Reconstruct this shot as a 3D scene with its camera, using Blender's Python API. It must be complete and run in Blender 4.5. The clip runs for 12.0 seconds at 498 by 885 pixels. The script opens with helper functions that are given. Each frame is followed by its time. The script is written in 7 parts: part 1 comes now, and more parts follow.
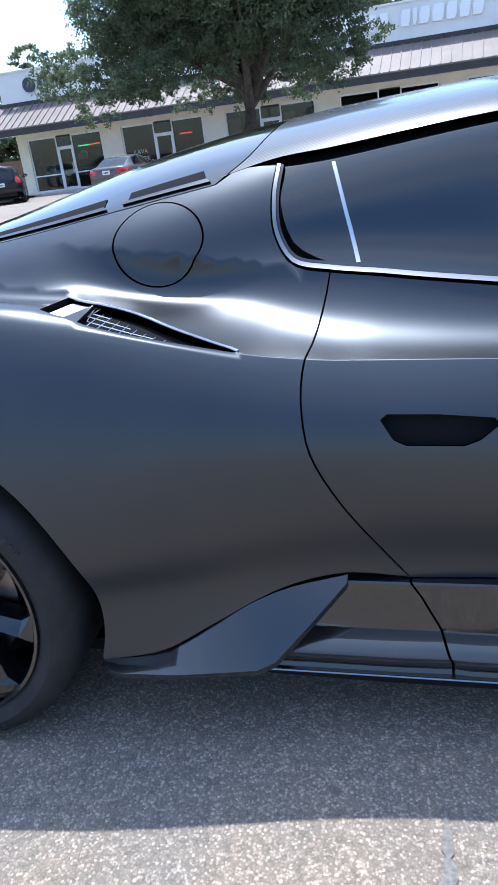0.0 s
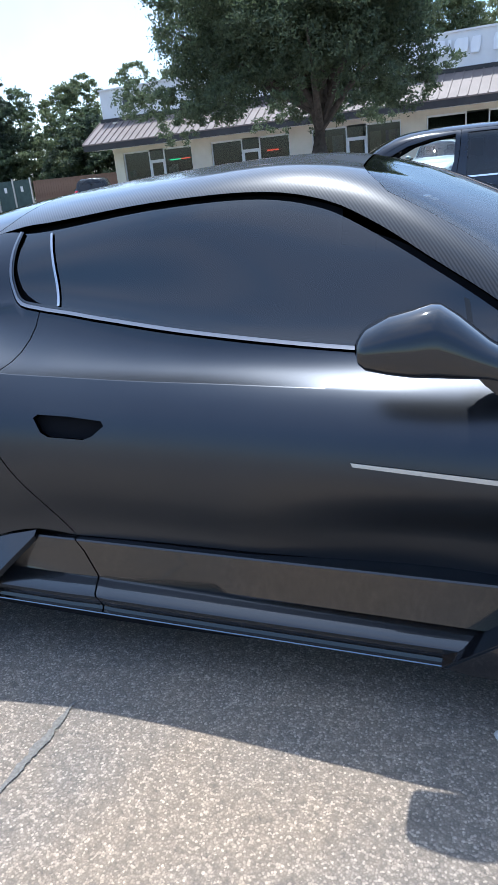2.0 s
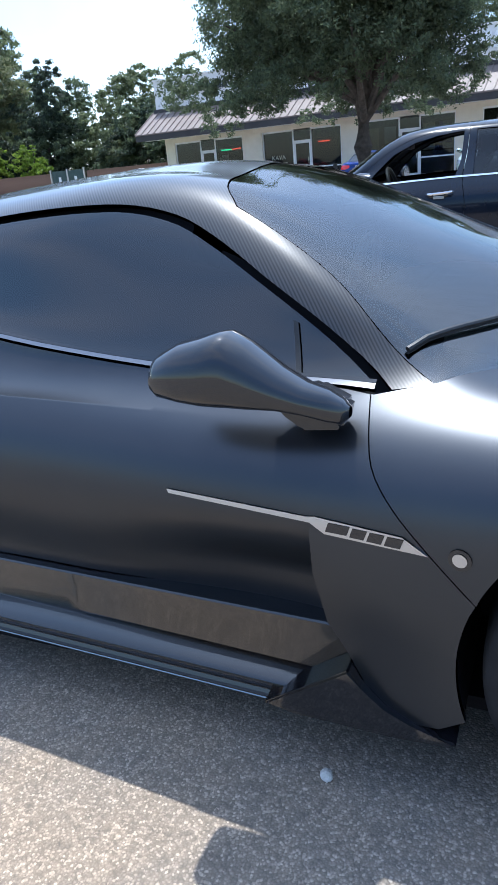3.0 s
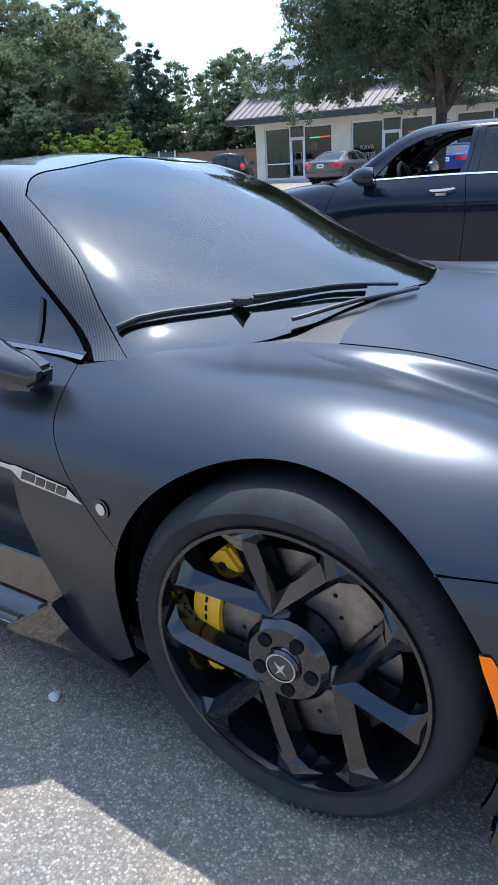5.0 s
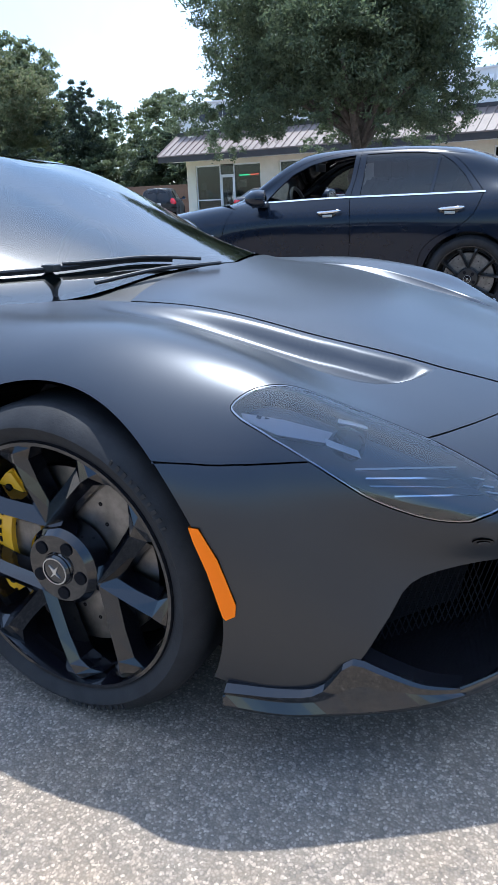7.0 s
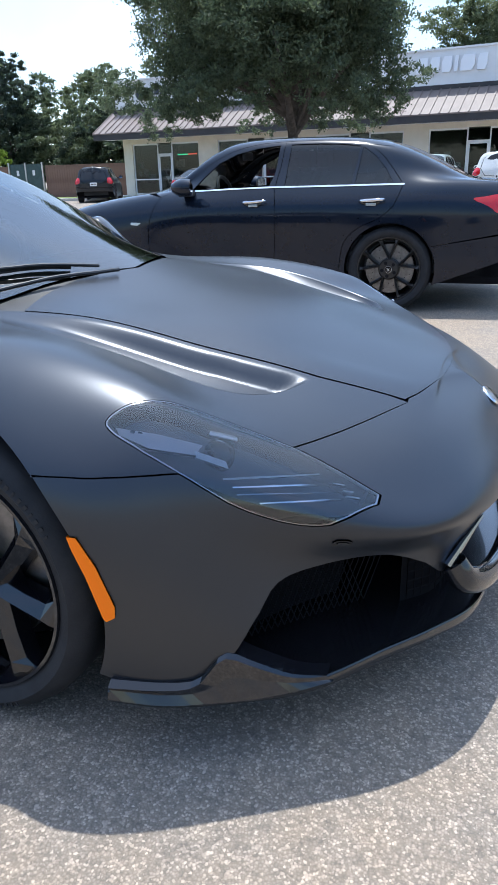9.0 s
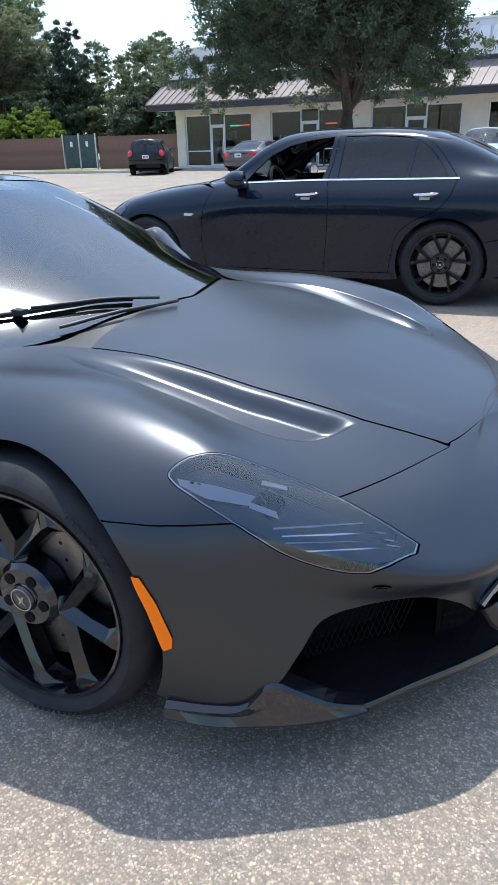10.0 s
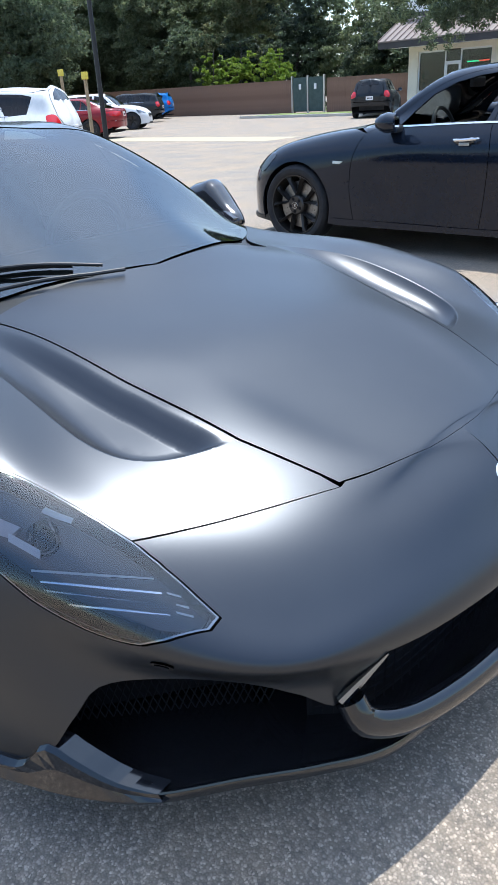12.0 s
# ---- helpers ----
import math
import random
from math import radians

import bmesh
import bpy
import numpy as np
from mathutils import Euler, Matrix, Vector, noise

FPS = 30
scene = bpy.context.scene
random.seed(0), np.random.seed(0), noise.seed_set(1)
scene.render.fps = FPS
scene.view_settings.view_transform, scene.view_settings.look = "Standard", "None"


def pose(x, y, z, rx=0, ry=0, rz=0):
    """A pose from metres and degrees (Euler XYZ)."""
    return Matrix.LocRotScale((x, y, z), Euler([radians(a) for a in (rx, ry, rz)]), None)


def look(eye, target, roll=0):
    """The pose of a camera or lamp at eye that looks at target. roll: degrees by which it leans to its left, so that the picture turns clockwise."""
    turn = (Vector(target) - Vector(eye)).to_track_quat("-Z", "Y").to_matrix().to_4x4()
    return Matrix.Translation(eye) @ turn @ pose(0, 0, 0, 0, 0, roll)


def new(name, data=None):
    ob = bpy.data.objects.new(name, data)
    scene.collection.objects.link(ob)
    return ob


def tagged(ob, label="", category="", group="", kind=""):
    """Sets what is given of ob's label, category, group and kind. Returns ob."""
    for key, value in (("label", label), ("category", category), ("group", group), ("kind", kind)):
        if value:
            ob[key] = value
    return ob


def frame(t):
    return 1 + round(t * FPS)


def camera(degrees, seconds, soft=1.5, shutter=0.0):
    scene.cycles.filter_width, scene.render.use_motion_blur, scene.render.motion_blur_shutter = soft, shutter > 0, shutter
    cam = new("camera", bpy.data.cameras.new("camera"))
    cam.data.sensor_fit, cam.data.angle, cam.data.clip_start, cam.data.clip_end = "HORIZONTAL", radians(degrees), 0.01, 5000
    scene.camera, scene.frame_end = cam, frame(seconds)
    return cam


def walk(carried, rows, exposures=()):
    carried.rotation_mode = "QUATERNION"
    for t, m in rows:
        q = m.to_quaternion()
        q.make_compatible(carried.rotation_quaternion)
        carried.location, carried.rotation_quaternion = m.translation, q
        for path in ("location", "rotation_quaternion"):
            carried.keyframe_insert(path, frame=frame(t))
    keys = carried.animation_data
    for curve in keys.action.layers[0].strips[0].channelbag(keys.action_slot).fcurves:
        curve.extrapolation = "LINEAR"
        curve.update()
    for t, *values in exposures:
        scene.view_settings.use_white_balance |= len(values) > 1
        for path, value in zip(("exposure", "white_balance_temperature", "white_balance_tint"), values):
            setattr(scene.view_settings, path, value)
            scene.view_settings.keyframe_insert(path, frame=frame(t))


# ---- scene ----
cam = camera(38.8, 12.0)
PATH = [
    (0, (0.966, -0.845, 1.129), (0.639, 0.972, 0.360), -7.25),
    (0.3, (1.045, -1.133, 1.227), (0.783, 0.696, 0.463), -5.52),
    (0.5, (1.181, -1.215, 1.221), (0.880, 0.615, 0.472), -5.30),
    (1, (1.452, -1.207, 1.176), (1.063, 0.610, 0.436), -5.24),
    (1.5, (1.692, -1.164, 1.172), (1.216, 0.637, 0.443), -5.54),
    (2, (1.964, -1.127, 1.186), (1.408, 0.657, 0.472), -5.74),
    (2.5, (2.184, -1.017, 1.193), (1.555, 0.744, 0.484), -5.75),
    (3, (2.390, -0.934, 1.192), (1.701, 0.799, 0.468), -5.35),
    (3.5, (2.652, -0.935, 1.199), (1.911, 0.767, 0.454), -4.74),
    (3.7, (2.718, -0.918, 1.192), (1.956, 0.772, 0.441), -4.56),
    (5.3, (3.231, -0.808, 1.143), (2.324, 0.817, 0.411), -3.27),
    (5.5, (3.272, -0.826, 1.114), (2.361, 0.803, 0.396), -3.12),
    (6, (3.345, -0.869, 1.054), (2.449, 0.781, 0.364), -2.93),
    (6.5, (3.452, -0.895, 1.033), (2.615, 0.794, 0.365), -2.64),
    (7, (3.555, -0.902, 1.023), (2.805, 0.831, 0.366), -2.41),
    (7.5, (3.637, -0.891, 1.014), (2.983, 0.883, 0.362), -2.22),
    (7.7, (3.653, -0.883, 1.012), (3.036, 0.904, 0.361), -2.08),
    (9.3, (3.703, -0.941, 1.160), (3.100, 0.819, 0.428), -1.53),
    (9.5, (3.704, -0.959, 1.209), (3.079, 0.788, 0.463), -1.50),
    (10, (3.707, -0.960, 1.285), (2.998, 0.739, 0.504), -1.55),
    (10.5, (3.795, -0.825, 1.292), (2.979, 0.812, 0.482), -1.72),
    (11, (3.970, -0.660, 1.277), (3.047, 0.907, 0.445), -2.07),
    (11.5, (4.099, -0.486, 1.267), (3.047, 0.981, 0.406), -2.62),
    (12, (4.162, -0.292, 1.252), (2.984, 1.061, 0.367), -3.09),
]
walk(cam, [(t, look(eye, target, roll)) for t, eye, target, roll in PATH], exposures=[(0.0, 1.30, 5350, 9), (0.4, 0.92, 5450, 10), (2.5, 1.13, 5450, 8), (6.0, 1.26, 5450, 8), (9.5, 1.08, 5650, 8), (12.0, 1.20, 5750, 7)])

# ---------------------------------------------------------------- light
SUN_TO = Vector((-0.10, 0.28, 0.92)).normalized()
world = bpy.data.worlds.new("world")
scene.world = world
world.use_nodes = True
wn = world.node_tree.nodes
sky = wn.new("ShaderNodeTexSky")
sky.sky_type = "NISHITA"
sky.sun_disc = False
sky.sun_elevation = math.asin(SUN_TO.z)
sky.sun_rotation = math.atan2(SUN_TO.x, SUN_TO.y)
sky.dust_density = 0.8
sky.air_density = 1.2
# thin bright cloud lies over the blue
where = wn.new("ShaderNodeTexCoord")
near_sun = wn.new("ShaderNodeVectorMath")
near_sun.operation = "DOT_PRODUCT"
near_sun.inputs[1].default_value = SUN_TO
clouds = wn.new("ShaderNodeTexNoise")
clouds.inputs["Scale"].default_value, clouds.inputs["Detail"].default_value = 2.2, 6.0
veil = wn.new("ShaderNodeValToRGB")
veil.color_ramp.elements[0].position, veil.color_ramp.elements[0].color = 0.38, (0.45, 0.62, 0.85, 1)
veil.color_ramp.elements[1].position, veil.color_ramp.elements[1].color = 0.64, (1.0, 1.0, 1.0, 1)
# the cloud glows towards the sun and thins out on the other side of the sky
glow = wn.new("ShaderNodeValToRGB")
glow.color_ramp.interpolation = "EASE"
ge = glow.color_ramp.elements
ge[0].position, ge[0].color = 0.0, (0.10, 0.18, 0.40, 1)
ge[1].position, ge[1].color = 1.0, (9.5, 9.3, 9.0, 1)
for at, tone in ((0.2, (0.45, 0.80, 1.5, 1)), (0.45, (3.0, 2.8, 2.9, 1)), (0.65, (3.9, 3.8, 3.95, 1)), (0.88, (5.6, 5.8, 6.0, 1)), (0.96, (7.2, 7.2, 7.2, 1))):
    ge.new(at).color = tone
cover = wn.new("ShaderNodeMix")
cover.data_type, cover.blend_type = "RGBA", "MULTIPLY"
cover.inputs[0].default_value = 1.0
haze = wn.new("ShaderNodeMix")
haze.data_type, haze.blend_type = "RGBA", "ADD"
haze.inputs[0].default_value = 1.0
join_up = world.node_tree.links.new
join_up(where.outputs["Generated"], clouds.inputs["Vector"])
join_up(where.outputs["Generated"], near_sun.inputs[0])
join_up(near_sun.outputs["Value"], glow.inputs["Fac"])
join_up(clouds.outputs["Fac"], veil.inputs["Fac"])
join_up(veil.outputs["Color"], cover.inputs[6])
join_up(glow.outputs["Color"], cover.inputs[7])
join_up(cover.outputs[2], haze.inputs[7])
join_up(sky.outputs["Color"], haze.inputs[6])
wn["Background"].inputs["Strength"].default_value = 0.085
join_up(haze.outputs[2], wn["Background"].inputs["Color"])
sun = new("sun", bpy.data.lights.new("sun", "SUN"))
sun.data.energy, sun.data.angle, sun.data.color = 2.8, radians(0.6), (1.0, 0.92, 0.80)
sun.matrix_world = look(SUN_TO * 50, (0, 0, 0))

# ---------------------------------------------------------------- materials


def shader(name, color, rough=0.5, metal=0.0, **more):
    m = bpy.data.materials.new(name)
    m.use_nodes = True
    b = m.node_tree.nodes["Principled BSDF"]
    b.inputs["Base Color"].default_value = (*color, 1)
    b.inputs["Roughness"].default_value = rough
    b.inputs["Metallic"].default_value = metal
    for key, value in more.items():
        b.inputs[key.replace("_", " ").title().replace("Ior", "IOR")].default_value = value
    m.diffuse_color = (*color, 1)
    return m


def node(m, kind, **values):
    n = m.node_tree.nodes.new(kind)
    for key, value in values.items():
        if key in n.inputs:
            n.inputs[key].default_value = value
    return n


def wire(m, a, b):
    m.node_tree.links.new(a, b)


def coords(m, scale=(1, 1, 1), object_space=True):
    tc = m.node_tree.nodes.new("ShaderNodeTexCoord")
    mp = m.node_tree.nodes.new("ShaderNodeMapping")
    mp.inputs["Scale"].default_value = scale
    wire(m, tc.outputs["Object" if object_space else "Generated"], mp.inputs["Vector"])
    return mp.outputs["Vector"]


def mottled(name, c1, c2, scale, rough=0.6, metal=0.0, bump=0.0, fine=0.0, rough2=None, **more):
    """Two colours mixed by noise at one scale, with relief at a finer one."""
    m = shader(name, c1, rough, metal, **more)
    b = m.node_tree.nodes["Principled BSDF"]
    v = coords(m)
    n1 = node(m, "ShaderNodeTexNoise", Scale=scale, Detail=6.0, Roughness=0.6)
    wire(m, v, n1.inputs["Vector"])
    ramp = m.node_tree.nodes.new("ShaderNodeValToRGB")
    ramp.color_ramp.elements[0].position, ramp.color_ramp.elements[1].position = 0.35, 0.65
    ramp.color_ramp.elements[0].color, ramp.color_ramp.elements[1].color = (*c1, 1), (*c2, 1)
    wire(m, n1.outputs["Fac"], ramp.inputs["Fac"])
    wire(m, ramp.outputs["Color"], b.inputs["Base Color"])
    if rough2 is not None:
        mr = node(m, "ShaderNodeMapRange")
        mr.inputs["To Min"].default_value, mr.inputs["To Max"].default_value = rough, rough2
        wire(m, n1.outputs["Fac"], mr.inputs["Value"])
        wire(m, mr.outputs["Result"], b.inputs["Roughness"])
    if bump:
        n2 = node(m, "ShaderNodeTexNoise", Scale=fine or scale * 8, Detail=4.0)
        wire(m, v, n2.inputs["Vector"])
        bp = node(m, "ShaderNodeBump", Strength=bump, Distance=0.01)
        wire(m, n2.outputs["Fac"], bp.inputs["Height"])
        wire(m, bp.outputs["Normal"], b.inputs["Normal"])
    return m


def weave(name, c1, c2, size, rough, **more):
    """Carbon fibre twill under clear coat."""
    m = shader(name, c1, rough, 0.0, **more)
    b = m.node_tree.nodes["Principled BSDF"]
    w1 = node(m, "ShaderNodeTexWave", Scale=1.0, Distortion=0.0)
    w1.bands_direction = "DIAGONAL"
    wire(m, coords(m, (size, size * 0.6, size * 0.35)), w1.inputs["Vector"])
    ramp = m.node_tree.nodes.new("ShaderNodeValToRGB")
    ramp.color_ramp.elements[0].color, ramp.color_ramp.elements[1].color = (*c1, 1), (*c2, 1)
    wire(m, w1.outputs["Fac"], ramp.inputs["Fac"])
    wire(m, ramp.outputs["Color"], b.inputs["Base Color"])
    return m


MATT = mottled("matt_graphite_paint", (0.060, 0.064, 0.073), (0.066, 0.070, 0.078), 3.0, 0.300, 0.85, bump=0.008, fine=900.0, rough2=0.330)
GLOSS = shader("gloss_black_lacquer", (0.010, 0.010, 0.012), 0.06, 0.0, coat_weight=0.6)
CARBON = weave("carbon_fibre_lacquered", (0.014, 0.013, 0.013), (0.045, 0.042, 0.040), 80.0, 0.36, coat_weight=0.75, coat_roughness=0.06, specular_ior_level=0.25)
CARBON_DARK = weave("carbon_fibre_dark", (0.005, 0.005, 0.006), (0.012, 0.012, 0.013), 80.0, 0.25, coat_weight=1.0, coat_roughness=0.05)
# near-black for dark parts; in openings it puts shade into the colour
DARK = shader("black_parts_and_void_shade", (0.010, 0.010, 0.012), 0.8, specular_ior_level=0.08)
PLASTIC = mottled("black_plastic", (0.008, 0.008, 0.009), (0.014, 0.014, 0.015), 60.0, 0.45, bump=0.05)
RUBBER = mottled("tyre_rubber", (0.018, 0.018, 0.020), (0.030, 0.030, 0.032), 14.0, 0.62, bump=0.08, fine=160.0, specular_ior_level=0.22)
RIMBLACK = shader("gloss_black_alloy", (0.006, 0.006, 0.008), 0.06, 0.0, specular_ior_level=0.5, coat_weight=0.6)
RIMGREY = shader("satin_grey_alloy", (0.05, 0.046, 0.043), 0.35, 0.6)
STEEL = mottled("brake_steel", (0.16, 0.155, 0.15), (0.26, 0.25, 0.245), 30.0, 0.35, 1.0)
YELLOW = shader("yellow_caliper_paint", (0.75, 0.42, 0.01), 0.25, coat_weight=0.5)
CHROME = shader("polished_metal", (0.75, 0.75, 0.76), 0.10, 1.0)
TRIMGREY = shader("dark_satin_trim", (0.24, 0.24, 0.25), 0.36, 1.0)
SATIN = shader("satin_metal", (0.55, 0.55, 0.56), 0.30, 1.0)
AMBER = shader("amber_lens", (1.0, 0.21, 0.002), 0.3, specular_ior_level=0.2)
REDLENS = shader("red_lens", (0.55, 0.01, 0.015), 0.12, coat_weight=0.6)
WHITE = shader("white_lettering", (0.8, 0.8, 0.8), 0.4)


def glass(name, tint, clear=0.9, rough=0.0, ior=1.55, dust=0.0):
    """A thin pane: what lies behind shows through, with the sky's reflection on top, a little spread by dust."""
    m = bpy.data.materials.new(name)
    m.use_nodes = True
    nt = m.node_tree
    nt.nodes.remove(nt.nodes["Principled BSDF"])
    out = nt.nodes["Material Output"]
    tr = nt.nodes.new("ShaderNodeBsdfTransparent")
    tr.inputs["Color"].default_value = (*[c * clear for c in tint], 1)
    gl = nt.nodes.new("ShaderNodeBsdfGlossy")
    gl.inputs["Roughness"].default_value = rough
    fr = nt.nodes.new("ShaderNodeFresnel")
    fr.inputs["IOR"].default_value = ior
    mx = nt.nodes.new("ShaderNodeMixShader")
    nt.links.new(fr.outputs[0], mx.inputs[0])
    nt.links.new(tr.outputs[0], mx.inputs[1])
    if dust:
        spread = nt.nodes.new("ShaderNodeBsdfGlossy")
        spread.inputs["Roughness"].default_value = 0.13
        film = nt.nodes.new("ShaderNodeMixShader")
        film.inputs[0].default_value = dust
        nt.links.new(gl.outputs[0], film.inputs[1])
        nt.links.new(spread.outputs[0], film.inputs[2])
        gl = film
    nt.links.new(gl.outputs[0], mx.inputs[2])
    nt.links.new(mx.outputs[0], out.inputs["Surface"])
    m.diffuse_color = (*tint, 0.5)
    return m


LAMPDARK = shader("lamp_housing_grey", (0.055, 0.062, 0.082), 0.45, 0.0)
LAMPGREY = shader("lamp_plate_grey", (0.60, 0.57, 0.59), 0.4, 0.3)
CHROMEDARK = shader("smoked_chrome", (0.30, 0.31, 0.33), 0.12, 1.0)
LIGHTGUIDE = shader("light_guide", (0.75, 0.78, 0.80), 0.2, coat_weight=0.5)
WINDSCREEN = glass("windscreen_glass", (0.34, 0.42, 0.42), ior=2.15, dust=0.10)
SIDEGLASS = glass("dark_side_glass", (0.06, 0.07, 0.09), ior=1.95)
LENS = glass("headlight_lens", (0.92, 0.94, 0.99), ior=2.0)
SHOPGLASS = glass("shop_window_glass", (0.45, 0.52, 0.52))
CARGLASS = glass("sedan_glass", (0.55, 0.62, 0.60))
SEDANTINT = glass("sedan_tinted_glass", (0.10, 0.11, 0.13), ior=1.6)

# ---------------------------------------------------------------- mesh helpers


def mesh_ob(name, verts, faces, material, parent=None, label="", smooth=True, normals=None, mats=None, face_mats=None):
    me = bpy.data.meshes.new(name)
    me.from_pydata([tuple(float(c) for c in v) for v in verts], [], [tuple(int(i) for i in f) for f in faces])
    for m in mats or [material]:
        me.materials.append(m)
    me.polygons.foreach_set("use_smooth", [bool(smooth)] * len(me.polygons))
    if face_mats is not None:
        me.polygons.foreach_set("material_index", [int(i) for i in face_mats])
    me.update()
    if normals is not None:
        me.normals_split_custom_set_from_vertices([tuple(float(c) for c in n) for n in normals])
    ob = new(name, me)
    if parent is not None:
        ob.parent = parent
    if label:
        ob["label"] = label
    return ob


def part(name, bm, material, parent=None, label="", smooth=False):
    bmesh.ops.recalc_face_normals(bm, faces=bm.faces)
    me = bpy.data.meshes.new(name)
    bm.to_mesh(me)
    bm.free()
    me.materials.append(material)
    me.polygons.foreach_set("use_smooth", [smooth] * len(me.polygons))
    if smooth:
        me.set_sharp_from_angle(angle=radians(35))
    ob = new(name, me)
    if parent is not None:
        ob.parent = parent
    if label:
        ob["label"] = label
    return ob


def box(x0, x1, y0, y1, z0, z1, bevel=0.0, bm=None):
    bm = bm or bmesh.new()
    made = bmesh.ops.create_cube(bm, size=1.0)["verts"]
    bmesh.ops.scale(bm, vec=(abs(x1 - x0), abs(y1 - y0), abs(z1 - z0)), verts=made)
    bmesh.ops.translate(bm, vec=((x0 + x1) / 2, (y0 + y1) / 2, (z0 + z1) / 2), verts=made)
    if bevel:
        edges = list({e for v in made for e in v.link_edges})
        bmesh.ops.bevel(bm, geom=edges, offset=bevel, segments=2, affect="EDGES", profile=0.7)
    return bm


def prism(outline, axis, a, b, bevel=0.0):
    """Extrudes an outline of 2D points along an axis from a to b."""
    bm = bmesh.new()
    order = {"x": lambda p, q, t: (t, p, q), "y": lambda p, q, t: (p, t, q), "z": lambda p, q, t: (p, q, t)}[axis]
    lo = [bm.verts.new(order(p, q, a)) for p, q in outline]
    hi = [bm.verts.new(order(p, q, b)) for p, q in outline]
    n = len(outline)
    bm.faces.new(lo)
    bm.faces.new(hi[::-1])
    for i in range(n):
        bm.faces.new((lo[i], hi[i], hi[(i + 1) % n], lo[(i + 1) % n]))
    if bevel:
        bmesh.ops.bevel(bm, geom=list(bm.edges), offset=bevel, segments=2, affect="EDGES")
    return bm


def tube(points, radius, n=8, bm=None, flat=1.0, closed=False):
    """A round rod through points; radius may be a list."""
    bm = bm or bmesh.new()
    pts = [Vector(p) for p in points]
    rings = []
    for i, p in enumerate(pts):
        ahead = (pts[min(i + 1, len(pts) - 1)] - pts[max(i - 1, 0)]).normalized()
        side = ahead.cross(Vector((0, 0, 1)))
        side = side.normalized() if side.length > 1e-4 else Vector((1, 0, 0))
        up = side.cross(ahead).normalized()
        r = radius[i] if isinstance(radius, (list, tuple)) else radius
        rings.append([bm.verts.new(p + r * (math.cos(k * 2 * math.pi / n) * side + flat * math.sin(k * 2 * math.pi / n) * up)) for k in range(n)])
    for a, b in zip(rings, rings[1:]):
        for k in range(n):
            bm.faces.new((a[k], a[(k + 1) % n], b[(k + 1) % n], b[k]))
    bm.faces.new(rings[0][::-1])
    bm.faces.new(rings[-1])
    return bm


def lathe(profile, n=48, centre=(0, 0, 0), bm=None):
    """Turns a profile of (radius, depth) about the y axis."""
    bm = bm or bmesh.new()
    rings = []
    for r, d in profile:
        rings.append([bm.verts.new((centre[0] + r * math.cos(k * 2 * math.pi / n), centre[1] + d, centre[2] + r * math.sin(k * 2 * math.pi / n))) for k in range(n)])
    for a, b in zip(rings, rings[1:]):
        for k in range(n):
            bm.faces.new((a[k], b[k], b[(k + 1) % n], a[(k + 1) % n]))
    return bm


def spline(points, count, closed=False):
    """A smooth curve through points, as count samples."""
    p = np.array(points, float)
    if closed:
        p = np.vstack([p[-2:], p, p[:2]])
    seg = np.r_[0, np.cumsum(np.linalg.norm(np.diff(p, axis=0), axis=1) ** 0.5)]
    m = np.zeros_like(p)
    m[1:-1] = (p[2:] - p[:-2]) / (seg[2:] - seg[:-2])[:, None]
    m[0], m[-1] = (p[1] - p[0]) / (seg[1] - seg[0]), (p[-1] - p[-2]) / (seg[-1] - seg[-2])
    lo, hi = (seg[2], seg[-3]) if closed else (seg[0], seg[-1])
    q = np.linspace(lo, hi, count, endpoint=not closed)
    k = np.clip(np.searchsorted(seg, q, side="right") - 1, 0, len(seg) - 2)
    h = (seg[k + 1] - seg[k])[:, None]
    t = ((q - seg[k])[:, None]) / h
    return (2 * t**3 - 3 * t**2 + 1) * p[k] + (t**3 - 2 * t**2 + t) * h * m[k] + (-2 * t**3 + 3 * t**2) * p[k + 1] + (t**3 - t**2) * h * m[k + 1]


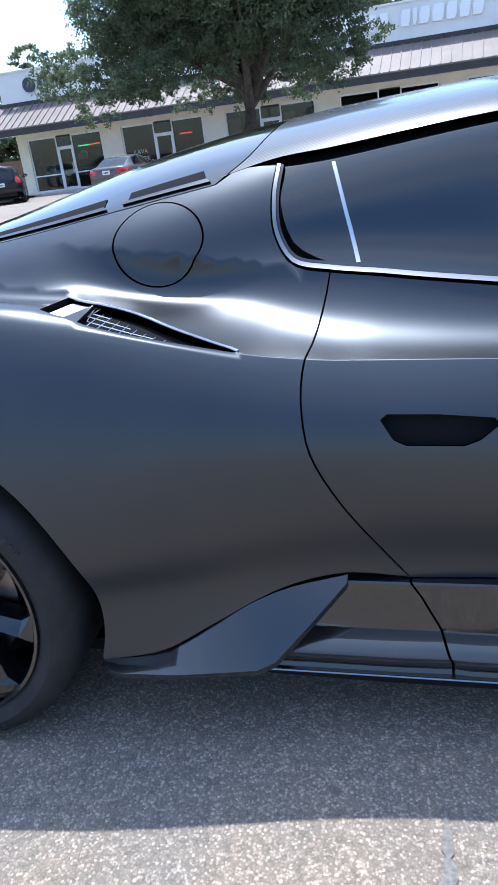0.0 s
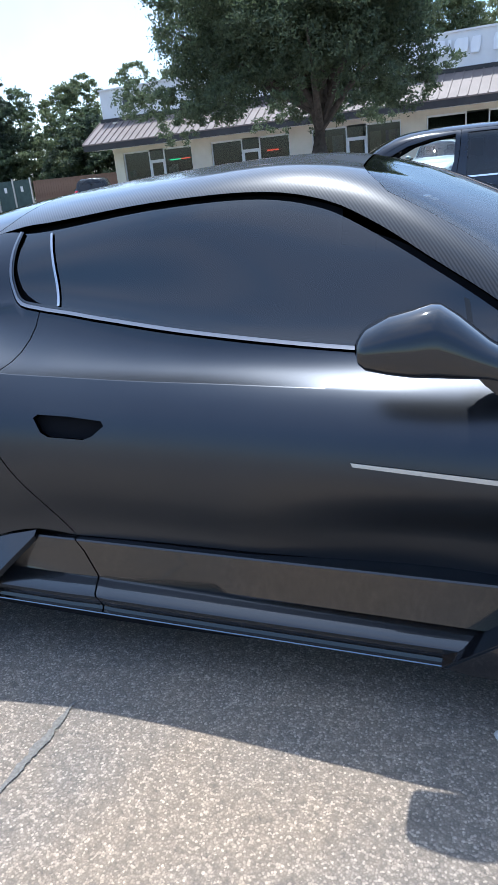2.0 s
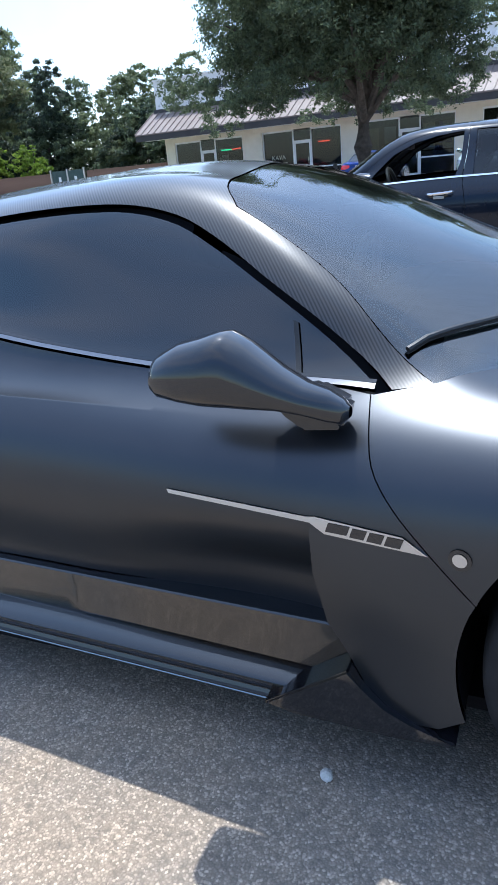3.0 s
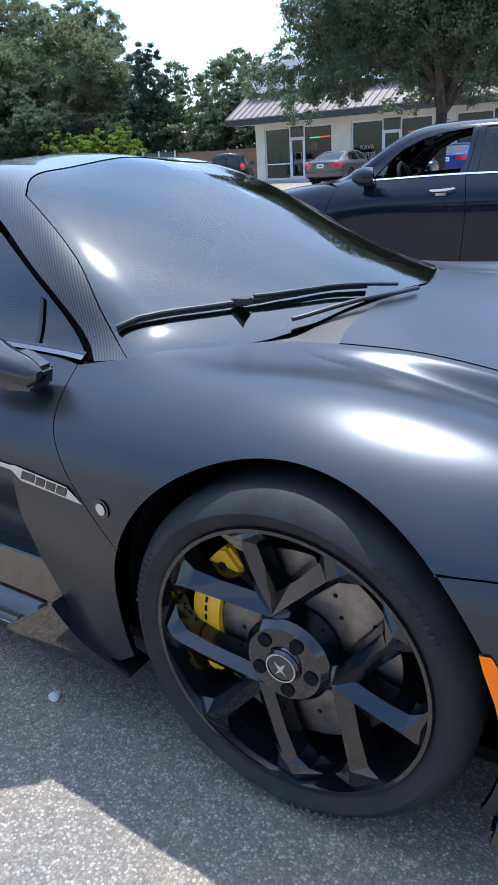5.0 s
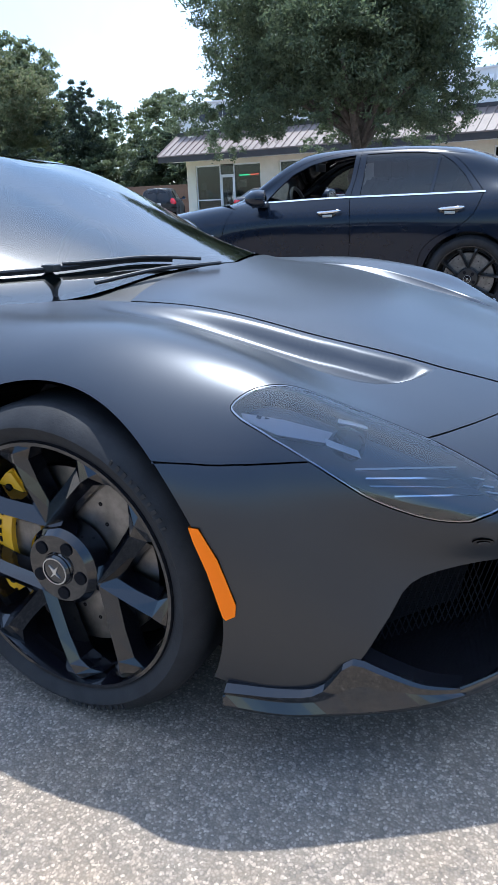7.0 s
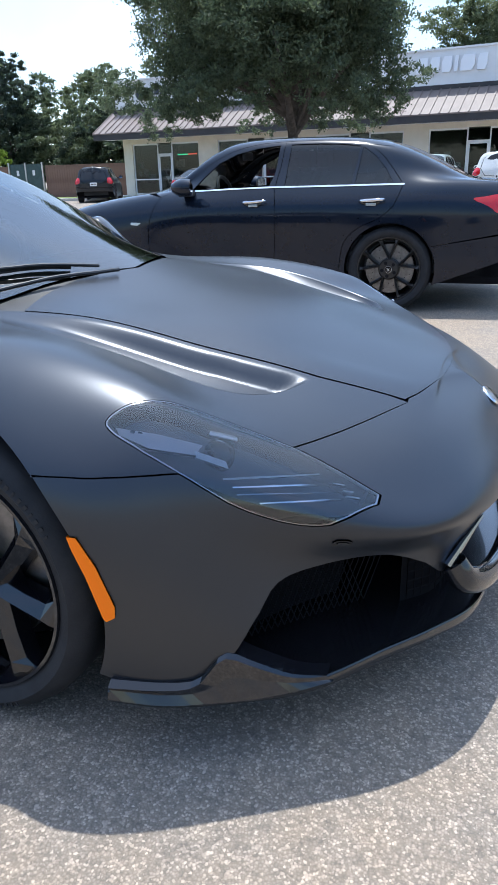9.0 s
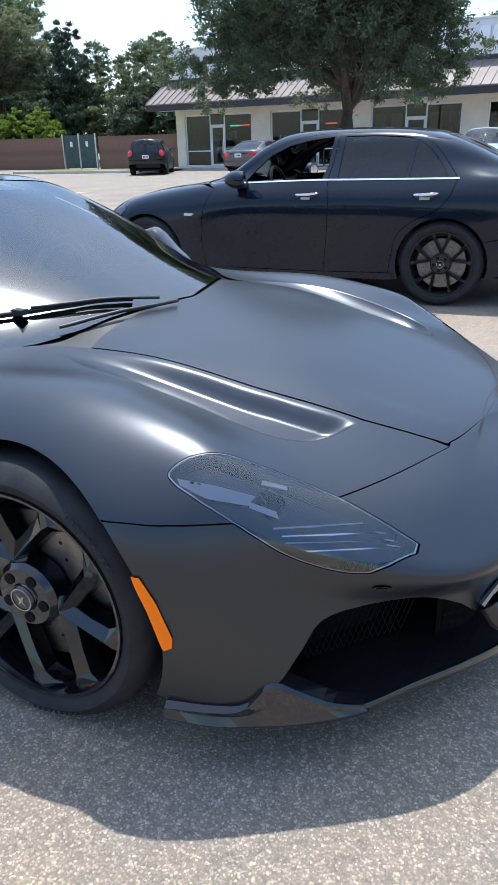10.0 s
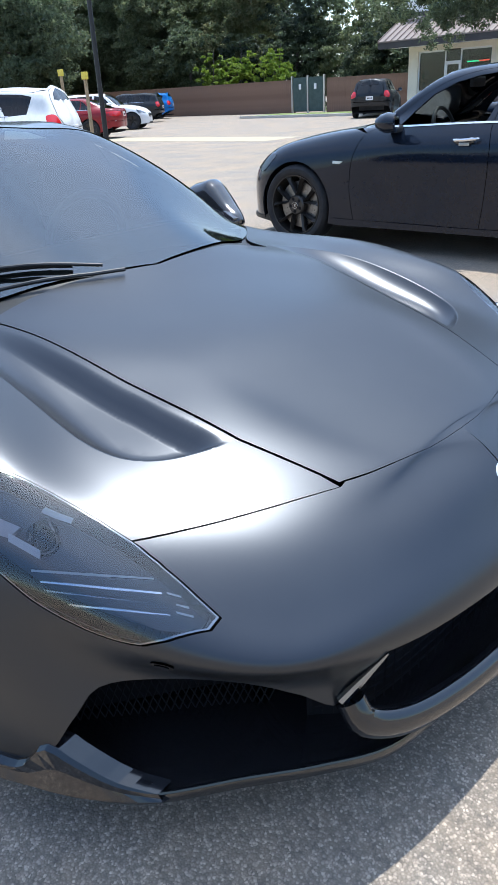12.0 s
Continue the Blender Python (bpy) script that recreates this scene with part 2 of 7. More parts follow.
class Loft:
    """A smooth skin through lengthwise lines; s runs along the lines and v across them, both in metres."""

    def __init__(self, lines, s_knots, v_knots, dent=None):
        self.c = np.array(lines, float)
        self.s, self.v = np.array(s_knots, float), np.array(v_knots, float)
        self.dent = dent
        self.ms, self.mv = self.slopes(self.s), self.slopes(self.v)
        self.gs, self.gv = np.linspace(self.s[0], self.s[-1], 360), np.linspace(self.v[0], self.v[-1], 150)
        a, b = np.meshgrid(self.gs, self.gv, indexing="ij")
        self.grid_sv = np.stack([a.ravel(), b.ravel()], 1)
        self.grid = self.at(self.grid_sv)

    @staticmethod
    def slopes(k):
        """The matrix that gives a natural spline's second derivatives."""
        n, h = len(k), np.diff(k)
        a, r = np.eye(n), np.zeros((n, n))
        for i in range(1, n - 1):
            a[i, i - 1], a[i, i], a[i, i + 1] = h[i - 1], 2 * (h[i - 1] + h[i]), h[i]
            r[i, i - 1], r[i, i], r[i, i + 1] = 6 / h[i - 1], -6 / h[i - 1] - 6 / h[i], 6 / h[i]
        return np.linalg.solve(a, r)

    @staticmethod
    def basis(k, m, q):
        q = np.clip(q, k[0], k[-1])
        i = np.clip(np.searchsorted(k, q, side="right") - 1, 0, len(k) - 2)
        h = k[i + 1] - k[i]
        a, b = (k[i + 1] - q) / h, (q - k[i]) / h
        out = ((a**3 - a) * h**2 / 6)[:, None] * m[i] + ((b**3 - b) * h**2 / 6)[:, None] * m[i + 1]
        rows = np.arange(len(q))
        out[rows, i] += a
        out[rows, i + 1] += b
        return out

    def at(self, sv):
        sv = np.atleast_2d(sv)
        p = np.einsum("ni,nj,jik->nk", self.basis(self.s, self.ms, sv[:, 0]), self.basis(self.v, self.mv, sv[:, 1]), self.c)
        return self.dent(p) if self.dent else p

    def normal(self, sv):
        sv, e = np.atleast_2d(sv), 5e-4
        ds = self.at(sv + (e, 0)) - self.at(sv - (e, 0))
        dv = self.at(sv + (0, e)) - self.at(sv - (0, e))
        n = np.cross(ds, dv)
        return n / np.maximum(np.linalg.norm(n, axis=1), 1e-9)[:, None]

    def find(self, points, weights):
        """Where points lie on the skin; weights say which of x, y, z count."""
        out = []
        w = np.array(weights, float)
        for p in np.atleast_2d(points):
            best = self.grid_sv[np.argmin((((self.grid - p) * w) ** 2).sum(1))]
            step = np.array([self.gs[1] - self.gs[0], self.gv[1] - self.gv[0]])
            for _ in range(4):
                a = np.linspace(-1, 1, 5)
                near = best + np.array([(i * step[0], j * step[1]) for i in a for j in a])
                near = np.clip(near, (self.s[0], self.v[0]), (self.s[-1], self.v[-1]))
                best = near[np.argmin((((self.at(near) - p) * w) ** 2).sum(1))]
                step = step * 0.5
            out.append(best)
        return np.array(out)

    def settle(self, sv, points, axes, rounds=5):
        """Moves (s, v) until two coordinates of the skin agree with the points'."""
        q, goal, a, e = np.array(sv, float), np.array(points, float)[:, list(axes)], list(axes), 1e-4
        for _ in range(rounds):
            p = self.at(q)[:, a]
            js, jv = (self.at(q + (e, 0))[:, a] - p) / e, (self.at(q + (0, e))[:, a] - p) / e
            det = js[:, 0] * jv[:, 1] - js[:, 1] * jv[:, 0]
            det = np.where(np.abs(det) < 1e-3, np.inf, det)
            d = goal - p
            step = np.stack([(d[:, 0] * jv[:, 1] - d[:, 1] * jv[:, 0]) / det, (js[:, 0] * d[:, 1] - js[:, 1] * d[:, 0]) / det], 1)
            q = np.clip(q + np.clip(step, -0.02, 0.02), (self.s[0], self.v[0]), (self.s[-1], self.v[-1]))
        return q


ALL = (1, 1, 1)


def inside(points, loops):
    hit = np.zeros(len(points), bool)
    for loop in loops:
        a, b = loop, np.roll(loop, -1, 0)
        for (x0, y0), (x1, y1) in zip(a, b):
            if y0 != y1:
                cross = (y0 > points[:, 1]) != (y1 > points[:, 1])
                hit ^= cross & (points[:, 0] < (x1 - x0) * (points[:, 1] - y0) / (y1 - y0) + x0)
    return hit


def shrink(loop, gap):
    a = np.roll(loop, 1, 0)
    b = np.roll(loop, -1, 0)
    area = 0.5 * np.sum(loop[:, 0] * b[:, 1] - b[:, 0] * loop[:, 1])
    d = b - a
    n = np.stack([-d[:, 1], d[:, 0]], 1) / np.maximum(np.linalg.norm(d, axis=1), 1e-9)[:, None]
    return loop + np.sign(area) * gap * n


def dense(loop, step):
    out = []
    for p, q in zip(loop, np.roll(loop, -1, 0)):
        k = max(1, int(np.linalg.norm(q - p) / step))
        out += [p + (q - p) * i / k for i in range(k)]
    return np.array(out)


def tidy(loop, least=0.002):
    keep = [loop[0]]
    for p in loop[1:]:
        if np.linalg.norm(p - keep[-1]) > least:
            keep.append(p)
    if np.linalg.norm(keep[0] - keep[-1]) < least:
        keep.pop()
    return np.array(keep)


from mathutils.geometry import delaunay_2d_cdt


def panel(name, loft, loops, material, parent, label="", gap=0.002, step=0.022, offset=0.0, depth=0.012, mirror=False, lines=()):
    """A trimmed piece of a loft's skin with turned-in edges. loops: outer outline, then holes, in (s, v)."""
    rings = [shrink(tidy(np.array(l, float)), gap if i == 0 else -gap) for i, l in enumerate(loops)]
    lo, hi = rings[0].min(0), rings[0].max(0)
    g = np.stack(np.meshgrid(np.arange(lo[0], hi[0], step), np.arange(lo[1], hi[1], step * 0.9), indexing="ij"), -1).reshape(-1, 2)
    g = g[inside(g, rings)]
    edge = np.vstack([dense(r, 0.006) for r in rings])
    if len(g):
        far = np.min(((g[:, None] - edge[None]) ** 2).sum(-1), 1) > (0.45 * step) ** 2
        g = g[far]
    pts, edges = [], []
    for r in rings:
        k = len(pts)
        pts += list(r)
        edges += [(k + i, k + (i + 1) % len(r)) for i in range(len(r))]
    for line in lines:
        k = len(pts)
        pts += list(line)
        edges += [(k + i, k + i + 1) for i in range(len(line) - 1)]
    pts += list(g)
    v2, _, tris, *_ = delaunay_2d_cdt([Vector(p) for p in pts], edges, [], 0, 1e-6)
    v2 = np.array([tuple(v) for v in v2])
    tris = np.array([t for t in tris if len(t) == 3])
    tris = tris[inside(v2[tris].mean(1), rings)]
    nrm = loft.normal(v2)
    pos = loft.at(v2) + nrm * offset
    e1 = np.cross(pos[tris[:, 1]] - pos[tris[:, 0]], pos[tris[:, 2]] - pos[tris[:, 0]])
    flip = (e1 * nrm[tris[:, 0]]).sum(1) < 0
    tris[flip] = tris[flip][:, ::-1]
    verts, norms, faces = list(pos), list(nrm), [tuple(t) for t in tris]
    for r in rings:
        rn = loft.normal(r)
        top = loft.at(r) + rn * offset
        mid = top.mean(0)
        low = top - rn * depth
        k, n = len(verts), len(r)
        out = np.cross(np.roll(top, -1, 0) - np.roll(top, 1, 0), rn)
        out /= np.maximum(np.linalg.norm(out, axis=1), 1e-9)[:, None]
        turn = np.sum(r[:, 0] * np.roll(r[:, 1], -1) - np.roll(r[:, 0], -1) * r[:, 1])
        out *= np.sign(turn) * (1 if r is rings[0] else -1)
        verts += list(top) + list(low)
        norms += list(out) * 2
        for i in range(n):
            j = (i + 1) % n
            quad = (k + i, k + j, k + n + j, k + n + i)
            faces.append(quad if (turn > 0) == (r is rings[0]) else quad[::-1])
    verts, norms = np.array(verts), np.array(norms)
    if mirror:
        verts, norms = verts * (1, -1, 1), norms * (1, -1, 1)
        faces = [f[::-1] for f in faces]
    return mesh_ob(name, verts, faces, material, parent, label, normals=norms)

# ---------------------------------------------------------------- the sports car: skin
# Stations along the car; each line gives half width and height at them, then its way round the nose as (x, half width, height).
CAR_X = (-0.9, -0.45, 0.0, 0.4, 0.8, 1.25, 1.7, 2.1, 2.45, 2.75, 3.03)
CAR_LINES = [
    # lower edge
    ((0.80, 0.93, 0.95, 0.93, 0.92, 0.91, 0.90, 0.93, 0.95, 0.96, 0.965), (0.30, 0.22, 0.20, 0.19, 0.17, 0.145, 0.135, 0.15, 0.15, 0.15, 0.155),
     ((3.25, 0.885, 0.155), (3.40, 0.80, 0.155), (3.60, 0.55, 0.15), (3.735, 0, 0.145))),
    # top of the sill
    ((0.85, 0.97, 0.975, 0.93, 0.855, 0.84, 0.865, 0.925, 0.965, 0.975, 0.978), (0.42, 0.38, 0.38, 0.37, 0.36, 0.355, 0.345, 0.34, 0.34, 0.34, 0.34),
     ((3.26, 0.88, 0.30), (3.38, 0.80, 0.29), (3.58, 0.57, 0.27), (3.715, 0, 0.25))),
    # waist
    ((0.86, 0.975, 0.985, 0.955, 0.895, 0.89, 0.92, 0.945, 0.975, 0.985, 0.984), (0.60, 0.58, 0.58, 0.58, 0.57, 0.57, 0.57, 0.57, 0.55, 0.55, 0.52),
     ((3.262, 0.862, 0.45), (3.398, 0.762, 0.41), (3.618, 0.525, 0.36), (3.718, 0, 0.35))),
    # shoulder
    ((0.80, 0.85, 0.865, 0.845, 0.82, 0.825, 0.86, 0.885, 0.93, 0.945, 0.935), (0.85, 0.91, 0.92, 0.87, 0.765, 0.74, 0.725, 0.715, 0.70, 0.69, 0.64),
     ((3.225, 0.868, 0.58), (3.474, 0.745, 0.478), (3.662, 0.506, 0.438), (3.732, 0, 0.425))),
    # belt line, then the crown of the front wing
    ((0.68, 0.70, 0.70, 0.685, 0.635, 0.69, 0.745, 0.775, 0.785, 0.78, 0.80), (0.90, 0.93, 0.93, 0.885, 0.895, 0.85, 0.81, 0.793, 0.785, 0.785, 0.735),
     ((3.20, 0.79, 0.66), (3.465, 0.68, 0.53), (3.63, 0.45, 0.495), (3.685, 0, 0.485))),
    # middle of the side glass, then the valley of the bonnet
    ((0.55, 0.59, 0.61, 0.61, 0.575, 0.62, 0.66, 0.715, 0.66, 0.62, 0.64), (0.91, 0.945, 0.955, 0.965, 1.0, 0.985, 0.95, 0.85, 0.79, 0.775, 0.715),
     ((3.22, 0.66, 0.655), (3.43, 0.575, 0.585), (3.575, 0.36, 0.553), (3.640, 0, 0.540))),
    # roof rail, then the edge of the bonnet
    ((0.45, 0.48, 0.52, 0.52, 0.505, 0.55, 0.56, 0.655, 0.50, 0.49, 0.45), (0.91, 0.95, 0.99, 1.04, 1.095, 1.125, 1.105, 0.91, 0.81, 0.785, 0.725),
     ((3.245, 0.43, 0.6735), (3.452, 0.365, 0.6135), (3.540, 0.235, 0.586), (3.600, 0, 0.574))),
    # between rail and middle
    ((0.25, 0.28, 0.30, 0.30, 0.30, 0.32, 0.32, 0.36, 0.30, 0.30, 0.28), (0.91, 0.96, 1.02, 1.11, 1.165, 1.195, 1.165, 1.005, 0.87, 0.795, 0.745),
     ((3.25, 0.26, 0.683), (3.452, 0.215, 0.627), (3.528, 0.130, 0.605), (3.572, 0, 0.592))),
    # middle
    ((0.0,) * 11, (0.91, 0.965, 1.03, 1.125, 1.185, 1.215, 1.185, 1.03, 0.895, 0.805, 0.755),
     ((3.25, 0, 0.690), (3.452, 0, 0.634), (3.520, 0, 0.613), (3.548, 0, 0.603))),
]
half = []
for wide, high, nose in CAR_LINES:
    half.append([(x, -w, h) for x, w, h in zip(CAR_X, wide, high)] + [(x, -w, h) for x, w, h in nose])
half = np.array(half)
full = np.concatenate([half, half[-2::-1] * (1, -1, 1)])
S_KNOTS = CAR_X + (3.27, 3.47, 3.77, 4.25)
v_half = [0, 0.22, 0.45, 0.62, 0.78, 0.93, 1.08, 1.33, 1.63]
V_KNOTS = v_half + [2 * 1.63 - v for v in v_half[-2::-1]]


def ramp(a, b, x):
    t = np.clip((x - a) / (b - a), 0, 1)
    return t * t * (3 - 2 * t)


def bonnet_line(x):
    return np.interp(x, (2.567, 3.0, 3.29, 3.475), (0.498, 0.452, 0.408, 0.347))


SCOOP = spline(((2.45, 0.53), (2.60, 0.592), (2.72, 0.618), (2.837, 0.631), (2.942, 0.634), (3.039, 0.634), (3.113, 0.627), (3.169, 0.608), (3.209, 0.577), (3.238, 0.536), (3.259, 0.488), (3.272, 0.45), (3.280, 0.418)), 130)


def lip_distance(x, y):
    """How far a place in plan lies inside the scoop's lip."""
    a, b = SCOOP[:-1], SCOOP[1:]
    ab = b - a
    best = np.full(len(x), 9.0)
    for (ax, ay), (dx, dy) in zip(a, ab):
        t = np.clip(((x - ax) * dx + (y - ay) * dy) / (dx * dx + dy * dy), 0, 1)
        best = np.minimum(best, np.hypot(x - ax - t * dx, y - ay - t * dy))
    within = (y < np.interp(x, SCOOP[:, 0], SCOOP[:, 1])) & (x < SCOOP[-1, 0])
    return np.where(within, best, -best)


def wing_dent(p):
    """The scoop beside the bonnet: a bowl that ends in a crisp lip."""
    p = p.copy()
    x, y = p[:, 0], np.abs(p[:, 1])
    d = lip_distance(x, y)
    e = y - bonnet_line(x) - 0.012
    wall = np.interp(x, (2.5, 2.85, 3.10, 3.22), (0.10, 0.10, 0.065, 0.055))
    bowl = (1 - (1 - np.clip(d / wall, 0, 1)) ** 2.2) * ramp(0.0, 0.055, e)
    on = (x > 2.45) & (p[:, 2] > 0.5) & (d > 0) & (e > 0)
    p[:, 2] -= np.where(on, 0.036 * ramp(2.42, 3.0, x) * bowl, 0)
    return p


CREASE = spline(((-0.3, 0.955), (0.1, 0.935), (0.25, 0.917), (0.335, 0.904), (0.39, 0.889), (0.446, 0.870), (0.512, 0.850), (0.577, 0.832), (0.642, 0.815), (0.703, 0.800), (0.775, 0.786), (0.89, 0.772), (1.147, 0.760), (1.41, 0.755), (1.7, 0.748)), 240)


def crease_line(x):
    return np.interp(x, CREASE[:, 0], CREASE[:, 1])


def crease(p, height=0.009):
    """The sharp shoulder edge that runs from the rear wing into the door."""
    k = ramp(-0.35, 0.15, p[:, 0]) * (1 - ramp(0.95, 1.7, p[:, 0]))
    off = (p[:, 2] - crease_line(p[:, 0]))
    h = height * np.exp(-np.abs(off) / np.where(off > 0, 0.030, 0.045))
    p[:, 1] += np.sign(p[:, 1]) * h * k
    # hollow between the edge and the windows
    high = np.interp(p[:, 0], (0.3, 0.858, 1.06, 1.33, 1.7, 2.02), (0.99, 0.894, 0.867, 0.836, 0.806, 0.795)) - crease_line(p[:, 0])
    t = np.clip(off / high, 0, 1)
    hollow = (0.026 + 0.008 * (1 - ramp(0.72, 0.95, p[:, 0]))) * ramp(0.22, 0.62, p[:, 0]) * (1 - ramp(1.1, 1.9, p[:, 0])) * 4 * t * (1 - t)
    p[:, 1] -= np.sign(p[:, 1]) * 0.55 * hollow
    p[:, 2] -= 0.80 * hollow
    return p


def vent_line(z):
    return np.interp(z, (0.284, 0.372, 0.48, 0.56, 0.66), (2.087, 2.035, 2.018, 2.018, 2.03))


def door_dent(p):
    """The door's skin draws in towards the vent behind the front wheel."""
    p = p.copy()
    k = ramp(1.40, 2.03, p[:, 0]) * (1 - ramp(0.42, 0.60, p[:, 2])) * (p[:, 0] < vent_line(p[:, 2]))
    p[:, 1] -= np.sign(p[:, 1]) * 0.070 * k
    return crease(p)


def waist_dent(p):
    """The rear quarter's skin with the shoulder edge on it."""
    return crease(p.copy())


body = Loft(full, S_KNOTS, V_KNOTS)
wing = Loft(full, S_KNOTS, V_KNOTS, wing_dent)
doorskin = Loft(full, S_KNOTS, V_KNOTS, door_dent)
haunch = Loft(full, S_KNOTS, V_KNOTS, waist_dent)

car = tagged(new("sports_car"), "low matt graphite sports car with carbon roof, parked on asphalt", "car")
car.matrix_world = pose(0.095, 1.19, 0, 0, 0, -3.1)

HUB_F, HUB_R, ARCH_F, ARCH_R = (2.66, 0.338), (0.0, 0.342), 0.378, 0.392


def on_side(points, n=0):
    """Side-view points (x, z) put on the near flank's skin."""
    p = np.array(points, float)
    if n:
        p = spline(p, n)
    near = np.stack([p[:, 0], np.full(len(p), -0.9), p[:, 1]], 1)
    return body.settle(body.find(near, (1, 0.02, 1)), near, (0, 2))


def on_skin(points, n=0):
    p = np.array(points, float)
    return body.find(spline(p, n) if n else p, ALL)


def on_top(points, n=0):
    p = np.array(points, float)
    p = np.c_[p, np.full(len(p), 0.9)]
    p = spline(p, n) if n else p
    return body.settle(body.find(p, (1, 1, 0.02)), p, (0, 1))


def arc(hub, r, a0, a1, n):
    return [(hub[0] + r * math.cos(radians(a)), hub[1] + r * math.sin(radians(a))) for a in np.linspace(a0, a1, n)]


def join(*runs):
    return np.vstack(runs)


CUT_REAR = on_side([(0.858, 0.894), (0.835, 0.83), (0.815, 0.76), (0.813, 0.70), (0.824, 0.632), (0.865, 0.545), (0.911, 0.463), (0.953, 0.396), (0.985, 0.352)], 26)
CUT_FRONT = on_side([(2.10, 0.787), (2.112, 0.745), (2.13, 0.69), (2.17, 0.635), (2.232, 0.57), (2.313, 0.486)], 20)
DOOR_LOW = on_side([(0.985, 0.352), (1.48, 0.348), (1.87, 0.336), (2.035, 0.335)], 22)
BELT = on_side([(0.858, 0.894), (0.95, 0.882), (1.06, 0.867), (1.33, 0.836), (1.7, 0.806), (2.02, 0.795), (2.10, 0.787)], 30)
HEAD_IN = on_skin([(3.172, -0.89, 0.609), (3.09, -0.905, 0.66), (3.036, -0.906, 0.705), (3.06, -0.85, 0.724), (3.12, -0.79, 0.712), (3.21, -0.745, 0.672), (3.326, -0.705, 0.612)], 34)
HEAD_OUT = np.vstack([on_skin([(3.326, -0.705, 0.612), (3.42, -0.684, 0.553), (3.484, -0.671, 0.510)], 12), on_skin([(3.478, -0.690, 0.492), (3.428, -0.742, 0.489), (3.35, -0.796, 0.501), (3.264, -0.849, 0.540), (3.172, -0.89, 0.609)], 22)])
SEAM = on_skin([(2.924, -0.982, 0.609), (3.05, -0.95, 0.609), (3.172, -0.89, 0.609)], 12)
NOSE_SEAM = on_skin([(3.326, -0.705, 0.612), (3.40, -0.55, 0.603), (3.475, -0.347, 0.587)], 14)
BONNET_SIDE = on_top([(x, -float(bonnet_line(x))) for x in np.linspace(3.475, 2.567, 30)])
BONNET_FRONT = on_top([(3.475, -0.347), (3.500, -0.271), (3.524, -0.155), (3.534, -0.07), (3.537, 0.0)], 24)
BONNET_FRONT[-1, 1] = 1.63
COWL_SIDE = on_top([(2.567, -0.498), (2.449, -0.53), (2.33, -0.655), (2.214, -0.752)], 14)
SCREEN_SIDE = on_skin([(2.214, -0.752, 0.788), (2.10, -0.69, 0.875), (2.002, -0.632, 0.953), (1.88, -0.58, 1.04), (1.753, -0.53, 1.112)], 16)
HEADER = on_top([(1.753, -0.53), (1.70, -0.45), (1.665, -0.3), (1.645, 0)], 14)
GLASS_TOP = [(0.765, 1.086), (0.871, 1.091), (1.17, 1.121), (1.443, 1.127), (1.605, 1.099), (1.722, 1.046), (1.847, 0.974), (1.967, 0.898), (2.10, 0.803)]
ROOF_LOW = [(0.63, 1.075), (0.757, 1.10), (0.871, 1.108), (1.17, 1.134), (1.443, 1.138), (1.61, 1.11), (1.735, 1.055), (1.86, 0.98), (1.98, 0.905), (2.136, 0.793)]


def far_side(sv):
    """The same outline on the far flank."""
    q = np.array(sv)[::-1].copy()
    q[:, 1] = 2 * 1.63 - q[:, 1]
    return q


def both(name, loft, loops, material, parent, label="", **kw):
    a = panel(name, loft, loops, material, parent, label, **kw)
    b = panel(name, loft, loops, material, parent, label, mirror=True, **kw)
    return a, b


# bonnet, windscreen and roof cross the middle
BONNET_BACK = on_top([(2.567, -0.498), (2.553, -0.42), (2.566, -0.26), (2.606, 0)], 12)
panel("bonnet", body, [join(BONNET_SIDE, BONNET_BACK[1:], far_side(BONNET_BACK)[1:], far_side(BONNET_SIDE)[1:], far_side(BONNET_FRONT[::-1])[1:], BONNET_FRONT[::-1][1:-1])], MATT, car, depth=0.026, gap=0.0036, offset=0.001)
SCREEN_BASE = on_top([(2.214, -0.752), (2.33, -0.66), (2.44, -0.51), (2.54, -0.28), (2.60, 0)], 18)
panel("windscreen", body, [join(HEADER[::-1], SCREEN_SIDE[::-1][1:], SCREEN_BASE[1:], far_side(SCREEN_BASE)[1:], far_side(SCREEN_SIDE[::-1])[1:], far_side(HEADER[::-1])[1:-1])], WINDSCREEN, car, "tinted windscreen", offset=-0.002, depth=0.006)
ROOF_EDGE = on_side(ROOF_LOW, 40)
ROOF_BACK = on_skin([(0.63, -0.525, 1.075), (0.70, -0.45, 1.12), (0.735, -0.3, 1.16), (0.75, 0, 1.18)], 14)
panel("roof", body, [join(ROOF_EDGE, SCREEN_SIDE, HEADER[1:], far_side(HEADER)[1:], far_side(SCREEN_SIDE)[1:], far_side(ROOF_EDGE), far_side(ROOF_BACK[::-1])[1:], ROOF_BACK[::-1][1:-1])], CARBON, car, "lacquered carbon fibre roof and pillars")
DECK_SIDE = on_skin([(0.63, -0.525, 1.075), (0.38, -0.535, 1.035), (0.13, -0.545, 1.0), (-0.45, -0.53, 0.945), (-0.85, -0.50, 0.91)], 24)
DECK_END = on_top([(-0.85, -0.50), (-0.87, 0)], 8)
panel("engine_cover", body, [join(DECK_SIDE, DECK_END[1:], far_side(DECK_END)[1:], far_side(DECK_SIDE)[1:], far_side(ROOF_BACK[::-1])[1:], ROOF_BACK[::-1][1:-1])], GLOSS, car, "glossy black engine cover")

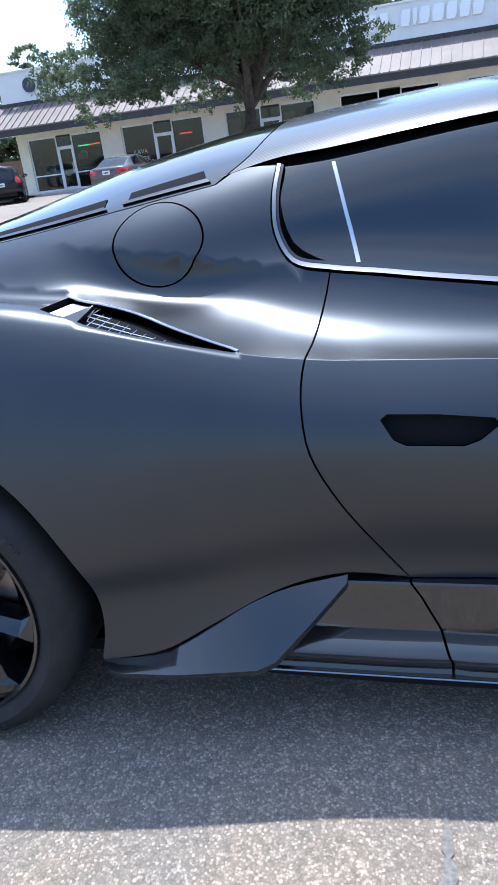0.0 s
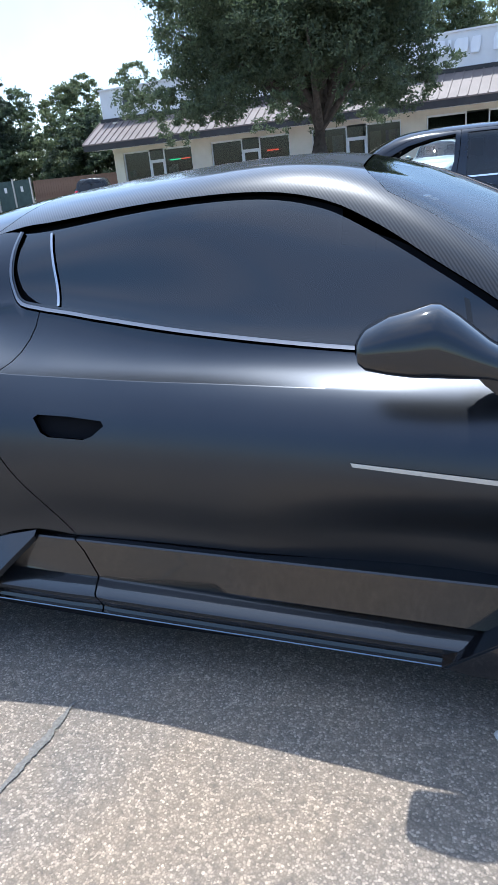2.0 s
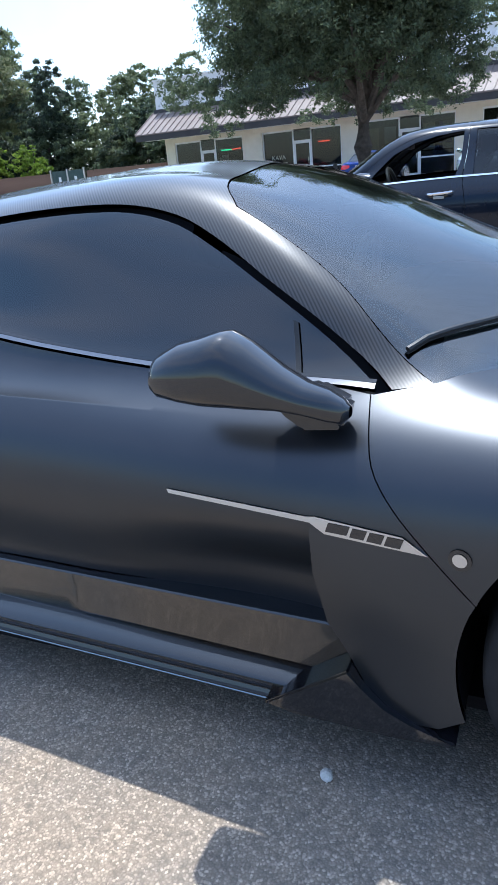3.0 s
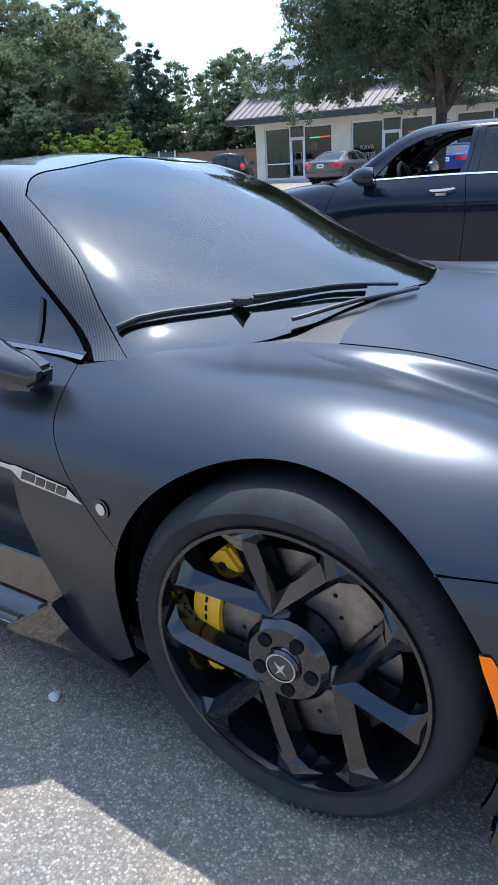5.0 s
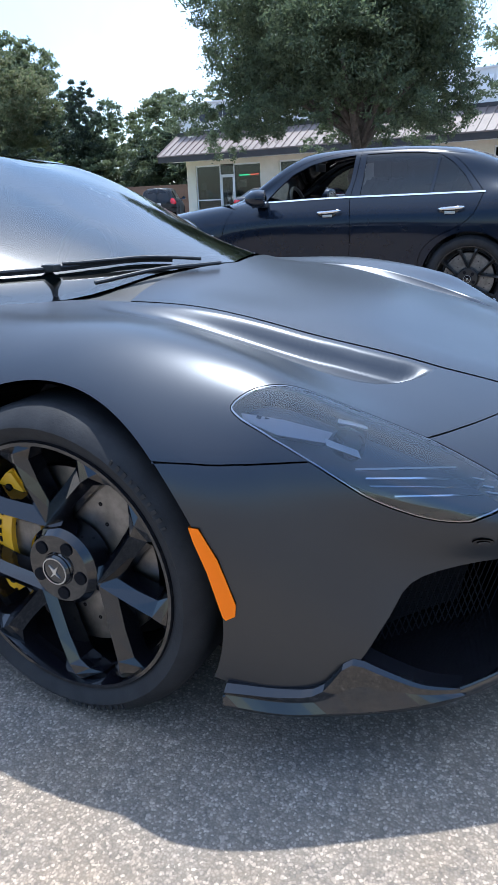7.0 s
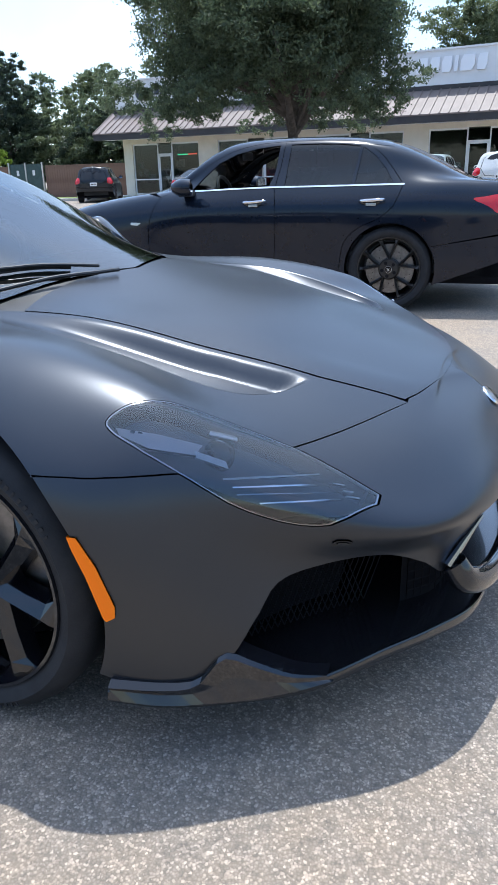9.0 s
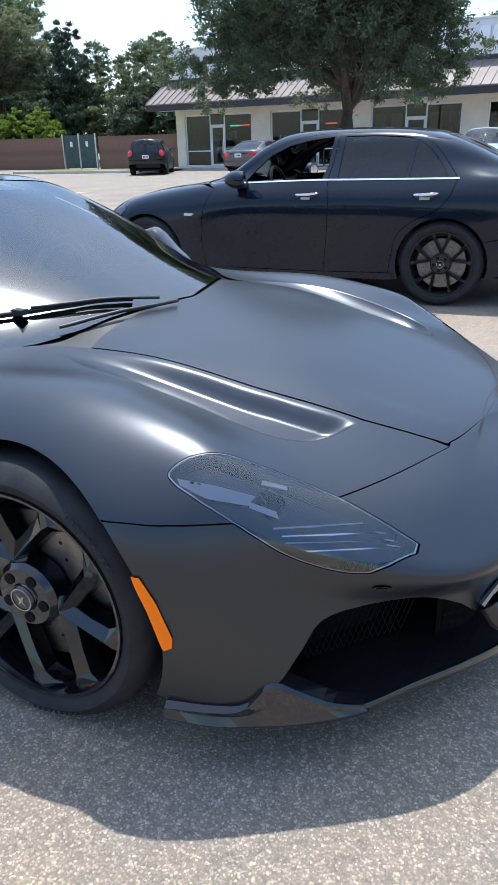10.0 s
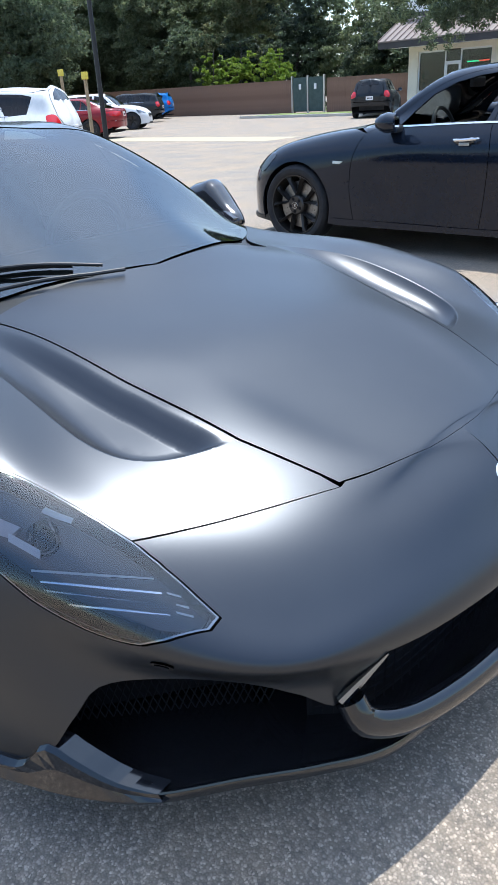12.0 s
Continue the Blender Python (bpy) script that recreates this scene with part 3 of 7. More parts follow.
# flanks
ARCH_FWD = on_side(arc(HUB_F, ARCH_F, 157, 46, 40))
SCOOP_LINES = []
run = np.gradient(SCOOP, axis=0)
lean_in = np.c_[run[:, 1], -run[:, 0]] / np.linalg.norm(run, axis=1)[:, None]
for inset in (-0.003, 0.0, 0.003, 0.008, 0.014, 0.021, 0.029, 0.038, 0.048, 0.058):
    line = SCOOP[8:] + lean_in[8:] * inset
    line = line[line[:, 1] > bonnet_line(line[:, 0]) + 0.013]
    SCOOP_LINES.append(on_top([(x, -y) for x, y in line]))
SCOOP_LINES += [on_top([(x, -bonnet_line(x) - 0.012 - e) for x in np.linspace(2.5, 3.27 - 0.9 * e, 70)]) for e in (0.002, 0.014, 0.028, 0.042, 0.055)]
both("front_wing", wing, [join(CUT_FRONT, ARCH_FWD[1:], SEAM[1:], HEAD_IN[1:], NOSE_SEAM[1:], BONNET_SIDE[1:], COWL_SIDE[1:], CUT_FRONT[:1] + (0.005, 0))], MATT, car, step=0.013, gap=0.0010, lines=SCOOP_LINES)
HANDLE = on_side(np.array([(0.945, 0.682), (0.965, 0.650), (0.985, 0.640), (1.08, 0.636), (1.105, 0.645), (1.135, 0.668), (1.128, 0.676), (1.04, 0.684), (0.955, 0.688)]))
FIN_LOW = on_side([(2.285, 0.19), (2.171, 0.186), (2.12, 0.23), (2.087, 0.284)], 10)
VENT_Z = np.linspace(0.30, 0.58, 24)
VENT_A, VENT_B = (on_side([(float(vent_line(z)) + e, z) for z in VENT_Z]) for e in (-0.003, 0.003))
door_parts = both("door", doorskin, [join(BELT, CUT_FRONT[1:], on_side(arc(HUB_F, ARCH_F, 157, 198, 12))[1:], FIN_LOW[1:], on_side([(2.052, 0.336)]), DOOR_LOW[::-1][1:], CUT_REAR[::-1][1:-1]), HANDLE], MATT, car, gap=0.0015, lines=[VENT_A, VENT_B] + [on_side([(x, float(crease_line(x)) + e) for x in np.linspace(0.80, 1.65, 90)]) for e in (-0.0015, 0.0, 0.0015)], step=0.018)
for side, door in zip((1, -1), door_parts):
    panel("handle_recess", body, [on_side(np.array([(0.93, 0.70), (0.93, 0.625), (1.15, 0.625), (1.15, 0.70)]))], GLOSS, door, "dark recessed door handle", offset=-0.03, mirror=side < 0)
QUARTER_LOW = on_side([(0.985, 0.352), (0.863, 0.366), (0.74, 0.34), (0.60, 0.275), (0.50, 0.228), (0.375, 0.21)], 18)
ARCH_AFT = on_side(arc(HUB_R, ARCH_R, -18, 198, 60))
TAIL = on_side([(-0.40, 0.22), (-0.6, 0.26), (-0.86, 0.36)], 6)
TAIL_UP = on_side([(-0.86, 0.36), (-0.875, 0.60), (-0.86, 0.80)], 6)
QUARTER_TOP = on_skin([(-0.86, -0.6, 0.885), (-0.85, -0.50, 0.91)])
WINDOW_REAR = on_side([(0.757, 1.088), (0.748, 1.03), (0.752, 0.965), (0.785, 0.912), (0.858, 0.894)], 14)
FLAP = on_side([(0.518 + 0.093 * math.cos(a), 0.978 + 0.066 * math.sin(a)) for a in np.linspace(0, 2 * math.pi, 40, endpoint=False)])
INTAKE_PLAN = spline([(0.690, -0.800), (0.637, -0.789), (0.56, -0.767), (0.478, -0.726), (0.40, -0.690), (0.345, -0.668)], 22)
INTAKE_TOP = np.concatenate([on_side([(0.703, 0.8035)]), on_top(INTAKE_PLAN)])
INTAKE_X = np.r_[0.703, INTAKE_PLAN[:, 0]]
INTAKE_LOW = on_side([(x, float(crease_line(x)) + 0.002) for x in np.linspace(0.350, 0.695, 24)])
INTAKE = np.concatenate([INTAKE_TOP, INTAKE_LOW])
ROOF_CORNER = on_side([(0.63, 1.075), (0.70, 1.09), (0.757, 1.088)], 5)
both("rear_quarter", haunch, [join(CUT_REAR, QUARTER_LOW[1:], ARCH_AFT, TAIL, TAIL_UP[1:], QUARTER_TOP, DECK_SIDE[::-1][1:], ROOF_CORNER[1:], WINDOW_REAR[1:-1]), FLAP, INTAKE], MATT, car, step=0.018, lines=[on_side([(x, float(crease_line(x)) + e) for x in np.linspace(a, b, n)]) for a, b, n, es in ((-0.3, 0.33, 80, (-0.0015, 0.0, 0.0015)), (0.712, 0.84, 22, (-0.0015, 0.0, 0.0015))) for e in es])
both("fuel_flap", haunch, [FLAP], MATT, car)
# a sheet closes the intake; the shade inside is its near-black colour
both("side_intake", haunch, [dense(INTAKE, 0.02)], DARK, car, "near-black sheet standing for the shade in the side air intake", offset=-0.020, gap=-0.004)
both("side_window", body, [join(on_side(GLASS_TOP, 40), on_side([(2.02, 0.803), (1.7, 0.816), (1.33, 0.848), (1.06, 0.88), (0.93, 0.895), (0.85, 0.912), (0.79, 0.945), (0.768, 0.995), (0.762, 1.04)], 30))], SIDEGLASS, car, "dark tinted side window", offset=-0.004, depth=0.004)

# nose
ARCH_LOW = on_side(arc(HUB_F, ARCH_F, 46, -22, 24))
CHIN = on_skin([(3.03, -0.968, 0.19), (3.16, -0.925, 0.178), (3.245, -0.88, 0.225), (3.29, -0.84, 0.31), (3.326, -0.806, 0.375), (3.41, -0.755, 0.392), (3.50, -0.68, 0.385), (3.57, -0.59, 0.335), (3.605, -0.525, 0.285), (3.63, -0.50, 0.33), (3.665, -0.468, 0.41)], 40)
GRILLE_TOP = on_skin([(3.665, -0.468, 0.41), (3.70, -0.30, 0.40), (3.715, -0.1, 0.387), (3.72, -0.001, 0.385)], 14)
GRILLE_TOP[-1] = (4.25, GRILLE_TOP[-2, 1])
NOSE_MID = np.array([(4.25, v) for v in np.linspace(GRILLE_TOP[-1, 1], 1.63, 10)])
both("front_bumper", body, [join(SEAM, HEAD_OUT[::-1][1:], NOSE_SEAM[1:], BONNET_FRONT[1:], NOSE_MID[::-1], GRILLE_TOP[::-1][1:], CHIN[::-1][1:], ARCH_LOW[::-1])], MATT, car, gap=0.0026)
head_parts = both("headlight", body, [join(HEAD_IN, HEAD_OUT[1:-1])], LENS, car, "clear headlight lens", offset=-0.001, gap=0.004, depth=0.004)

# dark structure under the skin, cut open round the wheels
gs, gv = np.linspace(-0.9, 4.25, 130), np.linspace(0, 3.26, 90)
sv = np.stack(np.meshgrid(gs, gv, indexing="ij"), -1).reshape(-1, 2)
pos = doorskin.at(sv)
pos = waist_dent(wing_dent(pos)) - body.normal(sv) * 0.026
quads = []
for i in range(len(gs) - 1):
    for j in range(len(gv) - 1):
        q = [i * 90 + j, (i + 1) * 90 + j, (i + 1) * 90 + j + 1, i * 90 + j + 1]
        c = pos[q].mean(0)
        low = c[2] < 0.74 and abs(c[1]) > 0.5
        wheel = any((c[0] - h[0]) ** 2 + (c[2] - h[1]) ** 2 < (r + 0.03) ** 2 for h, r in ((HUB_F, ARCH_F), (HUB_R, ARCH_R))) and low
        front = c[0] > 3.2 and c[2] < 0.42 or c[0] > 2.95 and c[2] < 0.72 and abs(c[1]) > 0.62
        screen = 1.66 < c[0] < 2.56 and c[2] > 0.86 - 0.1 * abs(c[1]) and abs(c[1]) < 0.60
        low_front = c[0] > 1.9 and c[2] < 0.34
        if not wheel and not front and not screen and not low_front:
            quads.append(q)
mesh_ob("inner_body", pos, quads, DARK, car)

# ---------------------------------------------------------------- wheels


def wheel_arms(bm, inner, outer, count, start, spread, width):
    """Faceted arms that fan out from a few knots near the hub."""
    for k in range(count):
        a0 = radians(start) + k * 2 * math.pi / count
        for turn in spread:
            lean = 0.35 if turn > 0 else -0.35
            a1 = a0 + turn
            p0 = Vector((math.cos(a0), 0, math.sin(a0))) * inner
            p1 = Vector((math.cos(a1), 0, math.sin(a1))) * outer
            t = (p1 - p0).normalized()
            n = Vector((-t.z, 0, t.x))
            rings = []
            for f, w, d in ((-0.16, 1.0, 0.030), (0.0, 1.1, 0.020), (0.5, 1.0, 0.008), (0.80, 1.15, 0.003), (0.92, 2.0, 0.003), (1.0, 3.1, 0.010)):
                p = p0.lerp(p1, f)
                rings.append([bm.verts.new(p + n * (w * width * c) + Vector((0, d + e, 0))) for c, e in ((-1.55, 0.055), (-1.25, 0.021), (lean, 0.0), (1.25, 0.017), (1.55, 0.055))])
            for r0, r1 in zip(rings, rings[1:]):
                for i in range(4):
                    bm.faces.new((r0[i], r0[i + 1], r1[i + 1], r1[i]))


def wheel(name, parent, place, radius, rim, width, turn, flip, arms, rim_material, caliper_material, label):
    """Tyre, rim with arms, brake disc and caliper; outer face towards -y."""
    w = new(name)
    w.parent = parent
    w["label"] = label
    w.location = place
    w.rotation_euler = (0, radians(turn), radians(flip))
    h = width / 2
    part("tyre", lathe([(rim - 0.004, 0.012), (rim + 0.012, 0.0), (rim + 0.03, -0.008), (radius - 0.03, -0.004), (radius - 0.010, 0.016), (radius - 0.002, 0.035), (radius, 0.06), (radius, width - 0.06), (radius - 0.01, width - 0.02), (radius - 0.03, width), (rim, width - 0.01)], 72), RUBBER, w, smooth=True)
    if caliper_material:
        mid_r = (rim + radius) / 2 + 0.002
        for start, count in ((28, 10), (148, 8), (268, 10)):
            bm = bmesh.new()
            for k in range(count):
                a = radians(start + 3.1 * k)
                made = bmesh.ops.create_cube(bm, size=1.0)["verts"]
                bmesh.ops.scale(bm, vec=(0.014, 0.0022, 0.0075 if k % 3 else 0.0045), verts=made)
                bmesh.ops.rotate(bm, cent=(0, 0, 0), matrix=Matrix.Rotation(-a, 3, "Y"), verts=made)
                bmesh.ops.translate(bm, vec=(mid_r * math.cos(a), -0.0062, mid_r * math.sin(a)), verts=made)
            part("tyre_lettering", bm, RUBBER, w, "raised bars on the tyre wall")
    bm = lathe([(rim + 0.003, 0.012), (rim - 0.002, 0.002), (rim - 0.009, 0.003), (rim - 0.013, 0.016), (rim - 0.022, 0.06), (rim - 0.040, width - 0.02)], 72)
    r = part("rim", bm, rim_material, w, smooth=True)
    bm = bmesh.new()
    wheel_arms(bm, arms[0], rim - 0.010, *arms[1:])
    part("spokes", bm, rim_material, r)
    part("hub", lathe([(0.001, 0.004), (0.034, 0.008), (0.036, 0.012), (0.072, 0.012), (0.084, 0.026), (0.088, 0.07)], 40), rim_material, r, smooth=True)
    for k in range(5):
        a = radians(arms[2] + 24) + k * 2 * math.pi / 5
        part("bolt_hole", lathe([(0.001, 0.009), (0.0135, 0.009), (0.0135, 0.016)], 14, (0.054 * math.cos(a), 0, 0.054 * math.sin(a))), DARK, r)
    cap = part("centre_cap", lathe([(0.001, 0.0), (0.030, 0.001), (0.033, 0.006)], 28), GLOSS, r, "black centre cap with pale ring", smooth=True)
    part("cap_ring", lathe([(0.0265, -0.001), (0.029, -0.001), (0.029, 0.004)], 28), SATIN, cap)
    part("cap_emblem", prism([(-0.010, -0.014), (-0.003, -0.004), (-0.012, 0.012), (0.0, 0.004), (0.011, 0.013), (0.004, -0.003), (0.012, -0.013), (0.001, -0.006)], "y", -0.002, 0.002), SATIN, cap)
    disc = part("brake_disc", lathe([(0.07, 0.085), (0.075, 0.075), (0.196, 0.075), (0.198, 0.10), (0.07, 0.10)], 48), STEEL, w, "drilled steel brake disc", smooth=True)
    part("wheel_barrel", lathe([(0.001, 0.125), (0.19, 0.125), (rim - 0.035, 0.16)], 40), DARK, w)
    for k in range(24):
        a = k * 2 * math.pi / 24
        rr = (0.118, 0.145, 0.168)[k % 3]
        part("drill_hole", lathe([(0.001, 0.074), (0.0045, 0.074), (0.0045, 0.076)], 8, (rr * math.cos(a), 0, rr * math.sin(a))), DARK, disc)
    if caliper_material:
        outline = arc((0, 0), 0.226, 128, 214, 18) + arc((0, 0), 0.168, 214, 128, 18)
        cal = part("caliper", prism(outline, "y", 0.062, 0.13, 0.008), caliper_material, w, "yellow brake caliper")
        for a in (166, 172, 178, 184, 190, 196):
            part("caliper_mark", box(-0.0022, 0.0022, 0.0595, 0.0615, -0.006, 0.006), DARK, cal).matrix_local = pose(0.197 * math.cos(radians(a)), 0, 0.197 * math.sin(radians(a)), 0, -a, 0)
        for a in (138, 206):
            part("caliper_bolt", lathe([(0.001, 0.056), (0.009, 0.056), (0.009, 0.068)], 6, (0.20 * math.cos(radians(a)), 0, 0.20 * math.sin(radians(a)))), DARK, cal)
    return w


for wx, wy, flip, big in ((2.66, -0.966, 0, 0), (0.0, -0.965, 0, 1), (2.66, 0.966, 180, 0), (0.0, 0.965, 180, 1)):
    wheel("wheel", car, (wx, wy, 0.342 if big else 0.338), 0.345 if big else 0.338, 0.270, 0.30 if big else 0.245, 0, flip, (0.096, 3, 108, (-0.77, 0.0, 0.77), 0.0155), RIMBLACK, YELLOW, "gloss black alloy wheel with low tyre")
for hub, r in ((HUB_F, ARCH_F), (HUB_R, ARCH_R)):
    for side in (-1, 1):
        bm = bmesh.new()
        pts = arc(hub, r + 0.012, -20, 200, 30)
        rows = [[bm.verts.new((x, side * y, z)) for x, z in pts] for y in (0.90, 0.62, 0.58)]
        for a, b in zip(rows, rows[1:]):
            for i in range(len(pts) - 1):
                bm.faces.new((a[i], a[i + 1], b[i + 1], b[i]))
        bm.faces.new(rows[-1])
        part("wheel_liner", bm, DARK, car)
half_tail = [(0.80, 0.36), (0.85, 0.45), (0.857, 0.60), (0.835, 0.71), (0.795, 0.80), (0.735, 0.882), (0.52, 0.902), (0.0, 0.906)]
part("rear_panel", prism(half_tail + [(-y, z) for y, z in half_tail[-2::-1]], "x", -0.848, -0.82), MATT, car, "plain graphite rear panel")
part("rear_diffuser", box(-0.84, -0.60, -0.76, 0.76, 0.20, 0.358, 0.01), DARK, car)
part("floor_pan", box(-0.7, 3.3, -0.8, 0.8, 0.13, 0.16), DARK, car)


# ---------------------------------------------------------------- the sports car: details


def ruled(name, rows, material, parent, label="", smooth=True, close=False):
    """A skin through rows of points."""
    bm = bmesh.new()
    v = [[bm.verts.new(tuple(float(c) for c in p)) for p in r] for r in rows]
    for a, b in zip(v, v[1:]):
        for i in range(len(a) - 1 + close):
            j = (i + 1) % len(a)
            bm.faces.new((a[i], a[j], b[j], b[i]))
    return part(name, bm, material, parent, label, smooth)


SILL = [(0.78, 0.357), (0.846, 0.353), (0.849, 0.349), (0.846, 0.300), (0.852, 0.240), (0.858, 0.231), (0.880, 0.221), (0.902, 0.210), (0.907, 0.203), (0.904, 0.194), (0.889, 0.166), (0.893, 0.158), (0.899, 0.155), (0.897, 0.150), (0.70, 0.150)]


def sill_row(x, side):
    """The sill's section at x; it leans along the door's cut by the height."""
    out = []
    for d, z in SILL:
        k = (x - 0.7) / 1.2
        out.append((x, side * (d + 0.030 * k * (1 if z > 0.235 else 0.35)), z + 0.024 - 0.034 * k if z < 0.34 else z - 0.012 * k))
    return out


def slanted(row, shift):
    return [(x + np.interp(z, (0.15, 0.21, 0.29, 0.352), (0.075, 0.072, 0.035, 0.0)) + shift, y, z) for x, y, z in row]


for side in (-1, 1):
    sill = tagged(new("side_sill"), "")
    sill.parent = car
    sill["label"] = "glossy dark carbon side sill"
    ruled("sill_skin", [sill_row(x, side) for x in np.linspace(0.69, 0.96, 8)] + [slanted(sill_row(0.982, side), 0)], CARBON_DARK, sill)
    ruled("sill_skin", [slanted(sill_row(0.987, side), 0)] + [sill_row(x, side) for x in np.linspace(1.09, 2.07, 22)], CARBON_DARK, sill)
    # lower edge strip
    part("sill_lip", tube([(x, side * (0.902 + 0.010 * (x - 0.7) / 1.2), 0.179 - 0.034 * (x - 0.7) / 1.2) for x in np.linspace(0.70, 1.95, 14)], 0.0026, 6), CHROMEDARK, sill, smooth=True)
    # blade ahead of the rear wheel
    up = spline([(0.870, 0.852, 0.366), (0.74, 0.866, 0.338), (0.60, 0.885, 0.274), (0.50, 0.905, 0.232), (0.372, 0.925, 0.214)], 16)
    low = dense(np.array([(0.868, 0.862, 0.354), (0.80, 0.905, 0.292), (0.715, 0.945, 0.212), (0.54, 0.958, 0.204), (0.372, 0.956, 0.200)]), 0.02)
    low = low[low[:, 0] > 0.3725][:: max(1, len(low) // 60)]
    low = np.array([low[int(i)] for i in np.linspace(0, np.argmin(low[:, 0]), 16)])
    inn = low * (1, 0.9, 1) - (0, 0, 0.014)
    ruled("rear_blade", [[(x, side * d, z) for x, d, z in r] for r in (up * (1, 0.975, 1), up, low, low - (0, 0.006, 0.016), inn)], CARBON_DARK, sill, "glossy carbon blade ahead of the rear wheel", smooth=True)
    # fin behind the front wheel
    fin = [(2.083, 0.290), (2.105, 0.252), (2.15, 0.212), (2.20, 0.188), (2.285, 0.170), (2.283, 0.158), (2.16, 0.155), (1.97, 0.160), (1.90, 0.168)]
    part("front_fin", prism(fin, "y", side * 0.88, side * 0.953, 0.004), GLOSS, sill, "glossy fin behind the front wheel")

# chrome line under the glass, and the pillars in it
line = [(0.757, 1.088), (0.748, 1.03), (0.752, 0.965), (0.785, 0.912), (0.858, 0.894), (0.95, 0.882), (1.06, 0.867), (1.33, 0.836), (1.7, 0.806), (2.02, 0.795), (2.105, 0.790)]
outer = np.array(spline(line, 60))
tang = np.gradient(outer, axis=0)
nrm2 = np.stack([-tang[:, 1], tang[:, 0]], 1) / np.linalg.norm(tang, axis=1)[:, None]
both("window_trim", body, [join(on_side(outer + nrm2 * 0.002), on_side((outer + nrm2 * 0.0095)[::-1]))], TRIMGREY, car, "satin silver window trim", gap=0.0, offset=0.004, depth=0.010, step=0.05)
both("window_trim", body, [join(on_side(outer + nrm2 * 0.0105), on_side((outer + nrm2 * 0.0155)[::-1]))], GLOSS, car, "", gap=0.0, offset=0.003, depth=0.008, step=0.05)
both("glass_divider", body, [dense(on_side([(0.866, 1.082), (0.873, 1.082), (0.915, 0.905), (0.907, 0.905)]), 0.012)], SATIN, car, "thin bright glass divider", gap=0.0, offset=0.001, depth=0.005)
both("glass_divider", body, [dense(on_side([(1.927, 0.905), (1.938, 0.90), (1.958, 0.808), (1.946, 0.808)]), 0.012)], PLASTIC, car, "", gap=0.0, offset=0.001, depth=0.005)

# side lettering plate: plain shapes on silver
plate = both("side_plate", body, [on_side([(1.722, 0.620), (2.015, 0.603), (2.03, 0.605), (2.19, 0.592), (2.234, 0.566), (2.05, 0.576), (2.022, 0.593), (1.727, 0.612)])], SATIN, car, "silver plate along the door", gap=0.0, offset=0.004, depth=0.006)
for pl, mir in zip(plate, (False, True)):
    for x0, w in ((2.052, 0.040), (2.097, 0.026), (2.128, 0.026), (2.159, 0.028)):
        zc = 0.5905 - (x0 - 2.05) * 0.075
        panel("plate_mark", body, [on_side([(x0, zc - 0.009), (x0 + w, zc - 0.0105), (x0 + w + 0.006, zc + 0.006), (x0 + 0.006, zc + 0.0075)])], GLOSS, pl, "dark raised mark", gap=0.0, offset=0.0055, depth=0.003, mirror=mir)

# amber side marker, wing button, bumper sensor
both("side_marker", body, [join(on_side([(2.996, 0.507), (3.013, 0.506), (3.042, 0.45), (3.066, 0.362), (3.063, 0.338), (3.046, 0.328)]), on_side([(3.041, 0.335), (3.022, 0.425), (3.003, 0.482)]))], AMBER, car, "amber side marker lamp", gap=0.0, offset=0.004, depth=0.010)


def disc_on(name, centre, radius, material, parent, offset, mirror, label=""):
    c = body.find([centre], ALL)[0]
    return panel(name, body, [np.array([c + radius * np.array((math.cos(a), math.sin(a))) for a in np.linspace(0, 6.283, 24, endpoint=False)])], material, parent, label, gap=0.0, offset=offset, depth=0.006, mirror=mirror)


for mir in (False, True):
    b = disc_on("wing_button", (2.286, -0.958, 0.568), 0.019, GLOSS, car, 0.003, mir, "small round button in a dark ring")
    disc_on("button_face", (2.286, -0.958, 0.568), 0.012, SATIN, b, 0.005, mir)
    b = disc_on("parking_sensor", (3.436, -0.757, 0.450), 0.016, PLASTIC, car, 0.003, mir)
    disc_on("sensor_face", (3.436, -0.757, 0.450), 0.010, MATT, b, 0.005, mir)

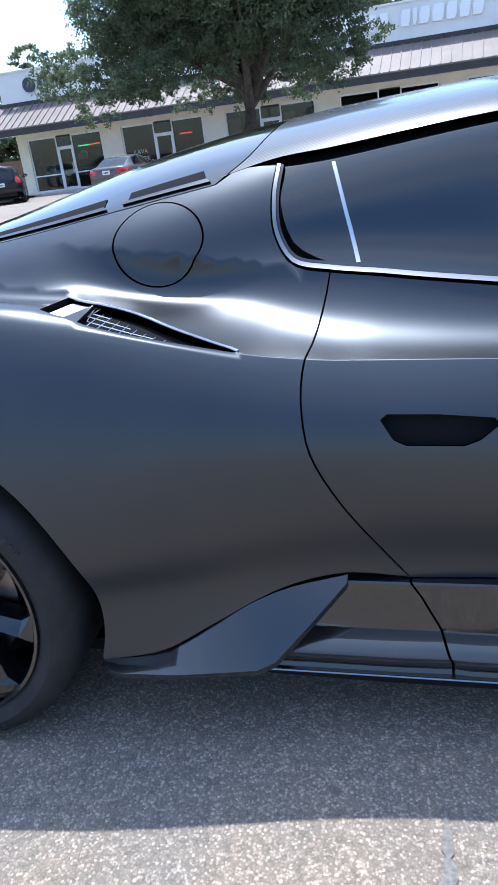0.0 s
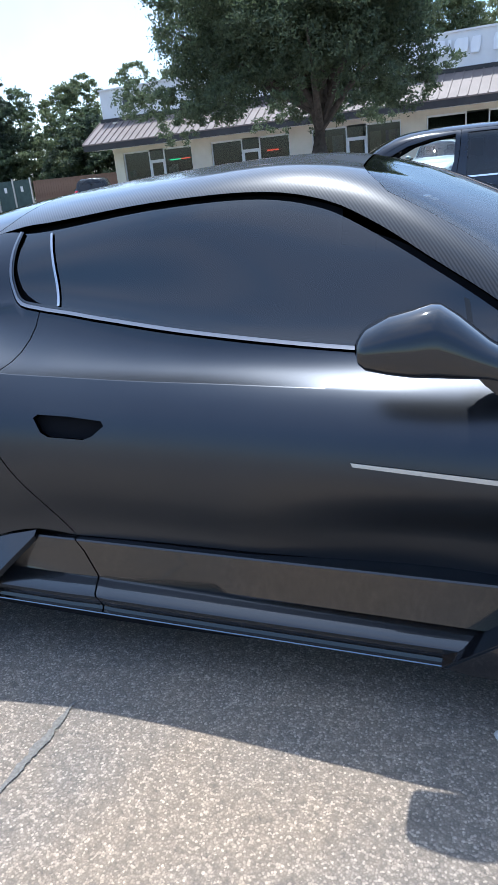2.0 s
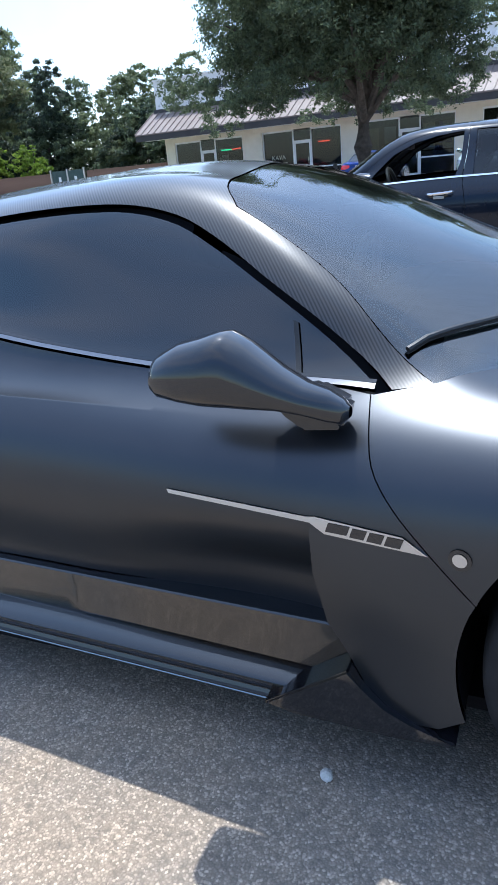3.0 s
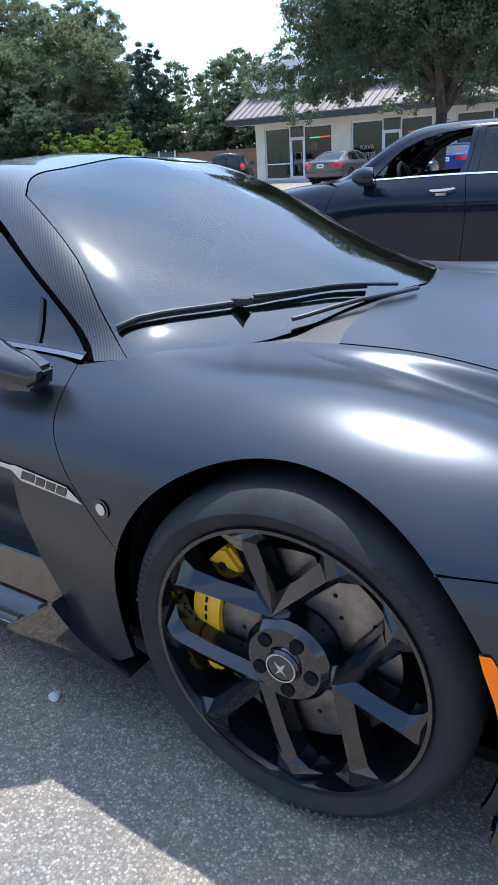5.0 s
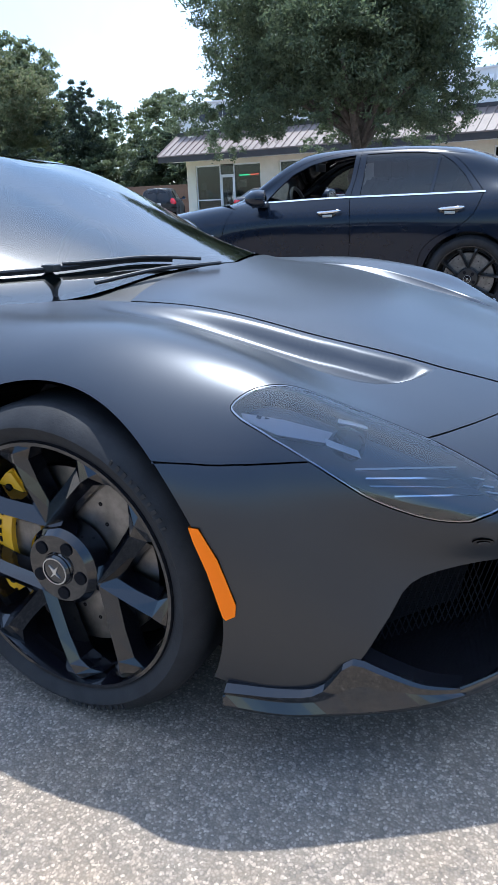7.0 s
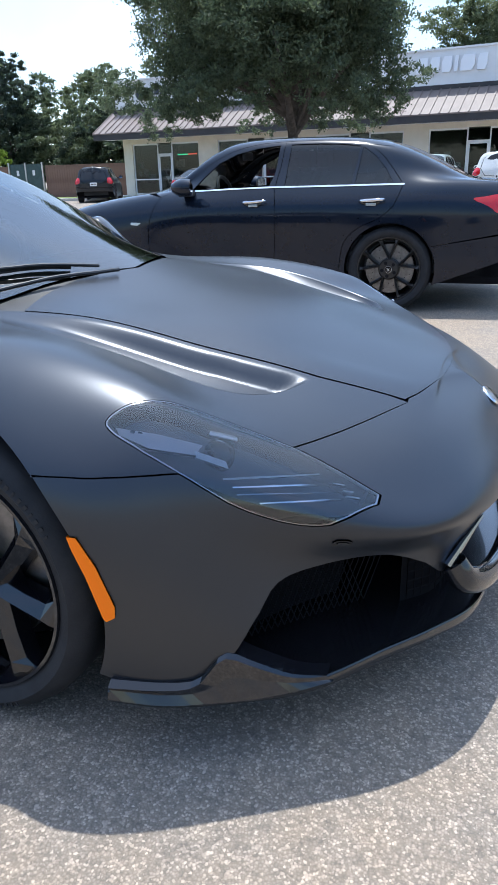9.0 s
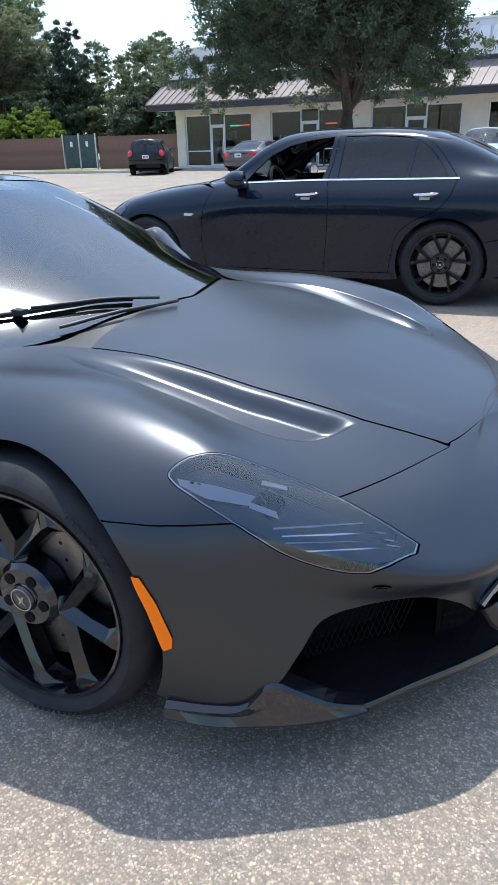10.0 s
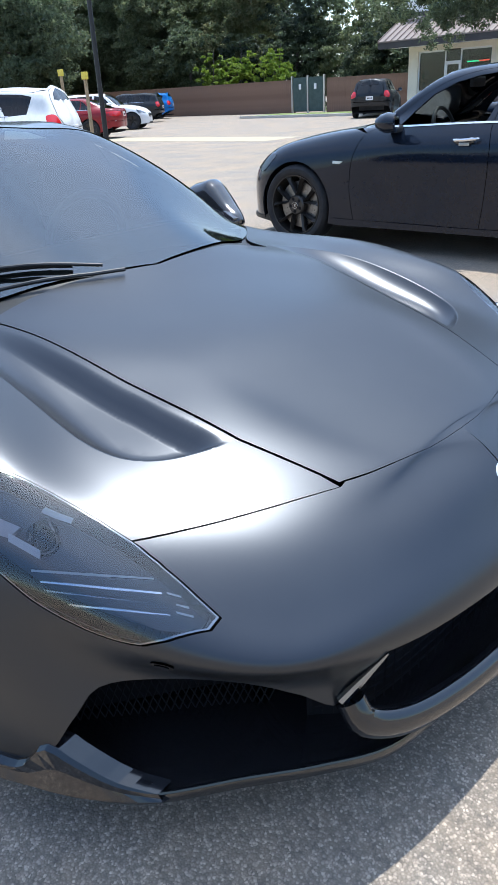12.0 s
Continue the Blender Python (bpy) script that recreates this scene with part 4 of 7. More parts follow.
# door mirrors
for side in (-1, 1):
    rows = []
    for x, y, ry, top, low in ((1.752, 0.928, 0.044, 0.884, 0.848), (1.757, 0.928, 0.056, 0.894, 0.834), (1.770, 0.929, 0.062, 0.904, 0.824), (1.81, 0.930, 0.066, 0.922, 0.816), (1.85, 0.930, 0.068, 0.930, 0.811), (1.882, 0.928, 0.068, 0.938, 0.809), (1.898, 0.926, 0.066, 0.936, 0.808), (1.93, 0.923, 0.063, 0.914, 0.806), (1.98, 0.914, 0.055, 0.870, 0.803), (2.02, 0.903, 0.046, 0.842, 0.792), (2.055, 0.892, 0.036, 0.826, 0.776), (2.078, 0.884, 0.028, 0.808, 0.768), (2.088, 0.880, 0.012, 0.796, 0.776)):
        ring = []
        mid_z = low + (top - low) * 0.36
        for a in np.linspace(0, 2 * math.pi, 32, endpoint=False):
            c, sn = math.cos(a), math.sin(a)
            wide = math.copysign(abs(c) ** 0.72, c)
            ring.append((x, side * (y + ry * wide), mid_z + (top - mid_z) * sn if sn > 0 else mid_z + (mid_z - low) * math.copysign(abs(sn) ** 0.6, sn)))
        rows.append(ring)
    m = ruled("door_mirror", rows, GLOSS, car, "glossy dark door mirror", close=True)
    bm = bmesh.new()
    ring = [bm.verts.new((1.7505, side * (0.928 + 0.044 * math.cos(a)), 0.864 + 0.018 * math.sin(a))) for a in np.linspace(0, 6.283, 24, endpoint=False)]
    bm.faces.new(ring)
    part("mirror_glass", bm, CHROME, m)
    part("mirror_foot", prism([(1.925, 0.812), (2.03, 0.83), (2.088, 0.800), (2.078, 0.758), (2.00, 0.752), (1.982, 0.785)], "y", side * 0.835, side * 0.905, 0.008), GLOSS, m)

# headlights
LAMP_STRIPS = [
    ("light_guide", (3.24, -0.847, 0.593), (3.382, -0.713, 0.570), 0.005, LIGHTGUIDE, "pale light guide"),
    ("light_guide", (3.187, -0.846, 0.643), (3.239, -0.824, 0.619), 0.020, LIGHTGUIDE, "pale light guide"),
    ("lamp_rib", (3.257, -0.845, 0.577), (3.405, -0.717, 0.554), 0.004, CHROME, "bright rib"),
    ("lamp_rib", (3.265, -0.845, 0.562), (3.420, -0.723, 0.540), 0.003, CHROMEDARK, ""),
    ("lamp_rib", (3.300, -0.827, 0.542), (3.432, -0.727, 0.529), 0.003, CHROME, "bright rib"),
    ("light_block", (3.410, -0.710, 0.554), (3.428, -0.697, 0.547), 0.006, LIGHTGUIDE, "pale light block"),
    ("light_block", (3.430, -0.710, 0.541), (3.446, -0.698, 0.535), 0.006, LIGHTGUIDE, "pale light block"),
    ("light_block", (3.434, -0.716, 0.529), (3.456, -0.700, 0.522), 0.006, LIGHTGUIDE, "pale light block"),
]
for mir, lamp in zip((False, True), head_parts):
    sgn = 1 if mir else -1
    panel("lamp_housing", body, [join(HEAD_IN, HEAD_OUT[1:-1])], LAMPDARK, lamp, "dark lamp housing", offset=-0.045, gap=0.012, mirror=mir)
    strip = on_skin([(3.05, -0.893, 0.693), (3.12, -0.862, 0.672), (3.19, -0.822, 0.640), (3.185, -0.845, 0.628), (3.115, -0.888, 0.652), (3.06, -0.900, 0.682)])
    panel("lamp_plate", body, [strip], LAMPGREY, lamp, "grey inner plate", offset=-0.012, gap=0.0, mirror=mir)
    for k in range(7):
        f = 0.22 + 0.09 * k
        c = np.array((3.055, -0.894, 0.686)) * (1 - f) + np.array((3.185, -0.832, 0.635)) * f
        part("plate_bar", box(-0.004, 0.004, -0.0012, 0.0012, -0.003, 0.003), LAMPDARK, lamp).matrix_local = pose(c[0] - 0.008, -sgn * (c[1] + 0.008), c[2] - 0.004, 0, 22, 25 * -sgn)
    for name, a, b, w, m, word in LAMP_STRIPS:
        panel(name, body, [on_skin([a, b, (b[0], b[1], b[2] - w), (a[0], a[1], a[2] - w)])], m, lamp, word, gap=0.0, offset=-0.011, depth=0.004, mirror=mir)
    bm = bmesh.new()
    bmesh.ops.create_uvsphere(bm, u_segments=20, v_segments=12, radius=0.020)
    o = part("projector", bm, GLOSS, lamp, "projector lens", smooth=True)
    o.location = (3.215, sgn * 0.80, 0.612)
    part("projector_ring", lathe([(0.022, -0.008), (0.027, -0.008), (0.027, 0.02), (0.022, 0.02)], 24), CHROMEDARK, lamp, smooth=True).matrix_local = pose(3.215, sgn * 0.80, 0.612, 0, 0, 60 * -sgn)
    for pts, w in (([(3.20, 0.782, 0.655), (3.225, 0.775, 0.650), (3.245, 0.76, 0.640)], 0.008),):
        part("light_guide", tube([(x - 0.02, sgn * (y - 0.012), z - 0.012) for x, y, z in pts], w, 6, flat=0.5), LIGHTGUIDE, lamp, "pale light guide")
    both_edge = join(HEAD_IN, HEAD_OUT[1:-1])
    panel("lamp_rim", body, [both_edge, shrink(tidy(both_edge), 0.0055)], CHROMEDARK, lamp, "bright lamp rim", gap=0.0012, offset=-0.0005, depth=0.006, mirror=mir)

# nose: splitter, side intakes, grille
LIP = [(3.030, 0.972, 0.150), (3.13, 0.945, 0.142), (3.25, 0.893, 0.142), (3.392, 0.812, 0.148), (3.512, 0.662, 0.148), (3.593, 0.560, 0.148), (3.668, 0.440, 0.148), (3.700, 0.270, 0.148), (3.728, 0.14, 0.148), (3.738, 0.0, 0.148)]
lip = spline(LIP, 48)
lip = np.vstack([lip * (1, -1, 1), (lip * (1, 1, 1))[::-1][1:]])
mid = np.array((3.0, 0.0, 0.0))
inward = (lip - mid) * (1, 1, 0)
inward /= np.linalg.norm(inward, axis=1)[:, None]
ruled("splitter", [lip - inward * 0.32 + (0, 0, 0.0), lip - inward * 0.05 - (0, 0, 0.016), lip - (0, 0, 0.014), lip + inward * 0.003, lip + (0, 0, 0.012), lip - inward * 0.02 + (0, 0, 0.016), lip - inward * 0.34 + (0, 0, 0.03)], CARBON_DARK, car, "glossy carbon front splitter")
part("splitter_edge", tube([tuple(p) for p in lip + (0, 0, 0.012)], 0.004, 6), GLOSS, car, smooth=True)
for side in (-1, 1):
    up = spline([(3.04, 0.972, 0.194), (3.14, 0.938, 0.186), (3.20, 0.915, 0.194), (3.246, 0.888, 0.246), (3.30, 0.865, 0.222), (3.36, 0.832, 0.186), (3.42, 0.790, 0.165)], 20)
    low = spline([(3.035, 0.978, 0.146), (3.14, 0.950, 0.138), (3.22, 0.915, 0.138), (3.28, 0.888, 0.140), (3.33, 0.860, 0.142), (3.38, 0.826, 0.145), (3.43, 0.785, 0.147)], 20)
    ruled("splitter_wing", [[(x, side * d, z) for x, d, z in r] for r in (up * (1, 0.96, 1) + (0, 0, 0.004), up + (0, 0.002, 0), up + np.outer(np.linspace(1, 0, len(up)) ** 0.5, (0, 0.013, -0.011)) + (0, 0.002, -0.0005), (up + low) / 2 + (0, 0.003, 0), low + (0, 0.007, 0.006), low, low * (1, 0.97, 1))], GLOSS, car, "glossy corner of the splitter", smooth=False)
    # dark duct with a mesh in it
    duct = [(3.20, 0.86, 0.20), (3.24, 0.80, 0.42), (3.48, 0.62, 0.44), (3.50, 0.50, 0.36), (3.46, 0.52, 0.15), (3.24, 0.80, 0.15)]
    bm = bmesh.new()
    bm.faces.new([bm.verts.new((x - 0.10, side * (y - 0.02), z)) for x, y, z in duct])
    d = part("duct", bm, DARK, car, "dark air duct")
    for k in range(26):
        f = k / 25
        x0, y0 = 3.20 + 0.27 * f, 0.82 - 0.30 * f
        for lean in (-0.11, 0.11):
            part("mesh_bar", tube([(x0 - 0.04, side * (y0 - 0.01), 0.17), (x0 + lean * 0.6 - 0.04, side * (y0 - lean * 0.6 - 0.01), 0.40)], 0.0016, 4), DARK, d)
grille = [(3.60, 0.50), (3.665, 0.42), (3.69, 0.25), (3.70, 0.0)]
gr = spline([(x, d) for x, d in grille], 20)
gr = np.vstack([gr * (1, -1), gr[::-1][1:]])
gob = ruled("grille", [[(x - 0.09, y * 0.98, z) for x, y in gr] for z in (0.16, 0.43)], DARK, car, "dark mesh grille")
for k in range(9):
    part("grille_bar", tube([(x - 0.075, y * 0.98, 0.20 + 0.024 * k) for x, y in gr[::3]], 0.0018, 4), DARK, gob)
for k in range(44):
    x, y = gr[int(k * (len(gr) - 1) / 43)]
    part("grille_bar", tube([(x - 0.075, y * 0.98, 0.18), (x - 0.075, y * 0.98, 0.41)], 0.0018, 4), DARK, gob)
bar = spline([(3.622, 0.508, 0.300), (3.650, 0.500, 0.262), (3.685, 0.42, 0.228), (3.712, 0.28, 0.205), (3.728, 0.12, 0.195), (3.732, 0.0, 0.193)], 30)
bar = np.vstack([bar * (1, -1, 1), bar[::-1][1:]])
part("grille_blade", tube([tuple(p) for p in bar], 0.024, 16, flat=1.3), GLOSS, gob, "glossy black lower grille bar", smooth=True)
for side in (-1, 1):
    part("grille_accent", tube([(3.612, side * 0.518, 0.300), (3.637, side * 0.497, 0.345), (3.672, side * 0.472, 0.408)], [0.011, 0.008, 0.002], 8), CHROMEDARK, gob, "bright accent at the grille's end", smooth=True)
part("grille_emblem", prism([(-0.07, 0.20), (-0.055, 0.33), (-0.03, 0.27), (0, 0.37), (0.03, 0.27), (0.055, 0.33), (0.07, 0.20), (0.0, 0.23)], "x", 3.735, 3.75, 0.003), CHROME, gob, "large bright emblem shape")
part("nose_badge", lathe([(0.001, 0.0), (0.030, 0.001), (0.034, 0.006)], 28), CHROME, car, "small oval nose badge", smooth=True).matrix_local = pose(3.652, 0, 0.536, -50, 0, 90)

# wipers lie on the screen


def on_glass(points, lift):
    sv = body.find(np.c_[np.array(points, float), np.full(len(points), 0.85)], (1, 1, 0.02))
    return [tuple(p) for p in body.at(sv) + body.normal(sv) * lift]


w1 = on_glass(spline([(2.150, -0.705), (2.24, -0.585), (2.335, -0.455), (2.43, -0.33), (2.515, -0.215)], 14), 0.011)
wip = part("wiper", tube(w1, 0.0058, 8), PLASTIC, car, "black windscreen wiper", smooth=True)
part("wiper_rubber", tube([(x, y, z - 0.007) for x, y, z in w1], 0.003, 6), RUBBER, wip)
c = w1[6]
part("wiper_clip", box(c[0] - 0.016, c[0] + 0.024, c[1] - 0.016, c[1] + 0.012, c[2] - 0.006, c[2] + 0.010, 0.003), PLASTIC, wip)
part("wiper_arm", tube(on_glass(spline([(2.335, -0.45), (2.44, -0.33), (2.52, -0.23), (2.57, -0.16)], 10), 0.019), 0.0048, 8), PLASTIC, wip, smooth=True)
w2 = on_glass(spline([(2.44, -0.46), (2.52, -0.34), (2.58, -0.22), (2.61, -0.12)], 12), 0.014)
part("wiper", tube(w2, 0.0055, 8), PLASTIC, car, "black windscreen wiper", smooth=True)
COWL = spline([(2.24, -0.75), (2.45, -0.548), (2.556, -0.490), (2.560, -0.40), (2.575, -0.26), (2.612, 0), (2.575, 0.26), (2.560, 0.40), (2.556, 0.490), (2.45, 0.548), (2.24, 0.75)], 40)
GLASS_FOOT = spline([(2.214, -0.745), (2.42, -0.535), (2.46, -0.49), (2.50, -0.39), (2.55, -0.26), (2.596, 0), (2.55, 0.26), (2.50, 0.39), (2.46, 0.49), (2.42, 0.535), (2.214, 0.745)], 40)
ruled("cowl", [on_glass(GLASS_FOOT, -0.008), on_glass(COWL, -0.010)], PLASTIC, car, "black cowl strip below the windscreen")

# what shows dimly through the screen
cab = mottled("cabin_trim", (0.05, 0.05, 0.055), (0.08, 0.08, 0.085), 20.0, 0.8)
part("dashboard", prism([(2.45, 0.72), (2.35, 0.80), (2.05, 0.83), (1.85, 0.80), (1.82, 0.55), (2.45, 0.55)], "y", -0.62, 0.62, 0.02), cab, car)
part("cabin_floor", box(0.75, 2.0, -0.66, 0.66, 0.30, 0.40), cab, car)
for sy in (-0.33, 0.33):
    seat = new("seat")
    seat.parent = car
    seat["label"] = "dark bucket seat"
    part("cushion", box(1.15, 1.62, sy - 0.23, sy + 0.23, 0.38, 0.52, 0.04), cab, seat)
    part("backrest", prism([(1.15, 0.45), (0.98, 1.02), (1.06, 1.04), (1.28, 0.5)], "y", sy - 0.22, sy + 0.22, 0.03), cab, seat)
    part("headrest", box(0.96, 1.05, sy - 0.11, sy + 0.11, 0.98, 1.09, 0.03), cab, seat)
wheel_pts = [(1.80 + 0.03 * math.sin(a), 0.33 + 0.17 * math.cos(a), 0.78 + 0.17 * math.sin(a)) for a in np.linspace(0, 6.283, 24)]
part("steering_wheel", tube(wheel_pts, 0.016, 8), cab, car, smooth=True)
ruled("screen_sensor", [on_glass(spline([(1.66, 0.15), (1.66, 0.185), (1.67, 0.23)], 6), -0.012), on_glass(spline([(1.77, 0.08), (1.765, 0.16), (1.75, 0.26)], 6), -0.012)], LAMPGREY, car, "pale sensor cover behind the screen")
part("inner_mirror", box(1.86, 1.90, -0.11, 0.11, 1.02, 1.08, 0.012), cab, car)

# louvres along the engine cover
for pts in ([(0.610, -0.505, 1.082), (0.44, -0.51, 1.055), (0.44, -0.478, 1.062), (0.60, -0.472, 1.092)], [(0.385, -0.512, 1.045), (0.12, -0.517, 1.005), (0.12, -0.485, 1.012), (0.385, -0.478, 1.053)], [(0.07, -0.515, 0.998), (-0.2, -0.515, 0.97), (-0.2, -0.485, 0.975), (0.07, -0.485, 1.005)]):
    both("deck_vent", body, [dense(on_skin(pts), 0.03)], DARK, car, "dark mesh vent beside the engine cover", gap=0.0, offset=0.002, depth=0.004)
    both("deck_trim", body, [dense(on_skin([(pts[0][0] + 0.01, pts[0][1] - 0.012, pts[0][2] - 0.004), (pts[1][0] - 0.01, pts[1][1] - 0.012, pts[1][2] - 0.004), pts[1], pts[0]]), 0.03)], MATT, car, "", gap=0.0, offset=0.004, depth=0.004)
# mesh and bright edge of the side intakes


def in_duct(x, f):
    """A place in the intake at x: 0 at its lower edge, 1 at its upper edge."""
    low = on_side([(x, float(crease_line(x)) + 0.002)])[0]
    high = np.array([np.interp(x, INTAKE_X[::-1], INTAKE_TOP[::-1, c]) for c in (0, 1)])
    return low + f * (high - low)


def lifted(sv, lift, side):
    sv = np.array(sv)
    return [tuple(p) for p in (haunch.at(sv) + body.normal(sv) * lift) * (1, -side, 1)]


for side in (-1, 1):
    it = part("intake_edge", tube(lifted(INTAKE_TOP, 0.001, side), 0.0028, 6), SATIN, car, "thin bright edge of the side intake", smooth=True)
    end = np.array([in_duct(x, f) for x, f in ((0.352, 0.95), (0.378, 0.97), (0.405, 0.97), (0.398, 0.5), (0.402, 0.05), (0.360, 0.05))])
    panel("intake_plate", haunch, [end], LAMPGREY, it, "grey plate at the intake's end", gap=0.0, offset=-0.008, depth=0.003, mirror=side > 0)
    for k in range(9):
        x = 0.418 + 0.019 * k
        part("mesh_bar", tube(lifted([in_duct(x + 0.002 * j, f) for j, f in ((0, 0.02), (1, 0.3 - 0.02 * k), (2, 0.72 - 0.06 * k))], -0.008, side), 0.0011, 4), SATIN, it)
    for f in (0.18, 0.36, 0.54):
        part("mesh_bar", tube(lifted([in_duct(x, f) for x in np.linspace(0.410, 0.60 - 0.26 * f, 8)], -0.008, side), 0.0011, 4), SATIN, it)
# ---------------------------------------------------------------- ground


def asphalt():
    """Worn car-park asphalt: pale stones in a dark binder, with stains and patches."""
    m = shader("worn_asphalt", (0.2, 0.19, 0.18), 0.88)
    b = m.node_tree.nodes["Principled BSDF"]
    v = coords(m)
    stones = node(m, "ShaderNodeTexVoronoi", Scale=195.0, Randomness=1.0)
    wire(m, v, stones.inputs["Vector"])
    tone = m.node_tree.nodes.new("ShaderNodeValToRGB")
    el = tone.color_ramp.elements
    el[0].position, el[0].color = 0.0, (0.20, 0.185, 0.165, 1)
    el[1].position, el[1].color = 1.0, (0.48, 0.435, 0.385, 1)
    mid = el.new(0.60)
    mid.color = (0.25, 0.227, 0.20, 1)
    mid = el.new(0.86)
    mid.color = (0.36, 0.326, 0.288, 1)
    sep = node(m, "ShaderNodeSeparateColor")
    wire(m, stones.outputs["Color"], sep.inputs["Color"])
    wire(m, sep.outputs["Red"], tone.inputs["Fac"])
    crack = m.node_tree.nodes.new("ShaderNodeValToRGB")
    crack.color_ramp.elements[0].position, crack.color_ramp.elements[0].color = 0.28, (1, 1, 1, 1)
    crack.color_ramp.elements[1].position, crack.color_ramp.elements[1].color = 0.62, (0.50, 0.49, 0.48, 1)
    wire(m, stones.outputs["Distance"], crack.inputs["Fac"])
    mix1 = node(m, "ShaderNodeMix")
    mix1.data_type, mix1.blend_type = "RGBA", "MULTIPLY"
    mix1.inputs[0].default_value = 0.45
    wire(m, tone.outputs["Color"], mix1.inputs[6])
    wire(m, crack.outputs["Color"], mix1.inputs[7])
    big = node(m, "ShaderNodeTexNoise", Scale=1.0, Detail=8.0, Roughness=0.62)
    wire(m, v, big.inputs["Vector"])
    stain = m.node_tree.nodes.new("ShaderNodeValToRGB")
    stain.color_ramp.elements[0].position, stain.color_ramp.elements[0].color = 0.33, (0.83, 0.83, 0.83, 1)
    stain.color_ramp.elements[1].position, stain.color_ramp.elements[1].color = 0.66, (1.28, 1.09, 0.88, 1)
    wire(m, big.outputs["Fac"], stain.inputs["Fac"])
    mix2 = node(m, "ShaderNodeMix")
    mix2.data_type, mix2.blend_type = "RGBA", "MULTIPLY"
    mix2.inputs[0].default_value = 1.0
    wire(m, mix1.outputs[2], mix2.inputs[6])
    wire(m, stain.outputs["Color"], mix2.inputs[7])
    grit = node(m, "ShaderNodeTexNoise", Scale=34.0, Detail=6.0, Roughness=0.7)
    wire(m, v, grit.inputs["Vector"])
    gr2 = m.node_tree.nodes.new("ShaderNodeValToRGB")
    gr2.color_ramp.elements[0].position, gr2.color_ramp.elements[0].color = 0.32, (0.74, 0.74, 0.75, 1)
    gr2.color_ramp.elements[1].position, gr2.color_ramp.elements[1].color = 0.68, (1.20, 1.19, 1.17, 1)
    wire(m, grit.outputs["Fac"], gr2.inputs["Fac"])
    mix3 = node(m, "ShaderNodeMix")
    mix3.data_type, mix3.blend_type = "RGBA", "MULTIPLY"
    mix3.inputs[0].default_value = 1.0
    wire(m, mix2.outputs[2], mix3.inputs[6])
    wire(m, gr2.outputs["Color"], mix3.inputs[7])
    wire(m, mix3.outputs[2], b.inputs["Base Color"])
    bp = node(m, "ShaderNodeBump", Strength=0.35, Distance=0.004)
    bp.invert = True
    wire(m, stones.outputs["Distance"], bp.inputs["Height"])
    wire(m, bp.outputs["Normal"], b.inputs["Normal"])
    return m


bm = bmesh.new()
bmesh.ops.create_grid(bm, x_segments=2, y_segments=2, size=600)
tagged(part("ground", bm, asphalt()), "worn pale asphalt of a car park", "ground", kind="structure")
PATCH = mottled("pale_patch", (0.34, 0.29, 0.20), (0.40, 0.34, 0.24), 3.0, 0.9)
tagged(part("pavement", box(-21.0, -9.5, 16.8, 18.6, -0.02, 0.004), PATCH), "pale concrete strip across the car park", "pavement", kind="structure")
# a ragged dark crack beside the sports car
g = random.Random(3)
mid = [(1.072 - 0.035 * f, 0.09 - 0.31 * f) for f in np.linspace(0, 1, 30)]
bm = bmesh.new()
rows = []
for i, (x, y) in enumerate(mid):
    w = 0.010 * math.sin(math.pi * (i + 0.5) / 30) * (1 + 1.2 * noise.noise((i * 0.61, 3.0, 0))) + 0.001
    j = 0.010 * noise.noise((i * 0.22, 0, 7.0))
    rows.append((bm.verts.new((x + j - w, y + 0.4 * w, 0.0)), bm.verts.new((x + j + w, y - 0.4 * w, 0.0))))
for a, b in zip(rows, rows[1:]):
    bm.faces.new((a[0], a[1], b[1], b[0]))
crack_ob = tagged(part("crack", bm, mottled("old_tar", (0.15, 0.137, 0.12), (0.26, 0.24, 0.21), 110.0, 0.9, bump=0.4)), "ragged dark crack in the asphalt", "crack", kind="structure")
crack_ob.location = (0, 0, 0.004)
bm = bmesh.new()
bmesh.ops.create_icosphere(bm, subdivisions=2, radius=0.014)
for q in bm.verts:
    q.co *= 1 + 0.35 * noise.noise(q.co * 80)
    q.co.z = q.co.z * 0.8 + 0.009
peb = tagged(part("pebble", bm, mottled("pale_stone", (0.45, 0.44, 0.42), (0.6, 0.58, 0.55), 90.0, 0.8, bump=0.2)), "small pale pebble lying on the asphalt", "pebble")
peb.location = (2.068, 0.134, 0)

# ---------------------------------------------------------------- shops
CREAM = mottled("cream_stucco", (0.66, 0.60, 0.48), (0.73, 0.67, 0.55), 1.5, 0.9, bump=0.25, fine=70.0)
PARAPET = mottled("white_stucco", (0.70, 0.70, 0.70), (0.78, 0.78, 0.77), 0.8, 0.9, bump=0.2, fine=60.0)
METALROOF = mottled("tan_metal_roof", (0.165, 0.127, 0.108), (0.21, 0.165, 0.142), 0.9, 0.6, 0.0)
FASCIA = mottled("dark_fascia", (0.030, 0.028, 0.030), (0.045, 0.042, 0.043), 2.0, 0.6)
WHITEPAINT = mottled("white_frame_paint", (0.72, 0.73, 0.72), (0.80, 0.80, 0.79), 3.0, 0.5)
# back wall of the shops: the dim interior's shade is put into its colour
SHOPSHADED = mottled("shop_wall_shade_in_colour", (0.06, 0.065, 0.07), (0.10, 0.10, 0.10), 1.2, 0.9)
SHOPLIGHT = mottled("shop_interior_wall", (0.42, 0.40, 0.36), (0.52, 0.50, 0.45), 0.9, 0.9)
